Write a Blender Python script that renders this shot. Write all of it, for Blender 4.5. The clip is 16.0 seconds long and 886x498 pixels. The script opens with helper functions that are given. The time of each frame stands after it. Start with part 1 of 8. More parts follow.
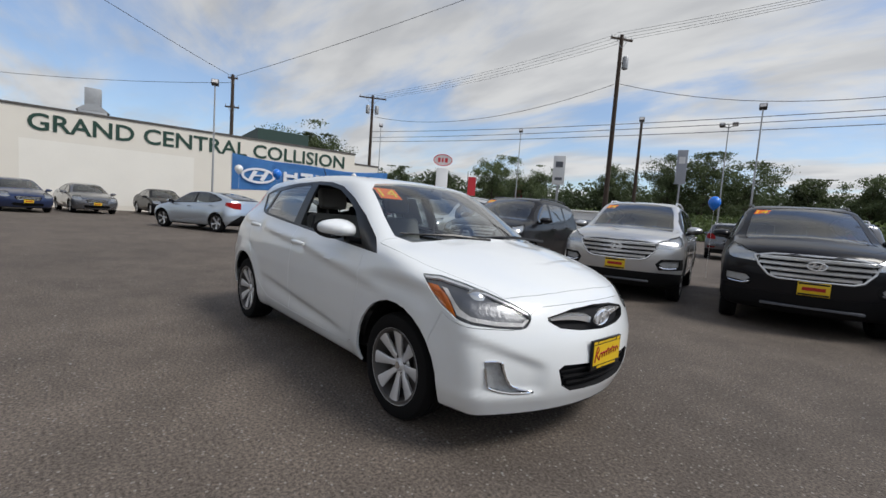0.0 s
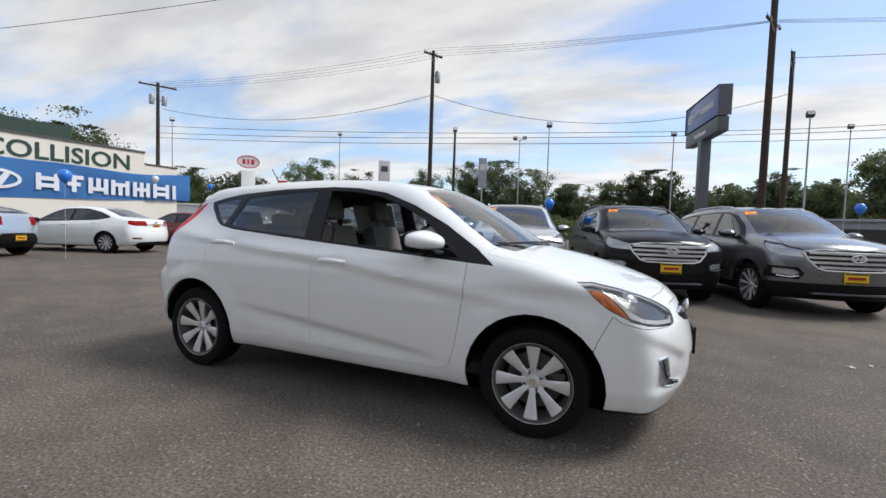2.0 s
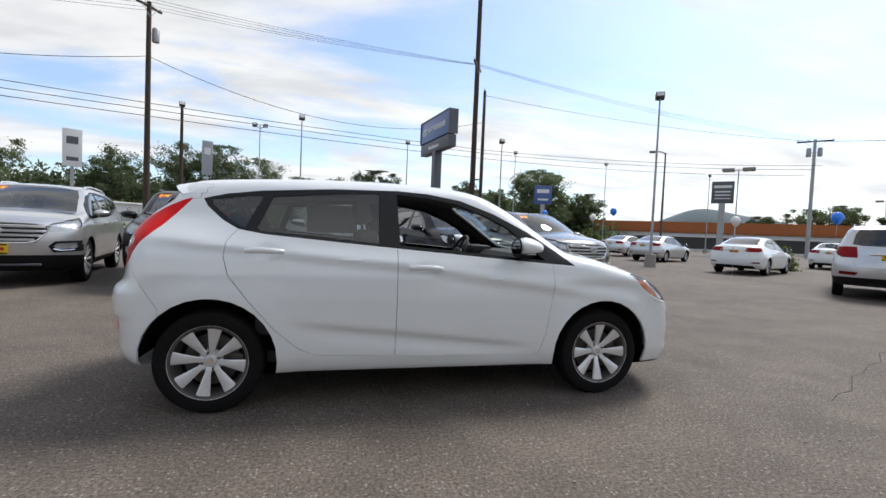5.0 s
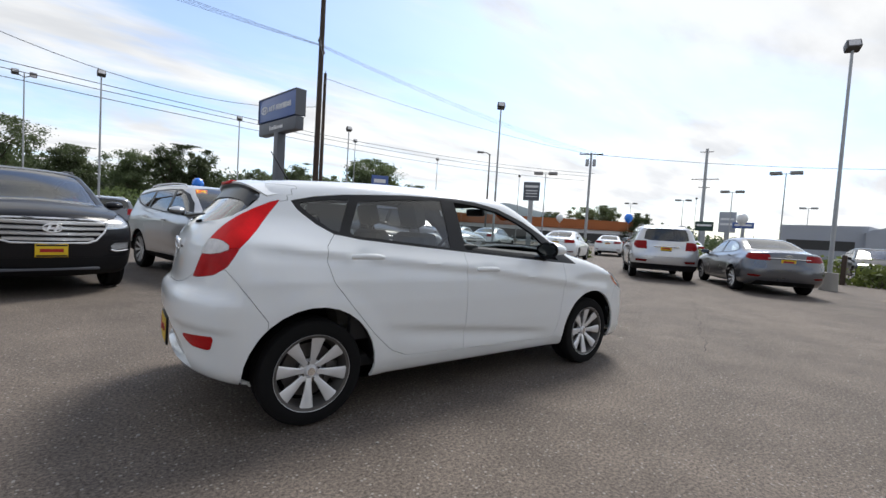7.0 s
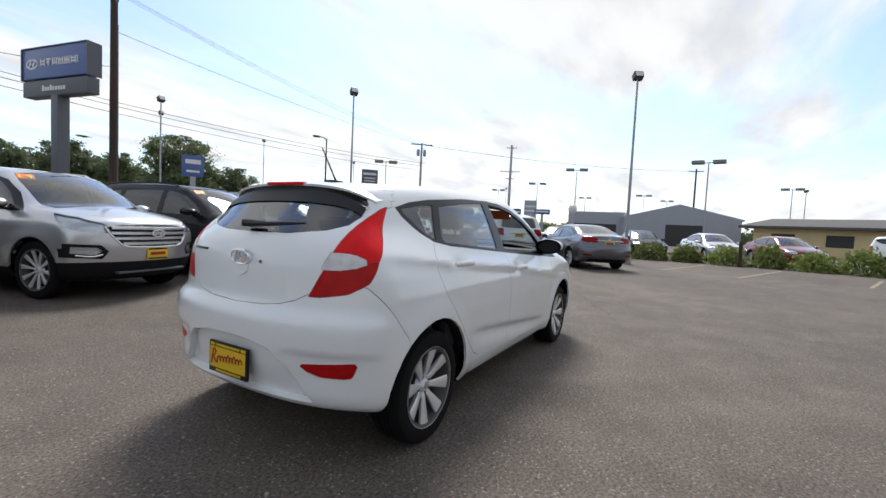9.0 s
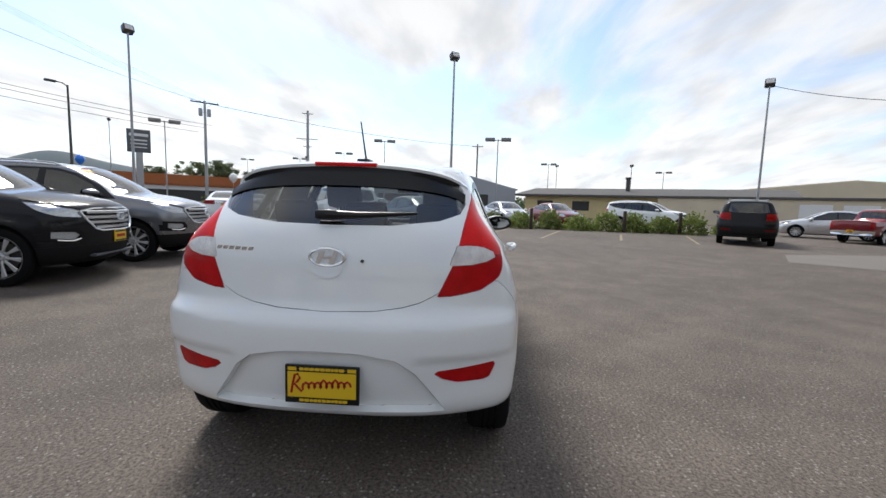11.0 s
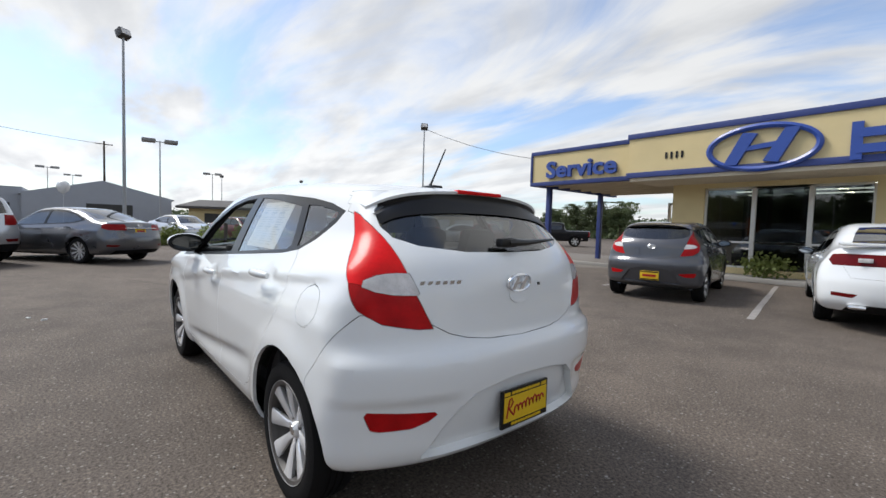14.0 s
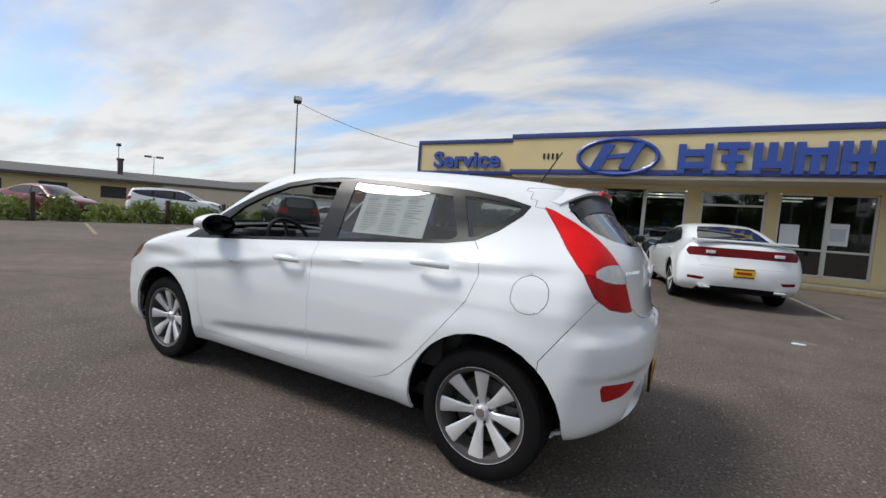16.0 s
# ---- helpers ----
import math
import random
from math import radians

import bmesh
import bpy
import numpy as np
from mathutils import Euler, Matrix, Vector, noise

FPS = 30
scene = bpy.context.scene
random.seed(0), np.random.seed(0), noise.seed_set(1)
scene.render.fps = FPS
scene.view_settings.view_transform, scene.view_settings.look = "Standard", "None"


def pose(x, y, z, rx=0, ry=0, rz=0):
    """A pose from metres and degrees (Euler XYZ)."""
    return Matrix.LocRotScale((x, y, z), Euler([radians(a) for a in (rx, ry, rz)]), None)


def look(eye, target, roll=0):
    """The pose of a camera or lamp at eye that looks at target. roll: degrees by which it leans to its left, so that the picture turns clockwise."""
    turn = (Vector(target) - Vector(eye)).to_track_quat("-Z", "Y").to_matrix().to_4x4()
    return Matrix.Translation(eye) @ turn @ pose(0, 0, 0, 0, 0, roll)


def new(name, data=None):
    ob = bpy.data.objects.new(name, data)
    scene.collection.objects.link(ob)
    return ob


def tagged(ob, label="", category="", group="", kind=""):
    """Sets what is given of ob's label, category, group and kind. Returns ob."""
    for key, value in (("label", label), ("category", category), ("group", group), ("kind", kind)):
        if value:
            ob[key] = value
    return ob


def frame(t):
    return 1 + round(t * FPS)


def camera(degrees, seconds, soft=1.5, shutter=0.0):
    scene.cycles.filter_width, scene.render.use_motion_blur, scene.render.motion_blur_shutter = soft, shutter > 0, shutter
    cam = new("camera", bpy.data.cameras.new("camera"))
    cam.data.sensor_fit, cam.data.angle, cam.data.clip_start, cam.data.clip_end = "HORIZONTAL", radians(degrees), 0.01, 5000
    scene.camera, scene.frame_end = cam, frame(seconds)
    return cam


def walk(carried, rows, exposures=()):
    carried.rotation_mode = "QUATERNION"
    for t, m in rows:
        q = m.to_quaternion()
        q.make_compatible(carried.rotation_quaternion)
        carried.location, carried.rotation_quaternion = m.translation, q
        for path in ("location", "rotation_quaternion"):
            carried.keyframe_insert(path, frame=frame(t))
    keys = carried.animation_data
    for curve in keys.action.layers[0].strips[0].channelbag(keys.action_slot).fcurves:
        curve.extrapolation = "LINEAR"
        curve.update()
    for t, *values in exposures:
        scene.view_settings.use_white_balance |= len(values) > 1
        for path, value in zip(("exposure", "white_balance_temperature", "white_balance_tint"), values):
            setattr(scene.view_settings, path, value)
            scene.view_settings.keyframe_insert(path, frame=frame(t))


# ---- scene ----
cam = camera(91.9, 16.0, soft=1.5)
PATH = [
    (0, (3.209, -2.269, 1.186), (1.732, -0.931, 1.025), 4.1),
    (0.5, (2.81, -2.494, 1.141), (1.497, -0.991, 1.009), 3.4),
    (1, (2.453, -2.707, 1.123), (1.286, -1.087, 0.997), 3.5),
    (1.5, (2.111, -2.956, 1.135), (1.121, -1.22, 1.046), 1.8),
    (2, (1.704, -3.126, 1.123), (0.93, -1.284, 1.026), 1.9),
    (2.5, (1.35, -3.313, 1.113), (0.729, -1.413, 1.033), 1.4),
    (3, (0.986, -3.48, 1.11), (0.598, -1.52, 1.019), 1.2),
    (3.5, (0.57, -3.532, 1.115), (0.384, -1.543, 1.023), 2.1),
    (4, (0.174, -3.621, 1.115), (0.23, -1.623, 1.043), 2.2),
    (4.2, (0.046, -3.607, 1.12), (0.182, -1.613, 1.059), 2.0),
    (6.3, (-1.636, -3.367, 1.12), (-0.675, -1.616, 1.027), 5.5),
    (6.5, (-1.775, -3.311, 1.128), (-0.754, -1.592, 1.058), 5.6),
    (7, (-2.163, -3.155, 1.158), (-0.963, -1.557, 1.066), 3.5),
    (7.5, (-2.478, -2.886, 1.159), (-1.141, -1.405, 1.028), 1.6),
    (8, (-2.753, -2.605, 1.18), (-1.301, -1.235, 1.049), 1.6),
    (8.5, (-3.064, -2.343, 1.205), (-1.45, -1.167, 1.088), 1.9),
    (8.7, (-3.153, -2.216, 1.187), (-1.489, -1.112, 1.072), 2.4),
    (10.8, (-3.572, -0.749, 1.205), (-1.593, -0.527, 1.017), 1.4),
    (11, (-3.6, -0.609, 1.212), (-1.614, -0.496, 1.0), 1.8),
    (11.5, (-3.655, -0.271, 1.234), (-1.676, -0.47, 1.022), 0.8),
    (12, (-3.566, 0.096, 1.225), (-1.616, -0.308, 1.033), 1.1),
    (12.5, (-3.502, 0.457, 1.226), (-1.61, -0.171, 1.059), 1.7),
    (13, (-3.436, 0.8, 1.226), (-1.655, -0.096, 1.071), 2.4),
    (13.5, (-3.242, 1.123, 1.219), (-1.569, 0.036, 1.074), 1.7),
    (14, (-3.096, 1.448, 1.212), (-1.576, 0.153, 1.11), 1.7),
    (14.5, (-2.91, 1.76, 1.205), (-1.545, 0.306, 1.052), 2.6),
    (15, (-2.61, 2.005, 1.205), (-1.366, 0.445, 1.067), 3.8),
    (15.5, (-2.329, 2.298, 1.195), (-1.257, 0.614, 1.07), 4.4),
    (16, (-2.025, 2.525, 1.184), (-1.051, 0.784, 1.042), 4.1),
]
EXPOSURES = [(0, 0.05), (1.5, 0.27), (3.0, 0.51), (8.5, 0.53), (11.0, 0.50), (13.5, 0.45), (15.0, 0.33), (16, 0.20)]
walk(cam, [(t, look(eye, target, roll)) for t, eye, target, roll in PATH], EXPOSURES)

# ---- world, sun ----
SUN_AZ, SUN_EL = radians(30), radians(51)
world = bpy.data.worlds.new("sky")
scene.world = world
world.use_nodes = True
wn, wl = world.node_tree.nodes, world.node_tree.links
bg = wn["Background"]
bg.inputs["Strength"].default_value = 0.1
sky = wn.new("ShaderNodeTexSky")
sky.sky_type, sky.sun_disc = "NISHITA", False
sky.sun_elevation, sky.sun_rotation = SUN_EL, radians(90) - SUN_AZ
sky.air_density, sky.dust_density, sky.ozone_density = 1.0, 1.0, 2.0
wtc = wn.new("ShaderNodeTexCoord")
wsep = wn.new("ShaderNodeSeparateXYZ")
wl.new(wtc.outputs["Generated"], wsep.inputs[0])


def wmath(op, a, b=None, c=None):
    n = wn.new("ShaderNodeMath")
    n.operation = op
    for i, v in enumerate((a, b, c)):
        if v is None:
            continue
        if isinstance(v, (int, float)):
            n.inputs[i].default_value = v
        else:
            wl.new(v, n.inputs[i])
    return n.outputs[0]


def wramp(value, stops):
    n = wn.new("ShaderNodeValToRGB")
    n.color_ramp.interpolation = "EASE"
    while len(n.color_ramp.elements) < len(stops):
        n.color_ramp.elements.new(0.5)
    for e, (p, c) in zip(n.color_ramp.elements, stops):
        e.position, e.color = p, (*c, 1) if len(c) == 3 else c
    wl.new(value, n.inputs[0])
    return n.outputs[0]


# cloud layer laid on a plane overhead, so that it closes up towards the horizon
lift = wmath("ADD", wmath("MAXIMUM", wsep.outputs[2], 0.0), 0.16)
wcomb = wn.new("ShaderNodeCombineXYZ")
wl.new(wmath("DIVIDE", wsep.outputs[0], lift), wcomb.inputs[0])
wl.new(wmath("DIVIDE", wsep.outputs[1], lift), wcomb.inputs[1])
wmap = wn.new("ShaderNodeMapping")
wmap.inputs["Rotation"].default_value = (0, 0, radians(25))
wmap.inputs["Scale"].default_value = (0.65, 1.45, 1)
wmap.inputs["Location"].default_value = (3.1, 1.7, 0)
wl.new(wcomb.outputs[0], wmap.inputs[0])
cn = wn.new("ShaderNodeTexNoise")
cn.inputs["Scale"].default_value, cn.inputs["Detail"].default_value = 0.9, 9
cn.inputs["Roughness"].default_value, cn.inputs["Distortion"].default_value = 0.56, 0.55
wl.new(wmap.outputs[0], cn.inputs["Vector"])
cn2 = wn.new("ShaderNodeTexNoise")
cn2.inputs["Scale"].default_value, cn2.inputs["Detail"].default_value = 2.6, 6
wl.new(wmap.outputs[0], cn2.inputs["Vector"])
cover = wramp(cn.outputs["Fac"], [(0.37, (0.15,) * 3), (0.58, (1,) * 3)])
# the side towards the sun is brighter
sunny = wmath("ADD", wmath("MULTIPLY", wsep.outputs[0], math.cos(SUN_AZ)), wmath("MULTIPLY", wsep.outputs[1], math.sin(SUN_AZ)))
glow = wmath("MULTIPLY_ADD", sunny, 0.10, 0.89)
# thin cloud is brighter low over the horizon than overhead
glow = wmath("MULTIPLY", glow, wmath("SUBTRACT", 1.10, wmath("MULTIPLY", wmath("MAXIMUM", wsep.outputs[2], 0.0), 0.36)))
tone = wramp(cn2.outputs["Fac"], [(0.3, (5.6, 5.75, 6.0)), (0.62, (7.3, 7.4, 7.5))])
wscale = wn.new("ShaderNodeVectorMath")
wscale.operation = "SCALE"
wl.new(tone, wscale.inputs[0])
wl.new(glow, wscale.inputs["Scale"])
wmix = wn.new("ShaderNodeMix")
wmix.data_type = "RGBA"
wl.new(cover, wmix.inputs[0])
wblue = wn.new("ShaderNodeVectorMath")
wblue.operation = "MULTIPLY"
wblue.inputs[1].default_value = (1.30, 1.40, 1.52)
wl.new(sky.outputs[0], wblue.inputs[0])
wl.new(wblue.outputs[0], wmix.inputs[6])
wl.new(wscale.outputs[0], wmix.inputs[7])
wl.new(wmix.outputs[2], bg.inputs["Color"])

sun = new("sun", bpy.data.lights.new("sun", "SUN"))
sun.data.energy, sun.data.angle, sun.data.color = 2.5, radians(20), (1.0, 0.97, 0.93)
sun.matrix_world = look(
    (60 * math.cos(SUN_AZ) * math.cos(SUN_EL), 60 * math.sin(SUN_AZ) * math.cos(SUN_EL), 60 * math.sin(SUN_EL)), (0, 0, 0)
)


# ---- materials ----
def mat(name, color, rough=0.5, metal=0.0, var=0.12, scale=6.0, bump=0.0, bscale=80.0, coat=0.0, fine=0.05, spec=0.5, trans=0.0, emit=0.0, by_object=0.0):
    m = bpy.data.materials.new(name)
    m.use_nodes = True
    n, l = m.node_tree.nodes, m.node_tree.links
    p = n["Principled BSDF"]
    tc = n.new("ShaderNodeTexCoord")
    n1 = n.new("ShaderNodeTexNoise")
    n1.inputs["Scale"].default_value, n1.inputs["Detail"].default_value = scale, 5
    l.new(tc.outputs["Object"], n1.inputs["Vector"])
    n2 = n.new("ShaderNodeTexNoise")
    n2.inputs["Scale"].default_value, n2.inputs["Detail"].default_value = bscale, 3
    l.new(tc.outputs["Object"], n2.inputs["Vector"])
    add = n.new("ShaderNodeMath")
    add.operation = "MULTIPLY_ADD"
    l.new(n1.outputs["Fac"], add.inputs[0])
    add.inputs[1].default_value, add.inputs[2].default_value = 2 * var, 1 - var
    add2 = n.new("ShaderNodeMath")
    add2.operation = "MULTIPLY_ADD"
    l.new(n2.outputs["Fac"], add2.inputs[0])
    add2.inputs[1].default_value, add2.inputs[2].default_value = 2 * fine, -fine
    tot = n.new("ShaderNodeMath")
    l.new(add.outputs[0], tot.inputs[0])
    l.new(add2.outputs[0], tot.inputs[1])
    last = tot.outputs[0]
    if by_object:
        oi = n.new("ShaderNodeObjectInfo")
        r = n.new("ShaderNodeMath")
        r.operation = "MULTIPLY_ADD"
        l.new(oi.outputs["Random"], r.inputs[0])
        r.inputs[1].default_value, r.inputs[2].default_value = 2 * by_object, 1 - by_object
        k = n.new("ShaderNodeMath")
        k.operation = "MULTIPLY"
        l.new(last, k.inputs[0])
        l.new(r.outputs[0], k.inputs[1])
        last = k.outputs[0]
    sc = n.new("ShaderNodeVectorMath")
    sc.operation = "SCALE"
    sc.inputs[0].default_value = color
    l.new(last, sc.inputs["Scale"])
    l.new(sc.outputs[0], p.inputs["Base Color"])
    rr = n.new("ShaderNodeMath")
    rr.operation = "MULTIPLY_ADD"
    l.new(n1.outputs["Fac"], rr.inputs[0])
    rr.inputs[1].default_value, rr.inputs[2].default_value = 0.2 * rough, 0.9 * rough
    l.new(rr.outputs[0], p.inputs["Roughness"])
    p.inputs["Metallic"].default_value = metal
    p.inputs["Coat Weight"].default_value = coat
    p.inputs["Coat Roughness"].default_value = 0.04
    p.inputs["Specular IOR Level"].default_value = spec
    p.inputs["Transmission Weight"].default_value = trans
    if emit:
        p.inputs["Emission Color"].default_value = (*color, 1)
        p.inputs["Emission Strength"].default_value = emit
    if bump:
        b = n.new("ShaderNodeBump")
        b.inputs["Strength"].default_value, b.inputs["Distance"].default_value = bump, 0.01
        l.new(n2.outputs["Fac"], b.inputs["Height"])
        l.new(b.outputs[0], p.inputs["Normal"])
    return m


def paint(name, color, metal=0.0, rough=0.32):
    """Car lacquer: a base under a clear coat, with a little dust and orange peel."""
    m = mat(name, color, rough=rough, metal=metal, var=0.03, scale=2.5, bscale=220, coat=0.30 if max(color) < 0.02 else 1.0, fine=0.015 if metal else 0.008, bump=0.012, spec=0.5 if metal else (0.08 if max(color) < 0.02 else 0.25))
    return m


def glass(name, tint, gloss=1.0):
    """Thin pane: see-through tint with a reflection that grows at grazing angles."""
    m = bpy.data.materials.new(name)
    m.use_nodes = True
    n, l = m.node_tree.nodes, m.node_tree.links
    n.remove(n["Principled BSDF"])
    tr = n.new("ShaderNodeBsdfTransparent")
    tc = n.new("ShaderNodeTexCoord")
    no = n.new("ShaderNodeTexNoise")
    no.inputs["Scale"].default_value = 3.0
    l.new(tc.outputs["Object"], no.inputs["Vector"])
    cr = n.new("ShaderNodeValToRGB")
    cr.color_ramp.elements[0].color = (*[c * 0.9 for c in tint], 1)
    cr.color_ramp.elements[1].color = (*[min(1, c * 1.1) for c in tint], 1)
    l.new(no.outputs["Fac"], cr.inputs[0])
    l.new(cr.outputs[0], tr.inputs["Color"])
    gl = n.new("ShaderNodeBsdfGlossy")
    gl.inputs["Roughness"].default_value = 0.02
    gl.inputs["Color"].default_value = (gloss, gloss, gloss, 1)
    lw = n.new("ShaderNodeLayerWeight")
    pw = n.new("ShaderNodeMath")
    pw.operation, pw.inputs[1].default_value = "POWER", 3.4
    l.new(lw.outputs["Facing"], pw.inputs[0])
    fr = n.new("ShaderNodeMath")
    fr.operation, fr.inputs[1].default_value, fr.inputs[2].default_value = "MULTIPLY_ADD", 0.88, 0.085
    l.new(pw.outputs[0], fr.inputs[0])
    mx = n.new("ShaderNodeMixShader")
    l.new(fr.outputs[0], mx.inputs[0])
    l.new(tr.outputs[0], mx.inputs[1])
    l.new(gl.outputs[0], mx.inputs[2])
    l.new(mx.outputs[0], n["Material Output"].inputs["Surface"])
    return m


def asphalt_material():
    m = bpy.data.materials.new("asphalt")
    m.use_nodes = True
    n, l = m.node_tree.nodes, m.node_tree.links
    p = n["Principled BSDF"]
    tc = n.new("ShaderNodeTexCoord")

    def noise_node(scale, detail=4, rough=0.55):
        x = n.new("ShaderNodeTexNoise")
        x.inputs["Scale"].default_value, x.inputs["Detail"].default_value, x.inputs["Roughness"].default_value = scale, detail, rough
        l.new(tc.outputs["Object"], x.inputs["Vector"])
        return x.outputs["Fac"]

    def ramp(fac, stops):
        x = n.new("ShaderNodeValToRGB")
        while len(x.color_ramp.elements) < len(stops):
            x.color_ramp.elements.new(0.5)
        for e, (pos, c) in zip(x.color_ramp.elements, stops):
            e.position, e.color = pos, (*c, 1)
        l.new(fac, x.inputs[0])
        return x.outputs[0]

    def mix(kind, fac, a, b):
        x = n.new("ShaderNodeMix")
        x.data_type, x.blend_type = "RGBA", kind
        if isinstance(fac, float):
            x.inputs[0].default_value = fac
        else:
            l.new(fac, x.inputs[0])
        l.new(a, x.inputs[6])
        l.new(b, x.inputs[7])
        return x.outputs[2]

    base = ramp(noise_node(0.22, 5), [(0.30, (0.098, 0.080, 0.066)), (0.70, (0.148, 0.121, 0.099))])
    patch = ramp(noise_node(1.7, 6, 0.65), [(0.33, (0.80,) * 3), (0.67, (1.14,) * 3)])
    grit = ramp(noise_node(58, 5, 0.8), [(0.36, (0.26,) * 3), (0.66, (1.74,) * 3)])
    vo = n.new("ShaderNodeTexVoronoi")
    vo.inputs["Scale"].default_value = 48
    l.new(tc.outputs["Object"], vo.inputs["Vector"])
    sep = n.new("ShaderNodeSeparateColor")
    l.new(vo.outputs["Color"], sep.inputs[0])
    pick = n.new("ShaderNodeMath")
    pick.operation = "GREATER_THAN"
    pick.inputs[1].default_value = 0.84
    l.new(sep.outputs[0], pick.inputs[0])
    near = n.new("ShaderNodeMath")
    near.operation = "LESS_THAN"
    near.inputs[1].default_value = 0.31
    l.new(vo.outputs["Distance"], near.inputs[0])
    chip = n.new("ShaderNodeMath")
    chip.operation = "MULTIPLY"
    l.new(pick.outputs[0], chip.inputs[0])
    l.new(near.outputs[0], chip.inputs[1])
    stone = n.new("ShaderNodeRGB")
    stone.outputs[0].default_value = (0.30, 0.28, 0.255, 1)
    c = mix("MULTIPLY", 1.0, base, patch)
    c = mix("MULTIPLY", 1.0, c, grit)
    fac = n.new("ShaderNodeMath")
    fac.operation = "MULTIPLY"
    fac.inputs[1].default_value = 0.75
    l.new(chip.outputs[0], fac.inputs[0])
    c = mix("MIX", fac.outputs[0], c, stone.outputs[0])
    l.new(c, p.inputs["Base Color"])
    p.inputs["Roughness"].default_value = 0.82
    p.inputs["Specular IOR Level"].default_value = 0.35
    b = n.new("ShaderNodeBump")
    b.inputs["Strength"].default_value, b.inputs["Distance"].default_value = 0.8, 0.006
    l.new(noise_node(130, 3, 0.7), b.inputs["Height"])
    l.new(b.outputs[0], p.inputs["Normal"])
    return m


ASPHALT = asphalt_material()
CONCRETE = mat("concrete", (0.30, 0.285, 0.26), 0.85, var=0.2, scale=1.2, bump=0.2, bscale=60, fine=0.12)
LINE_WHITE = mat("worn_white_line", (0.27, 0.255, 0.24), 0.7, var=0.45, scale=9, bscale=120, fine=0.3)
LINE_YELLOW = mat("worn_yellow_line", (0.25, 0.20, 0.115), 0.7, var=0.45, scale=9, bscale=120, fine=0.3)
P_WHITE = paint("white_lacquer", (0.80, 0.825, 0.83))
P_BLACK = paint("black_lacquer", (0.012, 0.012, 0.014))
P_SILVER = paint("silver_lacquer", (0.58, 0.585, 0.595), 0.7, 0.30)
P_GREY = paint("grey_lacquer", (0.20, 0.205, 0.22), 0.75, 0.28)
P_DGREY = paint("dark_grey_lacquer", (0.12, 0.125, 0.14), 0.75, 0.28)
P_CHARCOAL = paint("charcoal_lacquer", (0.075, 0.078, 0.09), 0.5, 0.36)
P_BLUE = paint("navy_lacquer", (0.015, 0.03, 0.09), 0.3)
P_ICE = paint("ice_blue_lacquer", (0.48, 0.54, 0.61), 0.65, 0.30)
P_RED = paint("red_lacquer", (0.17, 0.007, 0.012), 0.35)
P_LILAC = paint("lilac_silver_lacquer", (0.42, 0.41, 0.47), 0.6, 0.38)
G_CLEAR = glass("windscreen_glass", (0.72, 0.80, 0.78))
G_TINT = glass("tinted_glass", (0.50, 0.53, 0.52))
G_DARK = glass("dark_tinted_glass", (0.10, 0.115, 0.115))
G_SHOP = glass("shop_glass", (0.34, 0.37, 0.37))
RUBBER = mat("tyre_rubber", (0.010, 0.010, 0.0105), 0.85, spec=0.12, var=0.2, scale=14, bump=0.15, bscale=120)
TRIM = mat("black_trim", (0.008, 0.008, 0.009), 0.30, spec=0.35, var=0.15, scale=10)
PLASTIC = mat("black_plastic", (0.010, 0.010, 0.011), 0.65, spec=0.15, var=0.15, scale=10, bump=0.1, bscale=300)
HEAD_GREY = mat("grey_flat_lamp_head", (0.24, 0.235, 0.23), 0.5, metal=0.2, var=0.12)
ALLOY = mat("alloy", (0.74, 0.745, 0.755), 0.26, metal=0.38, var=0.05, scale=8, fine=0.02)
CHROME = mat("chrome", (0.80, 0.81, 0.83), 0.08, metal=1.0, var=0.02)
# darkened along with the rim barrel, for the shade between the spokes
DISC = mat("brake_disc", (0.13, 0.125, 0.12), 0.5, metal=0.8, var=0.2, scale=20)
LAMP_CLEAR = glass("clear_lens", (0.90, 0.92, 0.93), 0.22)
REFLECTOR = mat("lamp_reflector", (0.66, 0.665, 0.68), 0.22, metal=0.8, var=0.35, scale=22, bump=0.25, bscale=60)
LAMP_DARK = mat("lamp_dark_bezel", (0.13, 0.132, 0.14), 0.25, metal=0.5, var=0.3, scale=20, bump=0.2, bscale=50)
AMBER = mat("amber_lens", (0.75, 0.17, 0.015), 0.12, var=0.15, scale=30, coat=1.0)
RED_LENS = mat("red_lens", (0.70, 0.010, 0.012), 0.3, spec=0.1, var=0.36, scale=9, coat=0.14, fine=0.10, bump=0.06, bscale=70)
RED_LOW = mat("lower_red_lens", (0.42, 0.006, 0.008), 0.3, spec=0.1, var=0.5, scale=14, coat=0.14, fine=0.15, bump=0.08, bscale=60)
RED_MID = mat("dark_red_lens", (0.26, 0.004, 0.005), 0.3, spec=0.1, var=0.35, scale=12, coat=0.16, fine=0.15, bump=0.06, bscale=60)
LAMP_TRIM = mat("lamp_silver_trim", (0.62, 0.63, 0.65), 0.28, metal=0.15, var=0.06)
BADGE = mat("badge_chrome", (0.86, 0.87, 0.88), 0.16, metal=0.7, var=0.03)
SLAT = mat("bright_slat", (0.72, 0.73, 0.74), 0.22, metal=0.6, var=0.05)
MIRROR = mat("mirror_glass", (0.30, 0.32, 0.34), 0.03, metal=1.0, var=0.02)
APRON = mat("old_concrete", (0.17, 0.152, 0.132), 0.85, var=0.2, scale=0.9, bump=0.2, bscale=60, fine=0.12)
RED_DARK = mat("deep_red_lens", (0.12, 0.003, 0.004), 0.3, spec=0.1, var=0.2, scale=18, coat=0.16)
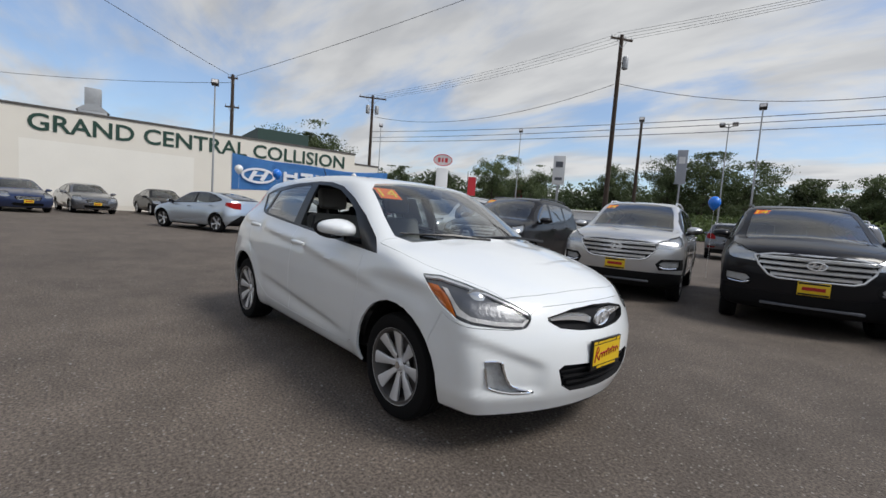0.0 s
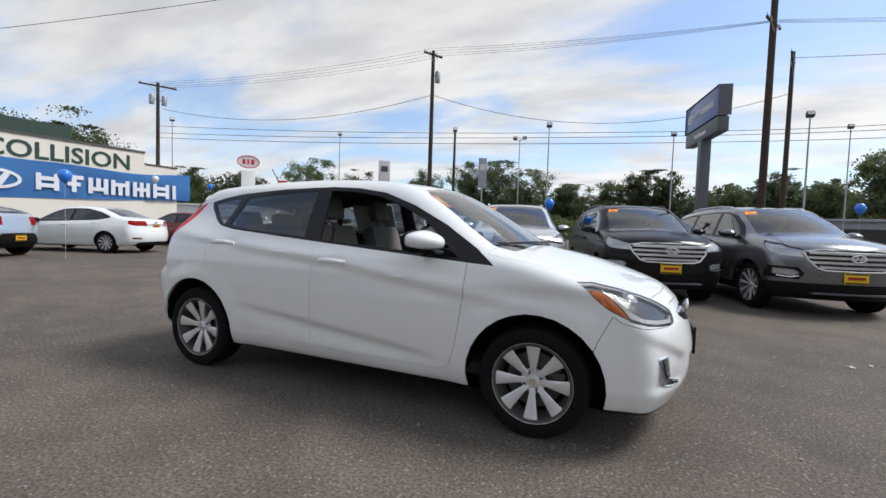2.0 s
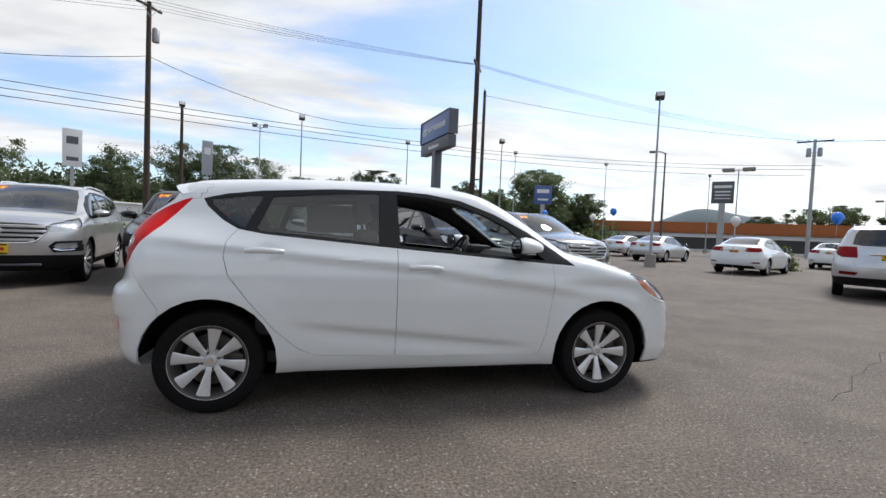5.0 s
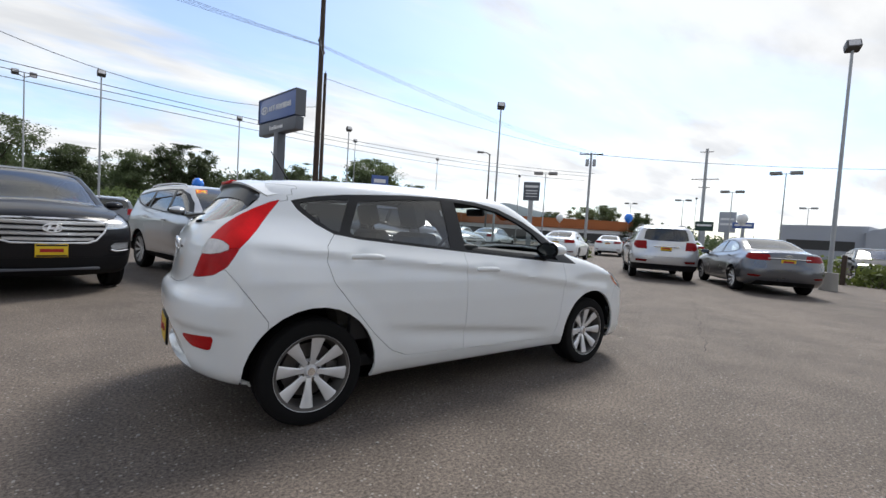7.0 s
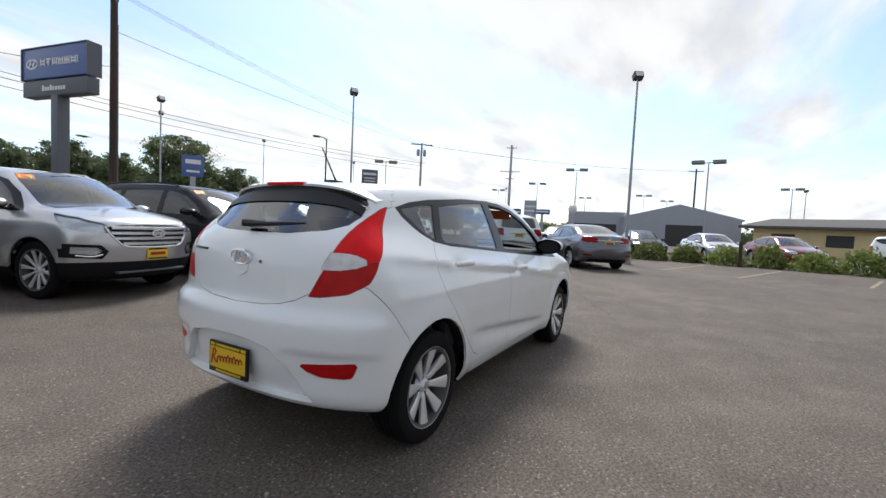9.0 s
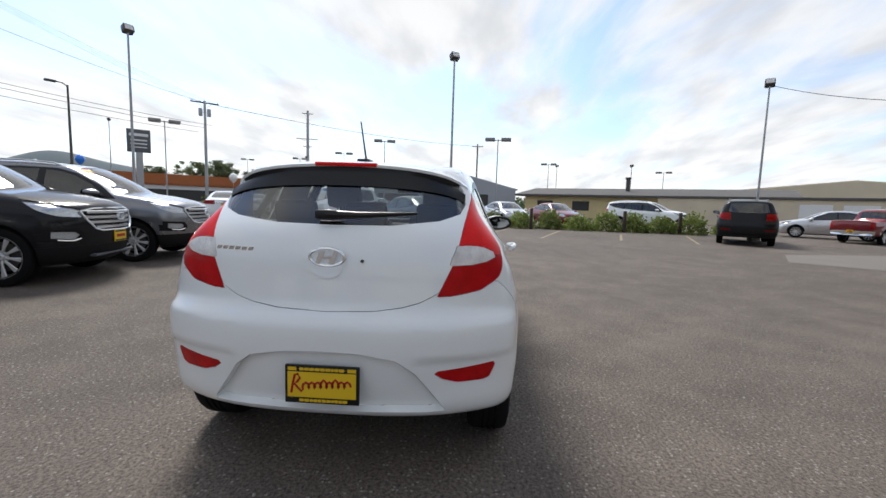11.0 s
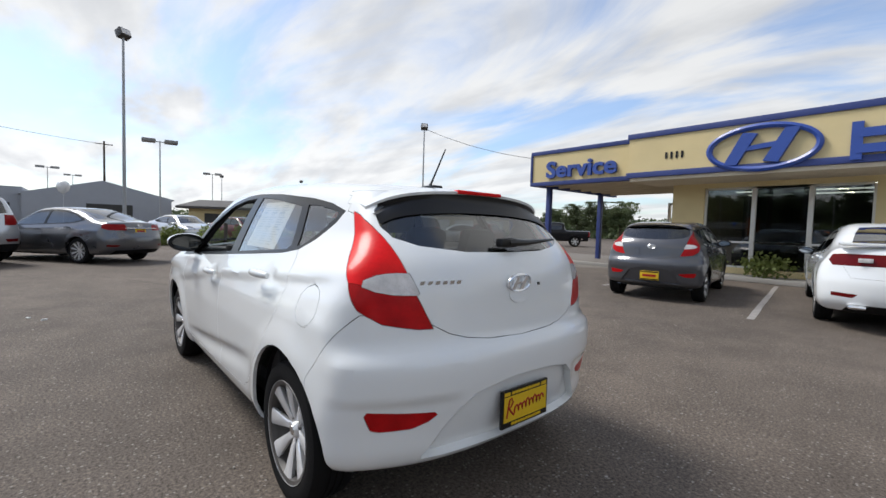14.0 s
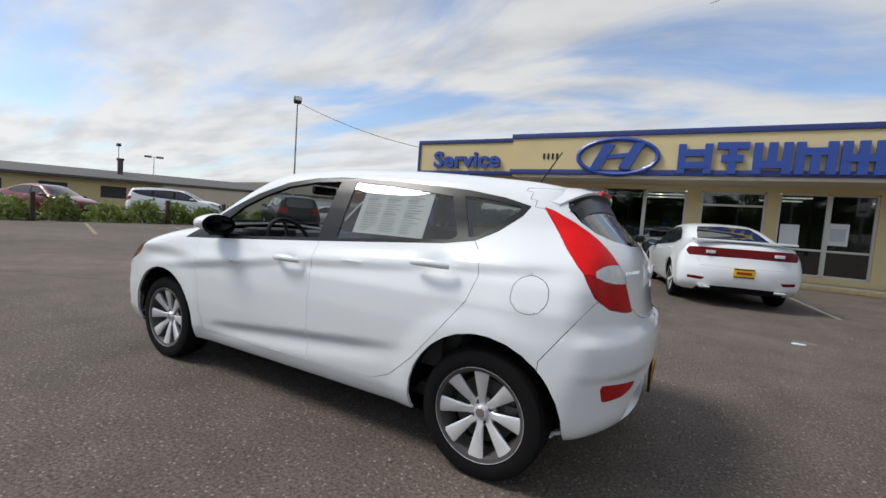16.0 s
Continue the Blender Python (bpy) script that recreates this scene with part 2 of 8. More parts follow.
WHITE_LENS = mat("clear_ribbed_lens", (0.64, 0.62, 0.61), 0.12, var=0.40, scale=22, coat=0.6, bump=0.4, bscale=90)
FOG_BOWL = mat("fog_lamp_facets", (0.68, 0.68, 0.69), 0.25, metal=0.3, var=0.35, scale=30, bump=0.5, bscale=55)
CABIN = mat("cabin_dark", (0.03, 0.03, 0.032), 0.75, var=0.15, scale=12, bump=0.1)
SEAT = mat("seat_cloth", (0.17, 0.165, 0.155), 0.9, var=0.12, scale=20, bump=0.25, bscale=260)
SEAT_DARK = mat("seat_dark_cloth", (0.04, 0.04, 0.042), 0.9, var=0.12, scale=20, bump=0.25, bscale=260)
PLATE_Y = mat("plate_yellow", (0.72, 0.47, 0.012), 0.4, var=0.05)
PLATE_R = mat("plate_red", (0.36, 0.008, 0.006), 0.45, var=0.05)
ORANGE = mat("sticker_orange", (0.85, 0.16, 0.01), 0.5, var=0.05)
YELLOW = mat("sticker_yellow", (0.9, 0.62, 0.03), 0.5, var=0.05)
PAPER = mat("paper", (0.74, 0.77, 0.78), 0.7, var=0.05, scale=20)
PAPER_INK = mat("printed_grey", (0.52, 0.57, 0.60), 0.7, var=0.1)
STUCCO = mat("tan_stucco", (0.66, 0.54, 0.29), 0.85, var=0.1, scale=1.5, bump=0.15, bscale=90, fine=0.05)
STUCCO2 = mat("beige_wall", (0.60, 0.52, 0.39), 0.85, var=0.12, scale=0.8, bump=0.1, bscale=40)
BLUE = mat("blue_paint", (0.022, 0.065, 0.31), 0.42, var=0.08, scale=3, coat=0.2)
BLUE_DEEP = mat("deep_blue_trim", (0.022, 0.040, 0.17), 0.5, var=0.1, scale=3)
WALL_WHITE = mat("painted_block_wall", (0.74, 0.70, 0.62), 0.8, var=0.07, scale=0.6, bump=0.15, bscale=30)
WALL_PATCH = mat("fresh_white_patch", (0.80, 0.77, 0.70), 0.8, var=0.06, scale=0.6, bump=0.15, bscale=30)
GREEN_TEXT = mat("dark_green_letter", (0.012, 0.05, 0.035), 0.6, var=0.15, scale=4)
BANNER_BLUE = mat("banner_blue", (0.09, 0.30, 0.68), 0.6, var=0.08, scale=1.0)
BANNER_WHITE = mat("banner_white", (0.72, 0.75, 0.80), 0.6, var=0.04)
SHED_GREEN = mat("green_metal_roof", (0.02, 0.05, 0.04), 0.6, var=0.15)
SHED_GREY = mat("grey_cladding", (0.34, 0.36, 0.40), 0.6, var=0.08, scale=1.0)
ROOF_DARK = mat("dark_roofing", (0.09, 0.085, 0.08), 0.85, var=0.25, scale=1.2, bump=0.2)
ORANGE_ROOF = mat("orange_fascia", (0.36, 0.11, 0.03), 0.7, var=0.15, scale=0.6)
METAL_GREY = mat("galvanised_pole", (0.36, 0.37, 0.38), 0.5, metal=0.4, var=0.15, scale=5)
METAL_DARK = mat("dark_lamp_head", (0.075, 0.07, 0.066), 0.5, metal=0.2, var=0.15)
POLE_WOOD = mat("pole_wood", (0.055, 0.038, 0.028), 0.9, var=0.35, scale=4, bump=0.4, bscale=30)
WIRE = mat("wire", (0.06, 0.065, 0.075), 0.6)
SIGN_BLUE = mat("sign_blue", (0.05, 0.10, 0.30), 0.4, var=0.08, scale=1.0, coat=0.3)
SIGN_GREY = mat("sign_grey", (0.09, 0.095, 0.11), 0.45, var=0.08)
SIGN_WHITE = mat("sign_white", (0.72, 0.72, 0.72), 0.45, var=0.05)
SIGN_RED = mat("sign_red", (0.50, 0.02, 0.03), 0.45, var=0.08)
ALUMINIUM = mat("aluminium_frame", (0.62, 0.60, 0.55), 0.45, metal=0.3, var=0.06)
# near-black colour stands in for the shade of unlit rooms and openings
INDOOR_SHADE = mat("painted_indoor_shade", (0.05, 0.05, 0.048), 0.8, var=0.2)
TUBE = mat("fluorescent_tube", (1.0, 0.97, 0.86), 0.5, emit=2.2)
BALLOON_B = mat("blue_balloon", (0.015, 0.20, 0.78), 0.25, var=0.05, coat=0.5)
BALLOON_W = mat("white_balloon", (0.78, 0.78, 0.76), 0.3, var=0.04, coat=0.5)
BARK = mat("bark", (0.07, 0.055, 0.04), 0.9, var=0.3, scale=6, bump=0.5, bscale=25)


def leaf(name, color, var, scale, by_object=0.0):
    """Leaf blades that let part of the light through, mottled from clump to clump."""
    m = mat(name, color, 0.6, var=var, scale=scale, bscale=scale * 9, fine=0.25, by_object=by_object)
    n, l = m.node_tree.nodes, m.node_tree.links
    p = n["Principled BSDF"]
    tr = n.new("ShaderNodeBsdfTranslucent")
    mx = n.new("ShaderNodeMixShader")
    mx.inputs[0].default_value = 0.42
    l.new(p.inputs["Base Color"].links[0].from_socket, tr.inputs["Color"])
    l.new(p.outputs[0], mx.inputs[1])
    l.new(tr.outputs[0], mx.inputs[2])
    l.new(mx.outputs[0], n["Material Output"].inputs["Surface"])
    return m


LEAF = leaf("tree_leaf", (0.105, 0.135, 0.060), 0.5, 0.35, 0.3)
LEAF_FAR = leaf("far_wood_leaf", (0.090, 0.120, 0.055), 0.55, 0.10)
LEAF_BUSH = leaf("low_wood_leaf", (0.125, 0.170, 0.060), 0.55, 0.16)
LEAF_HEDGE = leaf("hedge_leaf", (0.165, 0.205, 0.050), 0.45, 1.6, 0.3)
# blue in this wood colour stands in for haze over the distance
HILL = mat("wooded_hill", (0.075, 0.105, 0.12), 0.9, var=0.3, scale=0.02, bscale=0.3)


# ---- mesh helpers ----
def mesh_of(name, bm, material, sharp=35):
    me = bpy.data.meshes.new(name)
    for f in bm.faces:
        f.smooth = True
    bm.to_mesh(me)
    bm.free()
    me.set_sharp_from_angle(angle=radians(sharp))
    me.materials.append(material)
    return me


def part(name, bm, material, parent=None, label="", sharp=35):
    ob = new(name, mesh_of(name, bm, material, sharp))
    ob.parent = parent
    if label:
        ob["label"] = label
    return ob


def share(name, me, parent, m=None, label=""):
    ob = new(name, me)
    ob.parent = parent
    if m is not None:
        ob.matrix_local = m
    if label:
        ob["label"] = label
    return ob


def thing(name, label, category, m=None, group="", kind=""):
    ob = new(name)
    ob.empty_display_size = 0.2
    if m is not None:
        ob.matrix_world = m
    return tagged(ob, label, category, group, kind)


def box(bm, lo, hi, bevel=0.0, m=None):
    c = [(a + b) / 2 for a, b in zip(lo, hi)]
    s = [abs(b - a) for a, b in zip(lo, hi)]
    mm = Matrix.Translation(c) @ Matrix.Diagonal((*s, 1))
    r = bmesh.ops.create_cube(bm, size=1, matrix=(m @ mm) if m is not None else mm)
    if bevel:
        es = list({e for v in r["verts"] for e in v.link_edges})
        bmesh.ops.bevel(bm, geom=es, offset=bevel, segments=2, affect="EDGES", profile=0.6)
    return bm


def boxes(*specs, bevel=0.0):
    bm = bmesh.new()
    for lo, hi in specs:
        box(bm, lo, hi, bevel)
    return bm


def rod(bm, a, b, r0, r1=None, seg=10, cap=True):
    a, b = Vector(a), Vector(b)
    d = b - a
    m = Matrix.Translation((a + b) / 2) @ d.to_track_quat("Z", "Y").to_matrix().to_4x4()
    bmesh.ops.create_cone(bm, cap_ends=cap, segments=seg, radius1=r0, radius2=r0 if r1 is None else r1, depth=d.length, matrix=m)
    return bm


def tube(bm, pts, r, seg=6):
    """A bent round bar through the points."""
    pts = [Vector(p) for p in pts]
    rings = []
    for i, p in enumerate(pts):
        d = (pts[min(i + 1, len(pts) - 1)] - pts[max(i - 1, 0)]).normalized()
        q = d.to_track_quat("Z", "Y")
        rr = r[i] if isinstance(r, (list, tuple)) else r
        rings.append([bm.verts.new(p + q @ Vector((rr * math.cos(2 * math.pi * k / seg), rr * math.sin(2 * math.pi * k / seg), 0))) for k in range(seg)])
    for a, b in zip(rings, rings[1:]):
        for k in range(seg):
            bm.faces.new((a[k], a[(k + 1) % seg], b[(k + 1) % seg], b[k]))
    bm.faces.new(list(reversed(rings[0])))
    bm.faces.new(rings[-1])
    return bm


def lathe(bm, prof, seg=48, m=None, closed=False):
    """Turns the (radius, height) line about the local z axis."""
    rings = []
    for r, z in prof:
        ring = []
        for k in range(seg):
            a = 2 * math.pi * k / seg
            v = Vector((r * math.cos(a), r * math.sin(a), z))
            ring.append(bm.verts.new(m @ v if m is not None else v))
        rings.append(ring)
    pairs = list(zip(rings, rings[1:])) + ([(rings[-1], rings[0])] if closed else [])
    for a, b in pairs:
        for k in range(seg):
            bm.faces.new((a[k], a[(k + 1) % seg], b[(k + 1) % seg], b[k]))
    return bm


def prism(bm, poly, axis, a, b):
    """The outline poly (two coordinates) drawn out along the axis from a to b."""
    def at(p, c):
        return {"x": (c, p[0], p[1]), "y": (p[0], c, p[1]), "z": (p[0], p[1], c)}[axis]
    lo = [bm.verts.new(at(p, a)) for p in poly]
    hi = [bm.verts.new(at(p, b)) for p in poly]
    n = len(poly)
    for i in range(n):
        bm.faces.new((lo[i], lo[(i + 1) % n], hi[(i + 1) % n], hi[i]))
    bm.faces.new(lo)
    bm.faces.new(list(reversed(hi)))
    bmesh.ops.recalc_face_normals(bm, faces=bm.faces)
    return bm


def oval_ring(bm, rx, rz, thick, depth, seg=56):
    """A flat oval ring in the local xz plane, its front at y = -depth."""
    rows = []
    for k in range(seg):
        a = 2 * math.pi * k / seg
        c, s = math.cos(a), math.sin(a)
        ro, ri = (rx * c, rz * s), ((rx - thick) * c, (rz - thick) * s)
        rm = ((rx - thick / 2) * c, (rz - thick / 2) * s)
        rows.append([bm.verts.new(v) for v in ((ro[0], 0, ro[1]), (ro[0], -depth * 0.7, ro[1]), (rm[0], -depth, rm[1]), (ri[0], -depth * 0.7, ri[1]), (ri[0], 0, ri[1]))])
    for k in range(seg):
        a, b = rows[k], rows[(k + 1) % seg]
        for i in range(4):
            bm.faces.new((a[i], b[i], b[i + 1], a[i + 1]))
    bmesh.ops.recalc_face_normals(bm, faces=bm.faces)
    return bm


def slant_bars(bm, rx, rz, depth):
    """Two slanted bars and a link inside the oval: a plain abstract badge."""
    for sx in (-1, 1):
        x = sx * rx * 0.40
        poly = [(x - 0.17 * rx - 0.16 * rx, -0.74 * rz * (1 if sx < 0 else 0.86)), (x + 0.11 * rx - 0.16 * rx, -0.74 * rz), (x + 0.17 * rx + 0.16 * rx, 0.74 * rz * (1 if sx > 0 else 0.86)), (x - 0.11 * rx + 0.16 * rx, 0.74 * rz)]
        prism(bm, poly, "y", 0, -depth)
    prism(bm, [(-0.46 * rx, -0.16 * rz), (0.40 * rx, 0.0), (0.46 * rx, 0.24 * rz), (-0.40 * rx, 0.06 * rz)], "y", 0, -depth * 0.92)
    return bm


def text_bm(body, size, depth, width=None, squash=None, bold=0.0):
    """Raised lettering in the xz plane, reading along +x, its front at y = -depth, starting at the origin."""
    cu = bpy.data.curves.new("lettering", "FONT")
    cu.body, cu.size, cu.extrude, cu.resolution_u, cu.offset = body, size, depth / 2, 3, bold
    ob = new("lettering", cu)
    bpy.context.view_layer.update()
    me = bpy.data.meshes.new_from_object(ob.evaluated_get(bpy.context.evaluated_depsgraph_get()))
    bpy.data.objects.remove(ob)
    bpy.data.curves.remove(cu)
    bm = bmesh.new()
    bm.from_mesh(me)
    bpy.data.meshes.remove(me)
    xs = [v.co.x for v in bm.verts]
    k = width / (max(xs) - min(xs)) if width else 1.0
    x0 = min(xs)
    for v in bm.verts:
        v.co = Vector(((v.co.x - x0) * k, -depth / 2 - v.co.z, v.co.y * (squash or 1.0)))
    bmesh.ops.recalc_face_normals(bm, faces=bm.faces)
    return bm


def leaves(centres, size, rng, flat=0.0):
    """Small pointed leaf blades, one at each centre, turned at random; returns verts and faces."""
    n = len(centres)
    a = rng.normal(size=(n, 3))
    a[:, 2] *= 1 - flat
    a /= np.linalg.norm(a, axis=1)[:, None]
    b = np.cross(a, rng.normal(size=(n, 3)))
    b /= np.linalg.norm(b, axis=1)[:, None]
    s = size * rng.uniform(0.6, 1.35, size=(n, 1))
    v = np.stack([centres - a * s, centres + b * s * 0.55, centres + a * s, centres - b * s * 0.55], axis=1).reshape(-1, 3)
    f = np.arange(4 * n).reshape(n, 4)
    return v, f


def pydata(name, v, f, material):
    me = bpy.data.meshes.new(name)
    me.from_pydata(np.asarray(v).tolist(), [], np.asarray(f).tolist())
    me.materials.append(material)
    return me


def ring_points(pts, per=6, closed=True):
    """Smooth line (Catmull-Rom) through the points."""
    p = np.array(pts, float)
    n = len(p)
    out = []
    for i in range(n if closed else n - 1):
        p0, p1, p2, p3 = p[(i - 1) % n], p[i], p[(i + 1) % n], p[(i + 2) % n]
        if not closed:
            p0, p3 = p[max(i - 1, 0)], p[min(i + 2, n - 1)]
        for k in range(per):
            t = k / per
            out.append(0.5 * (2 * p1 + (p2 - p0) * t + (2 * p0 - 5 * p1 + 4 * p2 - p3) * t * t + (3 * p1 - p0 - 3 * p2 + p3) * t ** 3))
    return np.array(out)


def inside(poly, u, v):
    c, n = False, len(poly)
    for i in range(n):
        (x0, y0), (x1, y1) = poly[i], poly[(i + 1) % n]
        if (y0 > v) != (y1 > v) and u < (x1 - x0) * (v - y0) / (y1 - y0) + x0:
            c = not c
    return c


# ---- cars: a shell shaped by its side outline and its cross section, then cut into panels ----
def line_sd(px, pz, poly):
    """Signed distance to a closed outline, negative inside."""
    d = np.full(px.shape, 1e9)
    ins = np.zeros(px.shape, bool)
    n = len(poly)
    for i in range(n):
        (x0, z0), (x1, z1) = poly[i], poly[(i + 1) % n]
        ex, ez = x1 - x0, z1 - z0
        t = np.clip(((px - x0) * ex + (pz - z0) * ez) / (ex * ex + ez * ez + 1e-12), 0, 1)
        d = np.minimum(d, (px - x0 - t * ex) ** 2 + (pz - z0 - t * ez) ** 2)
        if z0 != z1:
            c = ((z0 > pz) != (z1 > pz)) & (px < (x1 - x0) * (pz - z0) / (z1 - z0) + x0)
            ins ^= c
    d = np.sqrt(d)
    return np.where(ins, -d, d)


def sstep(a, b, x):
    t = np.clip((x - a) / (b - a), 0, 1)
    return t * t * (3 - 2 * t)


def body_field(spec):
    prof = ring_points(spec["profile"], 4)
    zs, ws = np.array(spec["section"]).T
    hw = max(ws)
    bf, br, crown, k = spec["bow"][0], spec["bow"][1], spec.get("crown", 0.05), spec.get("round", 0.11)
    hubs, rw = spec["hubs"], spec["arch"]

    def field(p):
        x, y, z = p[:, 0], np.abs(p[:, 1]), p[:, 2]
        q = y / hw
        xx = x + sstep(0.0, 0.5, x) * bf * q ** 2 - sstep(0.0, 0.5, -x) * br * q ** 3
        if spec.get("taper"):
            # hollows round the fog lamps in front and the reflectors behind
            top = 0.455 + 0.40 * (y - 0.40)
            pf = 0.020 * sstep(0.40, 0.50, y) * sstep(top + 0.02, top - 0.025, z) * sstep(0.32, 0.37, z)
            pr = 0.016 * sstep(0.33, 0.45, y) * sstep(0.580, 0.555, z) * sstep(0.36, 0.46, z)
            xx = xx + np.where(x > 0.9, pf, 0.0) - np.where(x < -0.9, pr, 0.0)
        d1 = line_sd(xx, z + crown * q * q * sstep(0.6, 1.2, z), prof)
        w = np.interp(z, zs, ws)
        line = spec["shoulder"][0] + spec["shoulder"][1] * x - (0.05 * np.maximum(x, 0) if spec.get("taper") else 0)
        w = w + 0.012 * np.exp(-((z - line) / np.where(z > line, 0.055, 0.022)) ** 2) * sstep(spec["hubs"][1] - 0.5, spec["hubs"][1], x) * sstep(1.6, 0.9, x)
        if spec.get("taper"):
            w = w - 0.011 * sstep(-0.008, 0.045, line - z) * np.exp(-np.maximum(line - z, 0) / 0.11) * sstep(-1.75, -1.45, x) * sstep(1.25, 0.7, x)
        low = spec["crease"][0] + spec["crease"][1] * x
        w = w - 0.018 * sstep(0.0, 0.03, low - z) * sstep(0.14, 0.04, low - z) * sstep(-1.0, -0.5, x) * sstep(0.85, 0.45, x)
        for hx in hubs:
            r = np.hypot(x - hx, z - spec["hub_z"])
            w = w + 0.014 * sstep(rw + 0.14, rw + 0.01, r)
        if spec.get("taper"):
            w = w + 0.030 * sstep(0.85, 1.35, x) * sstep(0.77, 0.86, z) * sstep(1.06, 0.95, z)
            w = w - 0.065 * sstep(-0.7, -1.6, x) * sstep(0.98, 1.2, z) - 0.03 * sstep(-1.35, -1.8, x) - 0.02 * sstep(1.38, 1.85, x)
        for hx, hz in spec.get("dimples", ()):
            w = w - 0.020 * np.exp(-(((x - hx) / 0.075) ** 2) - ((z - hz) / 0.035) ** 2)
        d2 = y - w
        h = np.clip(0.5 + 0.5 * (d1 - d2) / k, 0, 1)
        return d2 * (1 - h) + d1 * h + k * h * (1 - h)

    return field


FIELDS, FOUND = {}, {}


def surface(spec, at, lo, hi):
    """Distance along a line at(t), from inside the body, at which it leaves the body."""
    key = (id(spec), at(1.0))
    if key not in FOUND:
        if id(spec) not in FIELDS:
            FIELDS[id(spec)] = body_field(spec)
        f = FIELDS[id(spec)]
        for _ in range(3):
            t = np.linspace(lo, hi, 33)
            out = f(np.array([at(v) for v in t])) > 0
            k = max(1, int(np.argmax(out)))
            lo, hi = t[k - 1], t[k]
        FOUND[key] = lo
    return FOUND[key]


def surf_x(spec, y, z, s):
    """The body's surface at that height and width, in front (s = 1) or behind (s = -1)."""
    return s * surface(spec, lambda t: (s * t, abs(y), z), 0.5, 2.9)


def surf_z(spec, x, y):
    """The body's upper surface over that point."""
    return surface(spec, lambda t: (x, abs(y), t), 0.7, 2.1)


SHELLS = {}


def car_shell(kind, spec, res):
    """Points and four-sided faces of the closed body, found along rays from the car's spine."""
    key = (kind, res)
    if key in SHELLS:
        return SHELLS[key]
    nx, ny, nz = res
    X = max(p[0] for p in spec["profile"]) + 0.02
    x0 = min(p[0] for p in spec["profile"]) - 0.02
    Y = max(w for _, w in spec["section"])
    z0, z1 = 0.15, max(p[1] for p in spec["profile"]) + 0.03
    gx, gy, gz = np.linspace(x0, X, nx + 1), np.linspace(-Y, Y, ny + 1), np.linspace(z0, z1, nz + 1)
    index, pts, faces = {}, [], []

    def vert(i, j, k):
        if (i, j, k) not in index:
            index[(i, j, k)] = len(pts)
            pts.append((gx[i], gy[j], gz[k]))
        return index[(i, j, k)]

    for i in range(nx):
        for j in range(ny):
            for k, flip in ((0, True), (nz, False)):
                q = [vert(i, j, k), vert(i + 1, j, k), vert(i + 1, j + 1, k), vert(i, j + 1, k)]
                faces.append(q[::-1] if flip else q)
        for k in range(nz):
            for j, flip in ((0, False), (ny, True)):
                q = [vert(i, j, k), vert(i + 1, j, k), vert(i + 1, j, k + 1), vert(i, j, k + 1)]
                faces.append(q[::-1] if flip else q)
    for j in range(ny):
        for k in range(nz):
            for i, flip in ((0, True), (nx, False)):
                q = [vert(i, j, k), vert(i, j + 1, k), vert(i, j + 1, k + 1), vert(i, j, k + 1)]
                faces.append(q[::-1] if flip else q)
    q = np.array(pts)
    c = np.stack([np.clip(q[:, 0], x0 + 0.55, X - 0.6) * 0.97, np.zeros(len(q)), np.full(len(q), spec.get("spine", 0.62))], axis=1)
    d = q - c
    f = body_field(spec)
    lo, hi = np.zeros(len(q)), np.full(len(q), 1.6)
    for _ in range(24):
        mid = (lo + hi) / 2
        out = f(c + d * mid[:, None]) > 0
        hi, lo = np.where(out, mid, hi), np.where(out, lo, mid)
    SHELLS[key] = (c + d * lo[:, None], faces)
    return SHELLS[key]


R2 = math.sqrt(0.5)
UV = {"corner": lambda c: ((c.x - abs(c.y)) * R2, c.z), "rear_edge": lambda c: (abs(c.y), c.z), "side": lambda c: (c.x, c.z), "outline": lambda c: (c.x, c.z), "front": lambda c: (abs(c.y), c.z), "rear": lambda c: (abs(c.y), c.z), "top": lambda c: (c.x, abs(c.y))}
FACING = {
    "outline": lambda f, c: True,
    "corner": lambda f, c: c.x > 0.9 and f.normal.x + (f.normal.y if c.y > 0 else -f.normal.y) > 0.02,
    "rear_edge": lambda f, c: c.x < -0.2,
    "side": lambda f, c: abs(f.normal.y) > 0.12,
    "front": lambda f, c: f.normal.x > 0.1 and c.x > 0.2,
    "rear": lambda f, c: f.normal.x < -0.1 and c.x < -0.2,
    "top": lambda f, c: f.normal.z > 0.15,
}


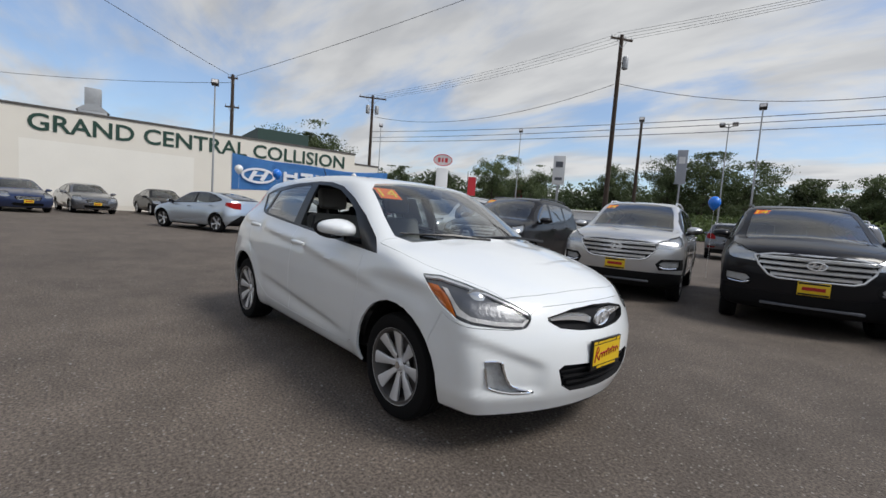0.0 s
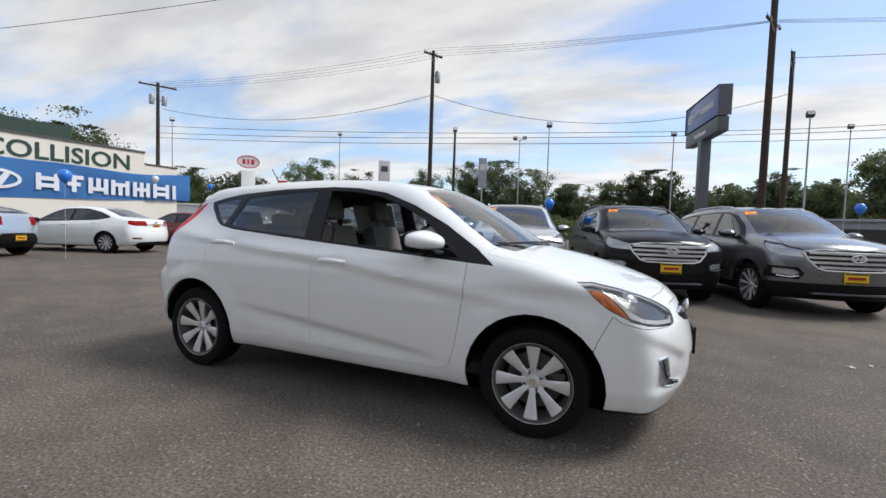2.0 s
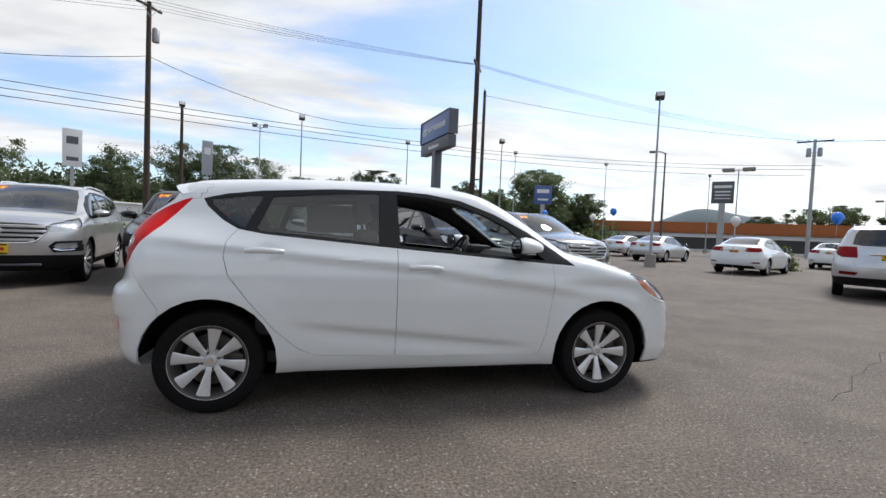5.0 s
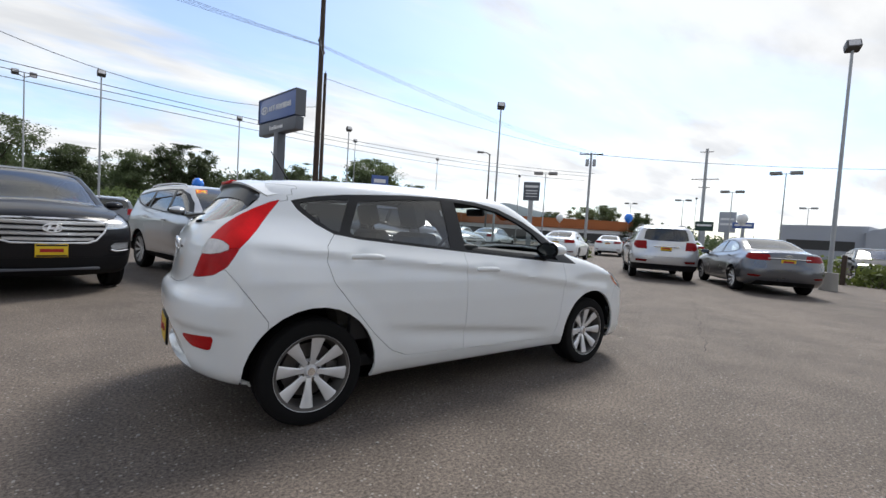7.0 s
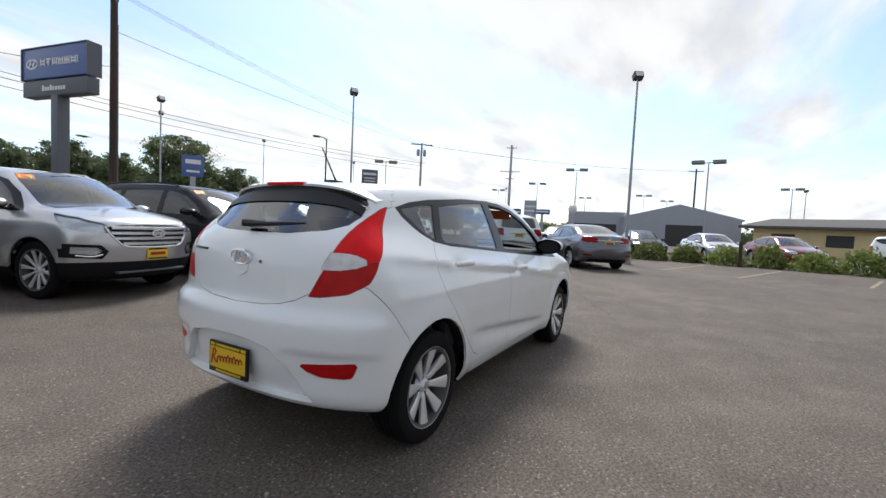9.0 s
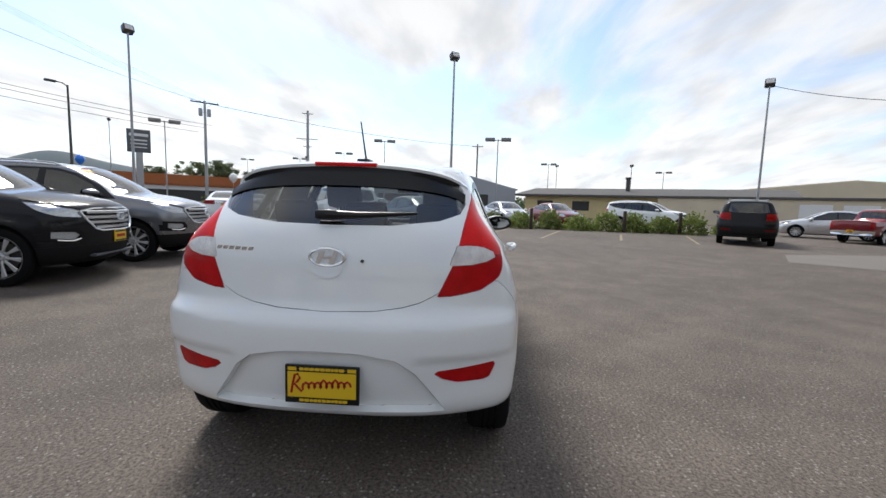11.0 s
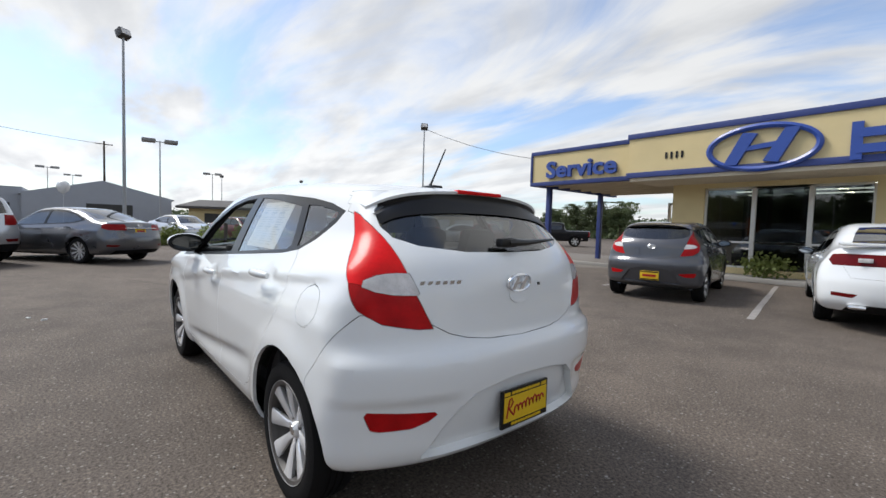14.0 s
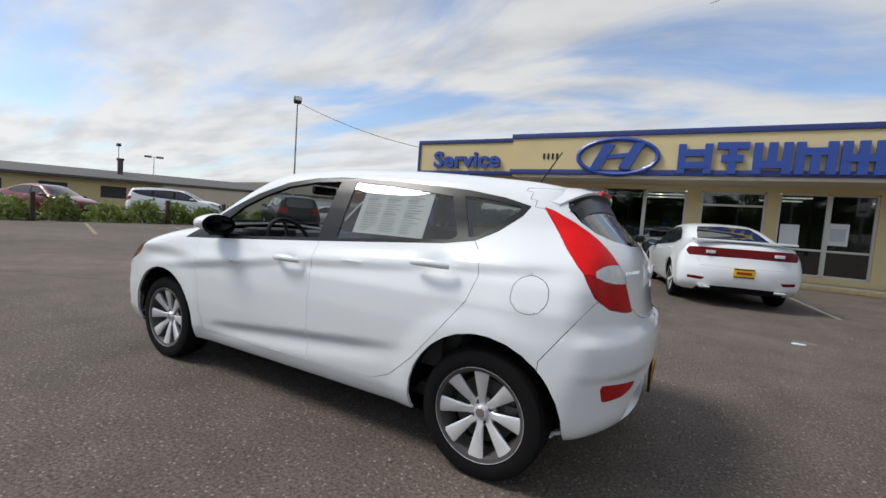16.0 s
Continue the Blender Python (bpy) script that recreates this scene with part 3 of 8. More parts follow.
def cut(bm, view, poly, sides=(-1, 1)):
    """Scores the outline into the shell, seen from the side, front, rear or top."""
    us, vs = [p[0] for p in poly], [p[1] for p in poly]
    u0, u1, v0, v1, m = min(us), max(us), min(vs), max(vs), 0.09
    uv, facing = UV[view], FACING[view]
    cand = set()
    for f in bm.faces:
        c = f.calc_center_median()
        u, v = uv(c)
        if u0 - m < u < u1 + m and v0 - m < v < v1 + m and facing(f, c):
            cand.add(f)
    for side in sides:
        for i in range(len(poly)):
            (a0, b0), (a1, b1) = poly[i], poly[(i + 1) % len(poly)]
            if view in ("side", "outline"):
                co, no = (a0, 0, b0), (-(b1 - b0), 0, a1 - a0)
            elif view == "corner":
                co, no = (a0 * R2, -side * a0 * R2, b0), (-(b1 - b0) * R2, side * (b1 - b0) * R2, a1 - a0)
            elif view == "top":
                co, no = (a0, side * b0, 0), (-side * (b1 - b0), a1 - a0, 0)
            else:
                co, no = (0, side * a0, b0), (0, -side * (b1 - b0), a1 - a0)
            L = math.hypot(a1 - a0, b1 - b0)
            if L < 1e-6:
                continue
            sel = []
            for f in cand:
                if not f.is_valid:
                    continue
                vv = [uv(v.co) for v in f.verts]
                cy = f.calc_center_median().y
                if cy * side < -1e-4:
                    continue
                s = [((p[0] - a0) * (a1 - a0) + (p[1] - b0) * (b1 - b0)) / L for p in vv]
                d = [(-(p[0] - a0) * (b1 - b0) + (p[1] - b0) * (a1 - a0)) / L for p in vv]
                if max(s) > -0.001 and min(s) < L + 0.001 and min(d) < 0 < max(d):
                    sel.append(f)
            if not sel:
                continue
            geom = set(sel)
            for f in sel:
                geom.update(f.verts)
                geom.update(f.edges)
            r = bmesh.ops.bisect_plane(bm, geom=list(geom), dist=1e-4, plane_co=co, plane_no=no)
            cand.update(g for g in r["geom"] if isinstance(g, bmesh.types.BMFace))
        cand = {f for f in cand if f.is_valid}


def pick(faces, conds, side=0):
    """Faces whose middle lies inside every outline."""
    out = []
    for f in faces:
        c = f.calc_center_median()
        if side and c.y * side < 0:
            continue
        if all(FACING[v](f, c) and inside(p, *UV[v](c)) for v, p in conds):
            out.append(f)
    return out


def lift_faces(faces, push=0.0):
    """Copies the faces into a bmesh of their own, pushed inwards along their normals."""
    b = bmesh.new()
    got = {}
    for f in faces:
        vs = []
        for v in f.verts:
            if v not in got:
                got[v] = b.verts.new(v.co - v.normal * push)
            vs.append(got[v])
        try:
            b.faces.new(vs)
        except ValueError:
            pass
    b.normal_update()
    return b


def panel(faces, gap=0.0016, depth=0.016, push=0.0, rim=True):
    """A body panel: its edge drawn back from the joint and turned inwards."""
    b = lift_faces(faces, push)
    edges = [e for e in b.edges if len(e.link_faces) == 1]
    if not edges or not rim:
        return b
    shift = {}
    for e in edges:
        f = e.link_faces[0]
        t = (e.verts[1].co - e.verts[0].co)
        if t.length < 1e-6:
            continue
        n = f.normal.cross(t).normalized()
        if n.dot(f.calc_center_median() - e.verts[0].co) < 0:
            n = -n
        for v in e.verts:
            shift[v] = shift.get(v, Vector()) + n
    normals = {v: v.normal.copy() for v in shift}
    for v, s in shift.items():
        if s.length > 1e-6:
            v.co += s.normalized() * gap
    r = bmesh.ops.extrude_edge_only(b, edges=edges)
    src = {tuple(round(c, 6) for c in v.co): normals[v] for v in normals}
    for v in [g for g in r["geom"] if isinstance(g, bmesh.types.BMVert)]:
        k = tuple(round(c, 6) for c in v.co)
        if k in src:
            v.co -= src[k] * depth
    b.normal_update()
    return b


def circle_poly(cx, cz, r, n=28, a0=0.0, a1=2 * math.pi):
    return [(cx + r * math.cos(a0 + (a1 - a0) * i / n), cz + r * math.sin(a0 + (a1 - a0) * i / n)) for i in range(n)]


WHEELS = {}


def wheel_meshes(r, spokes, style):
    key = (r, spokes, style)
    if key in WHEELS:
        return WHEELS[key]
    rr = r * 0.70
    w = 0.098
    turn = Matrix.Rotation(radians(90), 4, "X")
    b = bmesh.new()
    prof = [(rr - 0.012, -w * 0.85), (rr + 0.006, -w * 0.98), (r * 0.86, -w * 1.06), (r * 0.955, -w * 0.97), (r * 0.99, -w * 0.78), (r, -w * 0.45)]
    for g in (-0.30, 0.0, 0.30):
        prof += [(r, w * (g - 0.07)), (r - 0.008, w * (g - 0.05)), (r - 0.008, w * (g + 0.05)), (r, w * (g + 0.07))]
    prof += [(p, -q) for p, q in reversed(prof[:6])]
    lathe(b, prof, 56, turn)
    bmesh.ops.recalc_face_normals(b, faces=b.faces)
    tyre = mesh_of("tyre", b, RUBBER, 40)
    b = bmesh.new()
    # rim barrel, shade put into its dark metal, then the face on the outer side (local -y)
    lathe(b, [(rr - 0.004, w * 0.86), (rr - 0.02, w * 0.5), (rr - 0.035, 0.0), (rr - 0.022, -w * 0.5), (rr - 0.006, -w * 0.72), (rr - 0.001, -w * 0.9), (rr + 0.008, -w * 0.97), (rr + 0.004, -w * 1.0), (rr - 0.012, -w * 0.94), (rr - 0.02, -w * 0.7)], 56, Matrix.Rotation(radians(-90), 4, "X"))
    bmesh.ops.recalc_face_normals(b, faces=b.faces)
    barrel = mesh_of("shade_dark_rim_barrel", b, METAL_DARK, 30)
    b = bmesh.new()
    lathe(b, [(rr - 0.009, -w * 0.70), (rr - 0.002, -w * 0.90), (rr + 0.006, -w * 0.985), (rr + 0.006, -w * 1.01), (rr - 0.002, -w * 0.97), (rr - 0.007, -w * 0.74)], 56, Matrix.Rotation(radians(-90), 4, "X"))
    bmesh.ops.recalc_face_normals(b, faces=b.faces)
    for i in range(spokes):
        a = 2 * math.pi * i / spokes + math.pi / 2
        ca, sa = math.cos(a), math.sin(a)
        rows = []
        for t, half, y in ((0.16, 0.10, 0.52), (0.32, 0.078, 0.66), (0.60, 0.125, 0.79), (0.86, 0.170, 0.89), (0.99, 0.205, 0.94)):
            if style == "thin":
                half *= 0.62
            rad = rr * t
            hw = half * rr
            row = []
            for s, dy in ((-1, 0.05), (-0.72, 0.0), (0.72, 0.0), (1, 0.05), (0.8, 0.24), (-0.8, 0.24)):
                px, pz = rad, s * hw
                row.append(b.verts.new((px * ca - pz * sa, -w * (y - dy), px * sa + pz * ca)))
            rows.append(row)
        for p, q in zip(rows, rows[1:]):
            for k in range(6):
                b.faces.new((p[k], p[(k + 1) % 6], q[(k + 1) % 6], q[k]))
        b.faces.new(rows[0])
        b.faces.new(rows[-1][::-1])
    lathe(b, [(0.001, -w * 0.70), (rr * 0.13, -w * 0.70), (rr * 0.155, -w * 0.64), (rr * 0.17, -w * 0.52), (rr * 0.30, -w * 0.48), (rr * 0.33, -w * 0.36)], 32, Matrix.Rotation(radians(-90), 4, "X"))
    bmesh.ops.recalc_face_normals(b, faces=b.faces)
    rim = mesh_of("rim", b, ALLOY, 30)
    b = bmesh.new()
    rod(b, (0, w * 0.1, 0), (0, -w * 0.12, 0), rr * 0.72, seg=40)
    rod(b, (0, -w * 0.1, 0), (0, -w * 0.3, 0), rr * 0.36, seg=24)
    disc = mesh_of("brake_disc", b, DISC)
    b = bmesh.new()
    box(b, (rr * 0.45, -w * 0.28, -rr * 0.26), (rr * 0.80, w * 0.2, rr * 0.26), 0.012)
    caliper = mesh_of("brake_caliper", b, DISC)
    nuts = []
    for i in range(4 if spokes == 8 else 5):
        a = 2 * math.pi * i / (4 if spokes == 8 else 5) + 0.5
        b = bmesh.new()
        rod(b, (rr * 0.235 * math.cos(a), -w * 0.42, rr * 0.235 * math.sin(a)), (rr * 0.235 * math.cos(a), -w * 0.58, rr * 0.235 * math.sin(a)), 0.0105, seg=6)
        nuts.append(mesh_of("wheel_nut", b, METAL_DARK))
    b = bmesh.new()
    rod(b, (0, -w * 0.66, 0), (0, -w * 0.72, 0), rr * 0.115, rr * 0.10, seg=28)
    cap = mesh_of("hub_cap", b, CHROME)
    back = bmesh.new()
    rod(back, (0, w * 0.3, 0), (0, w * 0.22, 0), rr * 0.93, seg=32)
    shield = mesh_of("brake_shield", back, PLASTIC)
    WHEELS[key] = (tyre, rim, disc, caliper, nuts, cap, shield, barrel)
    return WHEELS[key]


def add_wheel(car, x, y, r, spokes, style, spin, near):
    e = new("wheel")
    e.empty_display_size = 0.1
    e.parent = car
    e.matrix_local = Matrix.Translation((x, y, r)) @ (Matrix.Rotation(math.pi, 4, "Z") if y > 0 else Matrix()) @ Matrix.Rotation(spin, 4, "Y")
    tyre, rim, disc, caliper, nuts, cap, shield, barrel = wheel_meshes(r, spokes, style)
    share("shade_dark_rim_barrel", barrel, e)
    share("tyre", tyre, e)
    share("rim", rim, e, label="silver alloy rim with straight spokes" if near else "")
    share("brake_disc", disc, e)
    share("brake_shield", shield, e)
    if near:
        share("brake_caliper", caliper, e)
        share("hub_cap", cap, e)
        for n in nuts:
            share("wheel_nut", n, e)
    return e


def headrest_seat(parent, x, y, z, width, cloth, near=True):
    """A bucket seat: cushion, backrest and headrest, facing +x."""
    b = bmesh.new()
    box(b, (x - 0.26, y - width / 2, z), (x + 0.28, y + width / 2, z + 0.15), 0.05)
    part("seat_cushion", b, cloth, parent)
    b = bmesh.new()
    m = Matrix.Translation((x - 0.24, y, z + 0.10)) @ Matrix.Rotation(radians(-16), 4, "Y")
    box(b, (-0.07, -width / 2, 0), (0.07, width / 2, 0.62), 0.055, m)
    part("seat_back", b, cloth, parent)
    b = bmesh.new()
    m = m @ Matrix.Translation((0.02, 0, 0.66))
    box(b, (-0.05, -0.13, 0), (0.05, 0.13, 0.19), 0.045, m)
    if near:
        rod(b, m @ Vector((0, -0.06, -0.09)), m @ Vector((0, -0.06, 0.02)), 0.008, seg=6)
        rod(b, m @ Vector((0, 0.06, -0.09)), m @ Vector((0, 0.06, 0.02)), 0.008, seg=6)
    part("headrest", b, cloth, parent)


def number_plate(parent, x, y, z, facing, w=0.31, h=0.162, near=True, lean=0.0):
    """A yellow dealer plate in a black frame with unreadable red script and small print."""
    e = new("licence_plate")
    e.parent = parent
    e.empty_display_size = 0.1
    e.matrix_local = Matrix.Translation((x, y, z)) @ Matrix.Rotation(0 if facing > 0 else math.pi, 4, "Z") @ Matrix.Rotation(radians(lean), 4, "Y")
    e["label"] = "yellow dealer plate with red script in a black frame"
    b = bmesh.new()
    box(b, (-0.008, -w / 2, -h / 2), (0.006, w / 2, h / 2), 0.004)
    part("plate_frame", b, TRIM if near else PLATE_Y, e)
    if near:
        b = bmesh.new()
        box(b, (0.006, -w * 0.46, -h * 0.33), (0.009, w * 0.46, h * 0.33))
        part("plate_face", b, PLATE_Y, e)
        rng = random.Random(5)
        b = bmesh.new()
        pts = [(-0.41, -0.22), (-0.385, 0.05), (-0.36, 0.25), (-0.32, 0.28), (-0.29, 0.18), (-0.33, 0.07), (-0.37, 0.03), (-0.32, -0.08), (-0.27, -0.17)]
        for i in range(48):
            a = 2 * math.pi * i / 6
            u = -0.25 + 0.0132 * i
            tall = 1.7 if i // 6 in (3, 5) else 1.0
            pts.append((u - 0.024 * math.sin(a), -0.03 - 0.085 * math.cos(a) * (tall if math.cos(a) < 0 else 1.0) + 0.12 * (u + 0.25)))
        tube(b, [(0.0105, u * w, v * h) for u, v in pts], 0.0052, 5)
        for v in b.verts:
            v.co.x = 0.0105 + (v.co.x - 0.0105) * 0.3
        part("script_stroke", b, PLATE_R, e)
        for zz in (h * 0.405, -h * 0.415):
            b = bmesh.new()
            box(b, (0.006, -w * 0.31, zz - 0.0015), (0.0068, w * 0.31, zz + 0.0015))
            u = -w * 0.30
            while u < w * 0.30:
                s = rng.uniform(0.010, 0.02)
                box(b, (0.006, u, zz - 0.006), (0.0075, u + s, zz + 0.006))
                u += s + 0.004
            part("small_print", b, PLATE_Y, e)
        for s in (-1, 1):
            part("plate_mark", boxes(((0.006, s * w * 0.40 - 0.018, h * 0.36), (0.0075, s * w * 0.40 + 0.018, h * 0.45))), PLATE_Y, e)
    else:
        b = bmesh.new()
        box(b, (0.007, -w * 0.36, -h * 0.12), (0.010, w * 0.36, h * 0.14))
        part("script_stroke", b, PLATE_R, e)
        b = bmesh.new()
        box(b, (0.007, -w * 0.47, h * 0.34), (0.010, w * 0.47, h * 0.46))
        box(b, (0.007, -w * 0.47, -h * 0.46), (0.010, w * 0.47, -h * 0.34))
        part("plate_border", b, TRIM, e)
    return e


def badge(parent, m, rx, rz, depth=0.012, material=None):
    """Chrome oval badge; local -y is its front."""
    e = new("badge")
    e.parent = parent
    e.empty_display_size = 0.1
    e.matrix_local = m
    b = bmesh.new()
    oval_ring(b, rx, rz, rx * 0.15, depth)
    part("badge_ring", b, material or BADGE, e)
    b = bmesh.new()
    slant_bars(b, rx * 0.92, rz * 0.92, depth * 0.9)
    part("badge_stroke", b, material or BADGE, e)
    return e


def wing_mirror(car, x, y, z, s, material, k=1.0):
    """Door mirror on the side s: lacquered housing, black foot and the glass towards the rear."""
    e = new("wing_mirror")
    e.parent = car
    e.empty_display_size = 0.1
    e.matrix_local = Matrix.Translation((x, y, z))
    b = bmesh.new()
    bmesh.ops.create_uvsphere(b, u_segments=28, v_segments=16, radius=1)
    for v in b.verts:
        c = v.co
        c.x = (c.x * 0.115 if c.x > 0 else max(c.x, -0.55) * 0.11) * k
        t = c.y * s
        c.y *= 0.122 * k
        c.z = math.copysign(abs(c.z) ** 0.8, c.z)
        c.z = max(c.z, -0.55 + 0.25 * (c.z + 0.55))
        c.z = c.z * (0.066 - 0.012 * t) * k * (1.0 - 0.25 * max(0.0, c.x / 0.115)) + 0.006 * t - 0.10 * max(0.0, c.x) ** 1.0 * 0.15
        c.x -= 0.03 * max(0.0, t) * k
    part("mirror_housing", b, material, e)
    b = bmesh.new()
    bmesh.ops.create_circle(b, cap_ends=True, segments=28, radius=1)
    for v in b.verts:
        v.co = Vector((-0.0690 * k - 0.026 * max(0, v.co.x) * k, s * v.co.x * 0.102 * k, v.co.y * 0.048 * k + 0.004 * v.co.x))
    bmesh.ops.solidify(b, geom=b.faces[:], thickness=0.003)
    part("mirror_glass", b, MIRROR, e, "mirror glass")
    b = bmesh.new()
    bmesh.ops.create_circle(b, cap_ends=True, segments=28, radius=1)
    for v in b.verts:
        v.co = Vector((-0.0640 * k - 0.0305 * max(0, v.co.x) * k, s * v.co.x * 0.124 * k, v.co.y * 0.064 * k + 0.004 * v.co.x))
    bmesh.ops.solidify(b, geom=b.faces[:], thickness=0.006)
    part("mirror_bezel", b, TRIM, e)
    b = bmesh.new()
    tube(b, [(0.0, -s * 0.06 * k, -0.055 * k), (0.01, -s * 0.12 * k, -0.075 * k), (0.02, -s * 0.19 * k, -0.085 * k)], [0.028 * k, 0.026 * k, 0.03 * k], 10)
    part("mirror_foot", b, TRIM, e)
    return e


def door_handle(car, x, y, z, s, material, length=0.21):
    b = bmesh.new()
    pts = []
    for i in range(9):
        t = i / 8
        pts.append((x - length / 2 + length * t, y + s * (0.006 + 0.026 * math.sin(math.pi * t) ** 0.6), z + 0.006 * math.sin(math.pi * t)))
    tube(b, pts, [0.012, 0.014, 0.0155, 0.016, 0.016, 0.016, 0.0155, 0.014, 0.011], 10)
    for v in b.verts:
        v.co.z = z + (v.co.z - z) * 1.15
    part("door_handle", b, material, car)


def wheel_well(car, hx, hz, r, y, s):
    b = bmesh.new()
    rings = []
    for k in range(19):
        a = radians(2 + 176 * k / 18)
        rings.append([b.verts.new((hx + rr * math.cos(a), s * yy, max(0.16, hz + rr * math.sin(a)))) for rr, yy in ((r + 0.006, y - 0.05), (r + 0.012, y - 0.10), (r + 0.012, y - 0.34), (0.05, y - 0.36))])
    for a, c in zip(rings, rings[1:]):
        for i in range(3):
            b.faces.new((a[i], a[i + 1], c[i + 1], c[i]))
    bmesh.ops.recalc_face_normals(b, faces=b.faces)
    part("wheel_well", b, PLASTIC, car)


CUTS = {}


def cut_body(kind, spec, res):
    """Cuts the shell into its panels, panes and lamps; done once for each kind of car."""
    if kind in CUTS:
        return CUTS[kind]
    v, faces = car_shell(kind, spec, res)
    bm = bmesh.new()
    vs = [bm.verts.new(p) for p in v]
    for q in faces:
        bm.faces.new([vs[i] for i in q])
    bm.normal_update()
    r = spec["arch"]
    arches = [circle_poly(h, spec["hub_z"], r, 30) for h in spec["hubs"]]
    for p in arches:
        cut(bm, "side", p)
    zc = min(p[1] for p in spec["profile"]) + 0.034
    cut(bm, "outline", [(-3.2, -1.0), (3.2, -1.0), (3.2, zc), (-3.2, zc)])
    for reg in spec["regions"]:
        for view, poly in reg[1]:
            cut(bm, view, poly)
    for zones in spec.get("lamp_inner", {}).values():
        for z in zones:
            cut(bm, "corner", z[1])
    bm.normal_update()
    left = set(bm.faces)
    for p in arches:
        left -= set(pick(left, [("side", p)]))
    under = {f for f in left if f.calc_center_median().z < zc}
    left -= under
    out = [("underbody", 0, "plastic", "solid", mesh_of("underbody", lift_faces(under), PLASTIC))]
    painted = []
    for reg in spec["regions"]:
        pname, conds, split, mkey, mode = reg[:5]
        only = reg[5] if len(reg) > 5 else 0
        for side in ((only,) if only else ((-1, 1) if split else (0,))):
            got = pick(left, conds, side)
            if not got:
                continue
            left -= set(got)
            if mode == "panel":
                painted += got
                b = panel(got)
            elif mode == "glass":
                b = lift_faces(got, 0.004)
            elif mode == "lamp":
                b = panel(got, 0.0015, 0.03)
            elif mode == "recess":
                b = lift_faces(got, 0.035)
            else:
                b = panel(got, 0.001, 0.02)
            out.append((pname, side, mkey, mode, mesh_of(pname, b, PLASTIC)))
            if mode == "lamp":
                rest = set(got)
                for iname, ipoly, ikey, ipush in spec.get("lamp_inner", {}).get(pname, ()):
                    sub = pick(rest, [("corner", ipoly)])
                    if sub:
                        rest -= set(sub)
                        out.append((iname, side, ikey, "child", mesh_of(iname, panel(sub, 0.002, 0.012, ipush), PLASTIC)))
                out.append(("lamp_bowl", side, "fogbowl" if pname == "fog_lamp" else "bowl", "child", mesh_of("lamp_bowl", lift_faces(rest, 0.022), PLASTIC)))
            if mode == "recess":
                out.append(("recess_rim", side, mkey, "solid", mesh_of("recess_rim", rim_wall(got, 0.035), PLASTIC)))
    painted += list(left)
    out.append(("body", 0, "paint", "panel", mesh_of("body", panel(left), PLASTIC)))
    out.append(("cabin_lining", 0, "cabin", "solid", mesh_of("cabin_lining", lift_faces([f for f in painted if f.calc_center_median().z > 0.45], 0.03), PLASTIC)))
    bm.free()
    CUTS[kind] = out
    return out


def rim_wall(faces, depth):
    """The edge wall of a recess."""
    b = lift_faces(faces)
    edges = [e for e in b.edges if len(e.link_faces) == 1]
    norm = {tuple(round(c, 6) for c in v.co): v.normal.copy() for e in edges for v in e.verts}
    old = b.faces[:]
    r = bmesh.ops.extrude_edge_only(b, edges=edges)
    for v in [g for g in r["geom"] if isinstance(g, bmesh.types.BMVert)]:
        v.co -= norm[tuple(round(c, 6) for c in v.co)] * depth
    bmesh.ops.delete(b, geom=old, context="FACES")
    return b


DYED = {}


def dyed(me, material):
    """The mesh in that material, sharing it between cars that look alike."""
    key = (me.name, material.name)
    if key not in DYED:
        c = me.copy()
        c.materials[0] = material
        DYED[key] = c
    return DYED[key]


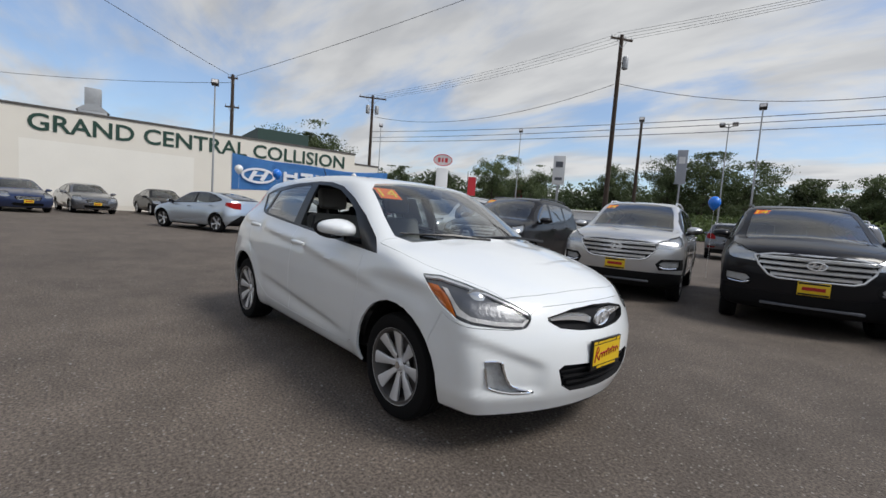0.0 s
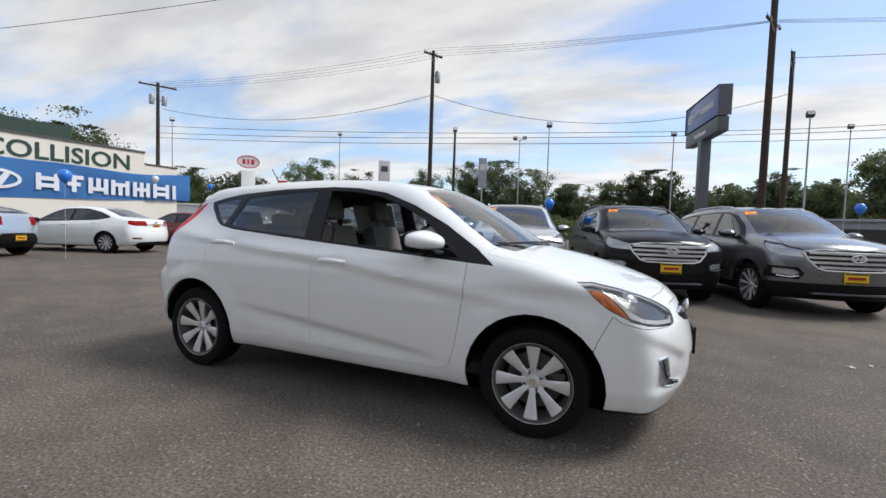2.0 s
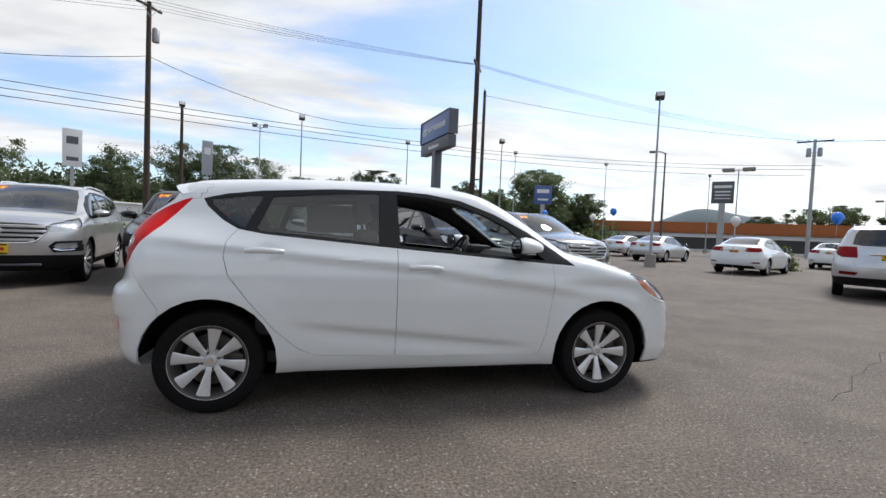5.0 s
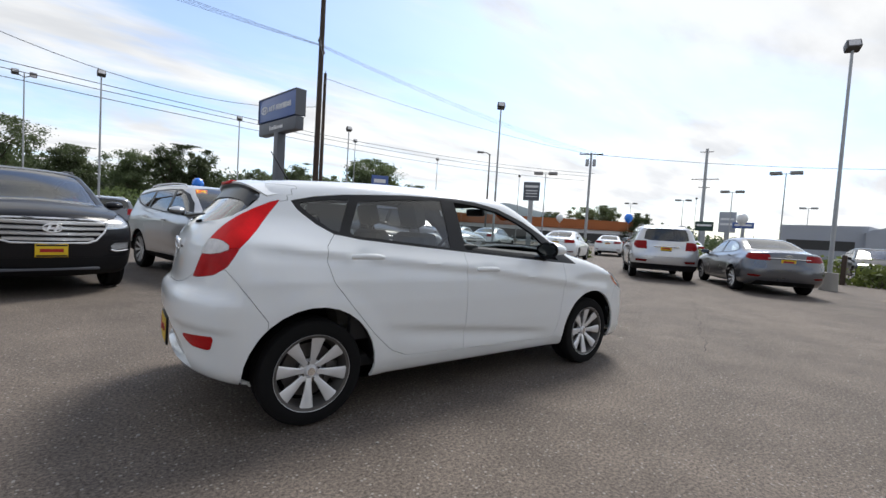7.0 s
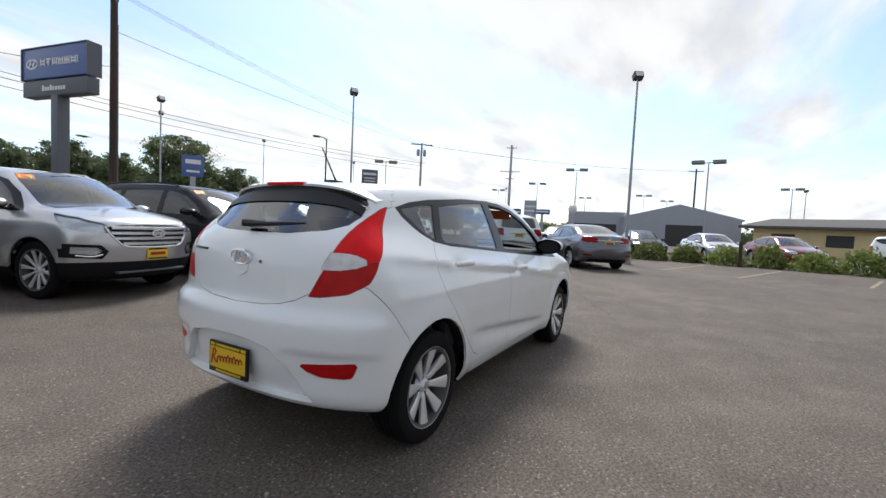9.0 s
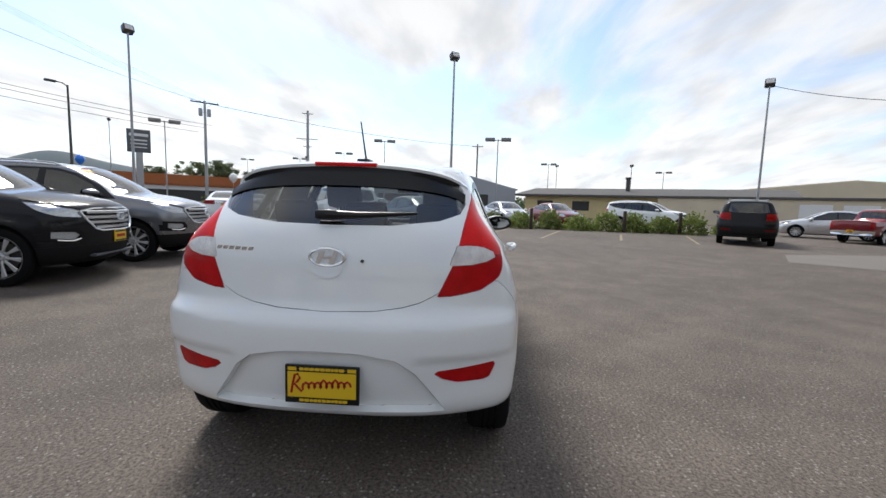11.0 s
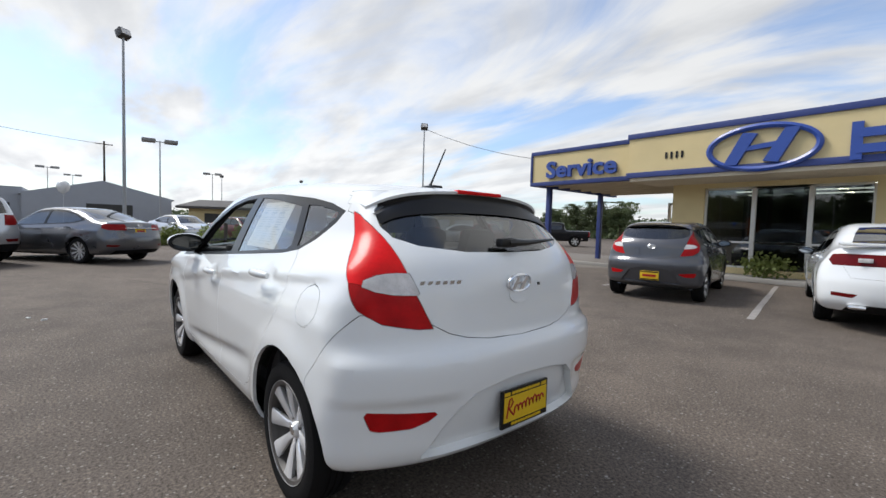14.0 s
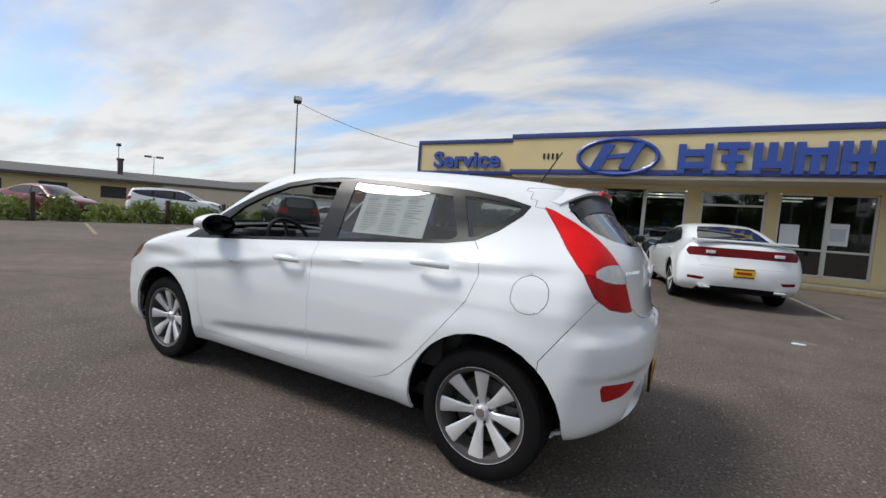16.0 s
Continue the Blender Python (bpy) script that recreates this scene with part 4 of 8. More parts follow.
def build_car(name, kind, spec, lacquer, label, category, m, res=(54, 22, 24), group="parked cars", near=False, glass_side=None, spin=0.0, skip_glass=(), cabin=True):
    car = thing(name, label, category, m, group)
    mats = {"paint": lacquer, "trim": TRIM, "plastic": PLASTIC, "glass": glass_side or G_DARK, "screen": G_CLEAR if near else G_TINT, "rear": glass_side or G_DARK, "lamp": LAMP_CLEAR, "red": RED_LENS if near else RED_MID, "deepred": RED_DARK, "red2": RED_LOW, "white": WHITE_LENS, "amber": AMBER, "chrome": CHROME, "bowl": LAMP_DARK if near else REFLECTOR, "fogbowl": FOG_BOWL, "silver": LAMP_TRIM, "cabin": CABIN}
    last = car
    for pname, side, mkey, mode, me in cut_body(kind, spec, res):
        if (pname, side) in skip_glass:
            continue
        o = share(pname, dyed(me, mats[mkey]), last if mode == "child" else car)
        if mode in ("glass", "lamp"):
            o.visible_shadow = False
        if mode != "child":
            last = o
    r = spec["arch"]
    hw = max(w for _, w in spec["section"])
    for i, h in enumerate(spec["hubs"]):
        for s in (-1, 1):
            wheel_well(car, h, spec["hub_z"], r, hw - 0.01, s)
            add_wheel(car, h, s * (hw - spec.get("inset", 0.125)), spec["wheel"], spec.get("spokes", 10), spec.get("style", "thin"), (0.14 if i and s < 0 else 0.0) if near else spin + 0.4 * i + 0.2 * s, near)
    fx, fz, rx, rz = spec["plates"]
    number_plate(car, fx, 0, fz, 1, near=near)
    number_plate(car, rx, 0, rz, -1, near=near)
    mx, my, mz = spec["mirror"]
    for s in (-1, 1):
        wing_mirror(car, mx, s * my, mz, s, lacquer)
        for hx, hy, hz in spec["handles"]:
            door_handle(car, hx, s * hy, hz, s, lacquer)
    if cabin and not near:
        f = spec["cabin"]
        b = bmesh.new()
        box(b, (f[0], -hw + 0.14, spec["hub_z"] + 0.02), (f[1], hw - 0.14, spec["hub_z"] + 0.18), 0.02)
        part("cabin_floor", b, CABIN, car)
        b = bmesh.new()
        box(b, (f[1] - 0.42, -hw + 0.16, f[2] - 0.35), (f[1] + 0.05, hw - 0.16, f[2]), 0.06)
        part("dashboard", b, CABIN, car)
        for sx in (-0.35, 0.35):
            headrest_seat(car, (f[0] + f[1]) / 2 + 0.15, sx, f[2] - 0.62, 0.46, SEAT_DARK, False)
        b = bmesh.new()
        box(b, (f[0] + 0.35, -0.6, f[2] - 0.60), (f[0] + 0.50, 0.6, f[2] - 0.02), 0.06)
        part("rear_bench", b, SEAT_DARK, car)
    return car


HATCH = dict(
    profile=[(2.00, 0.19), (2.085, 0.26), (2.125, 0.40), (2.115, 0.56), (2.058, 0.70), (1.95, 0.812), (1.73, 0.900), (1.48, 0.970), (1.26, 1.015), (1.16, 1.058),
             (0.90, 1.215), (0.66, 1.345), (0.48, 1.41), (0.20, 1.447), (-0.25, 1.462), (-0.75, 1.452), (-1.2, 1.425), (-1.479, 1.395), (-1.585, 1.335), (-1.693, 1.225), (-1.813, 1.105),
             (-1.868, 1.0), (-1.888, 0.85), (-1.903, 0.765), (-1.948, 0.715), (-1.956, 0.63), (-1.945, 0.5), (-1.923, 0.40), (-1.882, 0.305), (-1.755, 0.26), (-1.498, 0.21), (0.0, 0.20), (1.6, 0.19)],
    section=[(0.15, 0.707), (0.22, 0.781), (0.32, 0.815), (0.5, 0.830), (0.68, 0.835), (0.82, 0.827), (0.92, 0.800), (1.0, 0.761), (1.1, 0.722), (1.2, 0.680), (1.3, 0.633), (1.38, 0.589), (1.47, 0.511)],
    bow=(0.275, 0.24), round=0.07, crown=0.036, hubs=(1.285, -1.285), hub_z=0.308, wheel=0.304, arch=0.376, spokes=8, style="wide",
    shoulder=(0.882, -0.083), crease=(0.46, -0.105), plates=(2.126, 0.50, -1.938, 0.455), mirror=(0.655, 0.865, 1.042), handles=((-0.02, 0.828, 0.885), (-0.99, 0.822, 0.965)), dimples=((-0.02, 0.885), (-0.99, 0.965)), taper=True,
    cabin=(-1.2, 1.05, 0.98),
)
DLO = [(1.05, 0.925), (0.86, 0.935), (0.40, 0.965), (-0.16, 1.003), (-0.60, 1.035), (-1.0, 1.065), (-1.16, 1.09), (-1.255, 1.14), (-1.355, 1.222), (-1.385, 1.270), (-1.25, 1.306), (-1.06, 1.335),
       (-0.62, 1.372), (-0.20, 1.388), (0.02, 1.378), (0.24, 1.345), (0.48, 1.262), (0.72, 1.145), (0.92, 1.02)]
W_FRONT = [(0.83, 0.955), (0.40, 0.985), (-0.18, 1.024), (-0.20, 1.36), (0.0, 1.352), (0.22, 1.318), (0.42, 1.245), (0.58, 1.165)]
W_REAR = [(-0.32, 1.032), (-0.60, 1.053), (-1.03, 1.085), (-1.06, 1.105), (-0.975, 1.300), (-0.60, 1.343), (-0.32, 1.36)]
W_QUARTER = [(-1.125, 1.103), (-1.17, 1.115), (-1.25, 1.170), (-1.335, 1.245), (-1.335, 1.266), (-1.14, 1.298), (-1.04, 1.303)]
TAIL_S = [(-1.432, 1.305), (-1.446, 1.27), (-1.583, 1.095), (-1.676, 0.995), (-1.728, 0.90), (-1.779, 0.848), (-1.833, 0.826), (-1.883, 0.82), (-2.1, 0.82), (-2.1, 1.33)]
TAIL_R = [(0.455, 0.80), (0.458, 0.825), (0.526, 0.97), (0.560, 1.13), (0.583, 1.23), (0.585, 1.33), (1.0, 1.33), (1.0, 0.80)]
HEAD = [(0.486, 0.872), (0.520, 0.818), (0.556, 0.776), (0.598, 0.738), (0.675, 0.691), (0.762, 0.672), (0.872, 0.661), (0.985, 0.654), (1.020, 0.660), (1.042, 0.685), (1.047, 0.708), (1.035, 0.728), (0.953, 0.766), (0.832, 0.809), (0.714, 0.842), (0.578, 0.871)]
HATCH["lamp_inner"] = {"headlamp": (
    ("amber_indicator", [(0.508, 0.842), (0.571, 0.834), (0.612, 0.80), (0.648, 0.742), (0.668, 0.698), (0.600, 0.739), (0.540, 0.792)], "amber", 0.008),
    ("lamp_light_strip", [(0.588, 0.833), (0.622, 0.829), (0.650, 0.785), (0.682, 0.745), (0.745, 0.711), (0.871, 0.693), (1.001, 0.686), (1.030, 0.704), (1.040, 0.697), (1.012, 0.664), (0.871, 0.671), (0.746, 0.687), (0.672, 0.708), (0.637, 0.768)], "white", 0.010),
    ("lamp_chrome_rim", [(0.47, 0.885), (0.578, 0.878), (0.714, 0.850), (0.832, 0.817), (0.953, 0.775), (1.045, 0.735), (1.06, 0.72), (1.05, 0.70), (1.036, 0.714), (0.948, 0.757), (0.828, 0.800), (0.711, 0.833), (0.576, 0.861), (0.50, 0.862)], "silver", 0.008),
)}
HATCH["regions"] = [
    ("window_glass", [("side", W_FRONT)], True, "glass", "glass"),
    ("rear_window_glass", [("side", W_REAR)], True, "glass", "glass"),
    ("quarter_glass", [("side", W_QUARTER)], True, "glass", "glass"),
    ("window_trim", [("side", DLO)], True, "trim", "solid"),
    ("windscreen", [("front", [(-0.01, 1.04), (0.30, 1.03), (0.60, 1.0), (0.655, 1.03), (0.62, 1.15), (0.545, 1.33), (0.48, 1.375), (0.25, 1.40), (-0.01, 1.405)])], False, "screen", "glass"),
    ("headlamp", [("corner", HEAD)], True, "lamp", "lamp"),
    ("tail_lamp_reverse_lens", [("outline", TAIL_S), ("rear", [(0.698, 0.992), (0.685, 1.012), (0.645, 1.028), (0.585, 1.036), (0.532, 1.034), (0.505, 0.957), (0.525, 0.951), (0.60, 0.954), (0.655, 0.965), (0.688, 0.979)])], True, "white", "solid"),
    ("tail_lamp_lower_lens", [("outline", TAIL_S), ("rear_edge", TAIL_R), ("rear_edge", [(0.40, 0.70), (0.40, 0.985), (0.60, 0.975), (0.72, 0.995), (1.0, 1.0), (1.0, 0.70)])], True, "red2", "solid"),
    ("tail_lamp", [("outline", TAIL_S), ("rear_edge", TAIL_R)], True, "red", "solid"),
    ("rear_window", [("rear", [(-0.01, 1.108), (0.25, 1.112), (0.45, 1.135), (0.535, 1.165), (0.558, 1.21), (0.545, 1.275), (0.50, 1.325), (-0.01, 1.345)])], False, "rear", "glass"),
    ("tailgate", [("rear", [(-0.01, 0.755), (0.20, 0.763), (0.31, 0.778), (0.39, 0.80), (0.44, 0.827), (0.475, 0.845), (0.534, 0.96), (0.568, 1.14), (0.604, 1.36), (-0.01, 1.37)])], False, "paint", "panel"),
    ("front_door", [("side", [(-0.20, 0.32), (0.74, 0.30), (0.80, 0.33), (0.84, 0.45), (0.885, 0.75), (0.89, 0.936), (0.86, 0.935), (0.40, 0.965), (-0.20, 1.006)])], True, "paint", "panel"),
    ("rear_door", [("side", [(-0.20, 0.32), (-0.20, 1.006), (-0.60, 1.035), (-1.0, 1.065), (-1.16, 1.09), (-1.215, 1.02), (-1.225, 0.93), (-1.19, 0.82), (-1.08, 0.68), (-0.925, 0.50), (-0.79, 0.38), (-0.68, 0.335)])], True, "paint", "panel"),
    ("fuel_flap", [("side", circle_poly(-1.475, 0.885, 0.080, 24))], False, "paint", "panel", 1),
    ("grille", [("front", [(-0.01, 0.745), (0.20, 0.735), (0.39, 0.702), (0.385, 0.682), (0.33, 0.652), (0.20, 0.635), (-0.01, 0.625)])], False, "plastic", "recess"),
    ("air_intake", [("front", [(-0.01, 0.455), (0.33, 0.470), (0.365, 0.45), (0.33, 0.365), (0.26, 0.325), (-0.01, 0.315)])], False, "plastic", "recess"),
    ("fog_lamp", [("front", [(0.728, 0.503), (0.655, 0.501), (0.642, 0.462), (0.622, 0.412), (0.585, 0.374), (0.487, 0.347), (0.487, 0.338), (0.60, 0.345), (0.69, 0.368), (0.715, 0.403)])], True, "lamp", "lamp"),
    ("bumper_reflector", [("rear", [(0.455, 0.508), (0.47, 0.516), (0.705, 0.538), (0.712, 0.520), (0.69, 0.470), (0.67, 0.460), (0.55, 0.462), (0.49, 0.482)])], True, "red2", "solid"),
    ("plate_recess", [("rear", [(-0.01, 0.60), (0.15, 0.595), (0.30, 0.57), (0.375, 0.515), (0.50, 0.345), (0.50, 0.33), (-0.01, 0.33)])], False, "paint", "recess"),
    ("front_bumper", [("outline", [(1.585, 0.10), (1.585, 0.505), (1.61, 0.58), (1.675, 0.712), (1.717, 0.684), (1.818, 0.661), (1.947, 0.651), (1.957, 0.697), (1.955, 0.75), (2.2, 0.80), (2.4, 0.6), (2.3, 0.1)])], False, "paint", "panel"),
    ("rear_bumper", [("outline", [(-1.545, 0.10), (-1.545, 0.62), (-1.735, 0.882), (-2.3, 0.90), (-2.3, 0.1)])], False, "paint", "panel"),
    ("bonnet", [("top", [(1.948, -0.01), (1.935, 0.22), (1.91, 0.374), (1.853, 0.571), (1.66, 0.668), (1.454, 0.745), (1.295, 0.765), (1.146, 0.765), (1.00, 0.755), (1.12, 0.35), (1.17, -0.01)])], False, "paint", "panel"),
]

SUV = dict(
    profile=[(2.10, 0.27), (2.20, 0.36), (2.26, 0.55), (2.275, 0.8), (2.235, 0.98), (2.10, 1.082), (1.75, 1.167), (1.38, 1.218), (1.24, 1.261), (0.90, 1.455), (0.55, 1.62), (0.32, 1.685), (-0.2, 1.732), (-0.8, 1.74),
             (-1.4, 1.72), (-1.95, 1.66), (-2.12, 1.61), (-2.20, 1.48), (-2.31, 1.199), (-2.35, 0.98), (-2.40, 0.78), (-2.40, 0.55), (-2.33, 0.38), (-2.1, 0.3), (0.0, 0.24), (1.8, 0.24)],
    section=[(0.15, 0.78), (0.26, 0.87), (0.4, 0.915), (0.6, 0.935), (0.8, 0.94), (0.98, 0.925), (1.088, 0.885), (1.236, 0.835), (1.46, 0.755), (1.61, 0.69), (1.71, 0.62), (1.78, 0.52)],
    bow=(0.36, 0.26), round=0.10, hubs=(1.35, -1.35), hub_z=0.37, wheel=0.372, arch=0.425, spokes=10, style="thin", shoulder=(1.0, -0.05), crease=(0.58, -0.06),
    plates=(2.272, 0.60, -2.35, 0.86), mirror=(0.80, 1.00, 1.21), handles=((0.02, 0.93, 1.02), (-1.0, 0.925, 1.06)), cabin=(-1.7, 1.15, 1.10), spine=0.72,
)
SUV_DLO = [(1.10, 1.112), (0.60, 1.118), (-0.3, 1.161), (-1.3, 1.236), (-1.75, 1.322), (-1.98, 1.43), (-2.02, 1.49), (-1.9, 1.53), (-1.3, 1.595), (-0.4, 1.63), (0.15, 1.615), (0.50, 1.52), (0.80, 1.357)]
SUV["regions"] = [
    ("window_glass", [("side", [(0.92, 1.149), (0.0, 1.174), (-0.02, 1.59), (0.15, 1.58), (0.45, 1.495), (0.72, 1.34)])], True, "glass", "glass"),
    ("rear_window_glass", [("side", [(-0.12, 1.18), (-1.05, 1.243), (-1.02, 1.58), (-0.4, 1.6), (-0.12, 1.598)])], True, "glass", "glass"),
    ("quarter_glass", [("side", [(-1.15, 1.255), (-1.3, 1.268), (-1.72, 1.351), (-1.94, 1.45), (-1.96, 1.49), (-1.3, 1.565), (-1.13, 1.57)])], True, "glass", "glass"),
    ("window_trim", [("side", SUV_DLO)], True, "trim", "solid"),
    ("windscreen", [("front", [(-0.01, 1.224), (0.45, 1.192), (0.70, 1.161), (0.62, 1.51), (0.56, 1.62), (0.3, 1.66), (-0.01, 1.665)])], False, "screen", "glass"),
    ("headlamp", [("side", [(1.56, 1.105), (1.85, 1.065), (2.05, 1.005), (2.17, 0.93), (2.15, 0.875), (1.98, 0.895), (1.78, 0.975)]), ("front", [(0.58, 0.75), (0.53, 1.12), (1.0, 1.12), (1.0, 0.75)])], True, "lamp", "lamp"),
    ("grille", [("front", [(-0.01, 1.0), (0.42, 0.993), (0.60, 0.955), (0.55, 0.84), (0.45, 0.725), (0.36, 0.695), (-0.01, 0.69)])], False, "plastic", "recess"),
    ("fog_lamp", [("front", [(0.90, 0.700), (0.68, 0.688), (0.63, 0.645), (0.68, 0.590), (0.90, 0.612)])], True, "lamp", "lamp"),
    ("fog_bezel", [("front", [(0.94, 0.735), (0.65, 0.722), (0.575, 0.64), (0.63, 0.545), (0.94, 0.565)])], True, "plastic", "solid"),
    ("tail_lamp", [("side", [(-1.98, 1.19), (-2.6, 1.21), (-2.6, 0.93), (-2.2, 0.95), (-2.05, 1.06)]), ("rear", [(0.52, 0.9), (0.55, 1.25), (1.1, 1.25), (1.1, 0.9)])], True, "red", "solid"),
    ("rear_window", [("rear", [(-0.01, 1.211), (0.45, 1.218), (0.62, 1.249), (0.58, 1.48), (0.52, 1.58), (-0.01, 1.59)])], False, "rear", "glass"),
    ("tailgate", [("rear", [(-0.01, 0.72), (0.55, 0.73), (0.60, 0.9), (0.64, 1.236), (0.60, 1.56), (0.52, 1.63), (-0.01, 1.64)])], False, "paint", "panel"),
    ("bumper_reflector", [("rear", [(0.50, 0.62), (0.82, 0.63), (0.82, 0.56), (0.55, 0.55)])], True, "deepred", "solid"),
    ("lower_cladding", [("outline", [(-2.6, 0.1), (2.6, 0.1), (2.6, 0.51), (1.0, 0.48), (0.9, 0.38), (-0.9, 0.38), (-1.0, 0.5), (-2.6, 0.5)])], False, "plastic", "solid"),
    ("front_door", [("side", [(-0.07, 0.42), (0.82, 0.41), (0.90, 0.6), (0.94, 1.10), (-0.07, 1.135)])], True, "paint", "panel"),
    ("rear_door", [("side", [(-0.07, 0.42), (-0.07, 1.135), (-1.1, 1.185), (-1.16, 1.0), (-1.05, 0.85), (-0.93, 0.6), (-0.82, 0.42)])], True, "paint", "panel"),
    ("bonnet", [("top", [(2.08, -0.01), (2.04, 0.35), (1.92, 0.55), (1.70, 0.70), (1.40, 0.77), (1.05, 0.77), (1.22, 0.3), (1.26, -0.01)])], False, "paint", "panel"),
]

SEDAN = dict(
    profile=[(2.16, 0.21), (2.25, 0.30), (2.30, 0.46), (2.29, 0.60), (2.22, 0.73), (2.05, 0.815), (1.7, 0.90), (1.35, 0.965), (1.2, 1.01), (0.85, 1.19), (0.55, 1.325), (0.30, 1.405), (-0.1, 1.45), (-0.6, 1.455),
             (-1.0, 1.41), (-1.4, 1.295), (-1.75, 1.175), (-2.0, 1.125), (-2.2, 1.105), (-2.31, 1.075), (-2.36, 0.96), (-2.39, 0.78), (-2.42, 0.62), (-2.40, 0.42), (-2.3, 0.30), (-2.0, 0.23), (0.0, 0.19), (1.8, 0.19)],
    section=[(0.15, 0.75), (0.24, 0.845), (0.4, 0.89), (0.6, 0.905), (0.75, 0.90), (0.87, 0.87), (0.95, 0.825), (1.05, 0.775), (1.2, 0.705), (1.32, 0.64), (1.41, 0.57), (1.48, 0.48)],
    bow=(0.40, 0.30), round=0.085, hubs=(1.38, -1.38), hub_z=0.325, wheel=0.328, arch=0.375, spokes=10, style="thin", shoulder=(0.86, -0.08), crease=(0.45, -0.08),
    plates=(2.30, 0.48, -2.375, 0.86), mirror=(0.80, 0.99, 0.98), handles=((-0.05, 0.885, 0.86), (-1.05, 0.875, 0.93)), cabin=(-1.5, 1.0, 0.94),
)
SEDAN["regions"] = [
    ("window_glass", [("side", [(0.82, 0.955), (-0.15, 1.0), (-0.17, 1.34), (0.05, 1.325), (0.35, 1.235), (0.60, 1.10)])], True, "glass", "glass"),
    ("rear_window_glass", [("side", [(-0.24, 1.005), (-1.0, 1.045), (-1.35, 1.12), (-1.30, 1.165), (-1.0, 1.275), (-0.6, 1.345), (-0.24, 1.355)])], True, "glass", "glass"),
    ("window_trim", [("side", [(1.0, 0.92), (-0.2, 0.98), (-1.05, 1.025), (-1.45, 1.11), (-1.42, 1.155), (-1.05, 1.29), (-0.6, 1.372), (-0.15, 1.372), (0.15, 1.345), (0.45, 1.235), (0.72, 1.09)])], True, "trim", "solid"),
    ("windscreen", [("front", [(-0.01, 1.03), (0.4, 1.015), (0.68, 0.99), (0.60, 1.2), (0.52, 1.345), (0.3, 1.38), (-0.01, 1.39)])], False, "screen", "glass"),
    ("headlamp", [("side", [(1.55, 0.875), (1.8, 0.84), (2.02, 0.765), (2.12, 0.68), (2.08, 0.64), (1.92, 0.66), (1.75, 0.745)]), ("front", [(0.42, 0.6), (0.38, 0.9), (1.0, 0.9), (1.0, 0.6)])], True, "lamp", "lamp"),
    ("grille", [("front", [(-0.01, 0.70), (0.34, 0.695), (0.44, 0.66), (0.38, 0.53), (-0.01, 0.525)])], False, "plastic", "recess"),
    ("air_intake", [("front", [(-0.01, 0.40), (0.45, 0.41), (0.52, 0.36), (0.45, 0.28), (-0.01, 0.27)])], False, "plastic", "recess"),
    ("tail_lamp", [("side", [(-1.96, 1.035), (-2.6, 1.04), (-2.6, 0.875), (-2.22, 0.88), (-2.08, 0.93)]), ("rear", [(0.40, 0.85), (0.36, 0.93), (0.40, 1.05), (1.1, 1.05), (1.1, 0.85)])], True, "red", "solid"),
    ("rear_window", [("rear", [(-0.01, 1.14), (0.40, 1.14), (0.58, 1.155), (0.52, 1.30), (0.45, 1.395), (-0.01, 1.42)])], False, "rear", "glass"),
    ("boot_lid", [("rear", [(-0.01, 0.70), (0.50, 0.71), (0.52, 0.86), (0.60, 1.04), (0.58, 1.13), (-0.01, 1.13)])], False, "paint", "panel"),
    ("bumper_reflector", [("rear", [(0.55, 0.50), (0.80, 0.51), (0.80, 0.46), (0.60, 0.45)])], True, "deepred", "solid"),
    ("lower_valance", [("rear", [(-0.01, 0.20), (0.70, 0.20), (0.62, 0.36), (-0.01, 0.37)])], False, "plastic", "solid"),
    ("front_door", [("side", [(-0.2, 0.31), (0.80, 0.30), (0.90, 0.6), (0.92, 0.93), (-0.2, 0.98)])], True, "paint", "panel"),
    ("rear_door", [("side", [(-0.2, 0.31), (-0.2, 0.98), (-1.05, 1.025), (-1.3, 1.07), (-1.25, 0.9), (-1.1, 0.75), (-0.95, 0.45), (-0.82, 0.31)])], True, "paint", "panel"),
    ("bonnet", [("top", [(2.10, -0.01), (2.06, 0.35), (1.92, 0.52), (1.70, 0.66), (1.35, 0.72), (1.02, 0.72), (1.15, 0.3), (1.20, -0.01)])], False, "paint", "panel"),
]

PICKUP = dict(
    profile=[(2.55, 0.42), (2.70, 0.55), (2.74, 0.8), (2.70, 1.05), (2.5, 1.14), (1.9, 1.19), (1.62, 1.23), (1.45, 1.30), (1.0, 1.66), (0.78, 1.80), (0.4, 1.85), (-0.3, 1.86), (-0.75, 1.82), (-0.92, 1.70), (-1.0, 1.35), (-1.15, 1.24),
             (-2.0, 1.235), (-2.75, 1.235), (-2.84, 1.15), (-2.86, 0.8), (-2.82, 0.55), (-2.6, 0.44), (0.0, 0.40), (2.3, 0.40)],
    section=[(0.3, 0.84), (0.45, 0.95), (0.7, 0.985), (1.0, 0.98), (1.15, 0.95), (1.25, 0.90), (1.5, 0.82), (1.7, 0.74), (1.8, 0.66), (1.9, 0.55)],
    bow=(0.20, 0.10), round=0.09, hubs=(1.75, -1.70), hub_z=0.40, wheel=0.40, arch=0.47, spokes=6, style="wide", shoulder=(1.05, 0.0), crease=(0.7, 0.0),
    plates=(2.74, 0.7, -2.86, 0.66), mirror=(1.15, 1.10, 1.30), handles=((0.2, 0.98, 1.12), (-0.55, 0.98, 1.12)), cabin=(-0.8, 1.5, 1.22), spine=0.8,
)
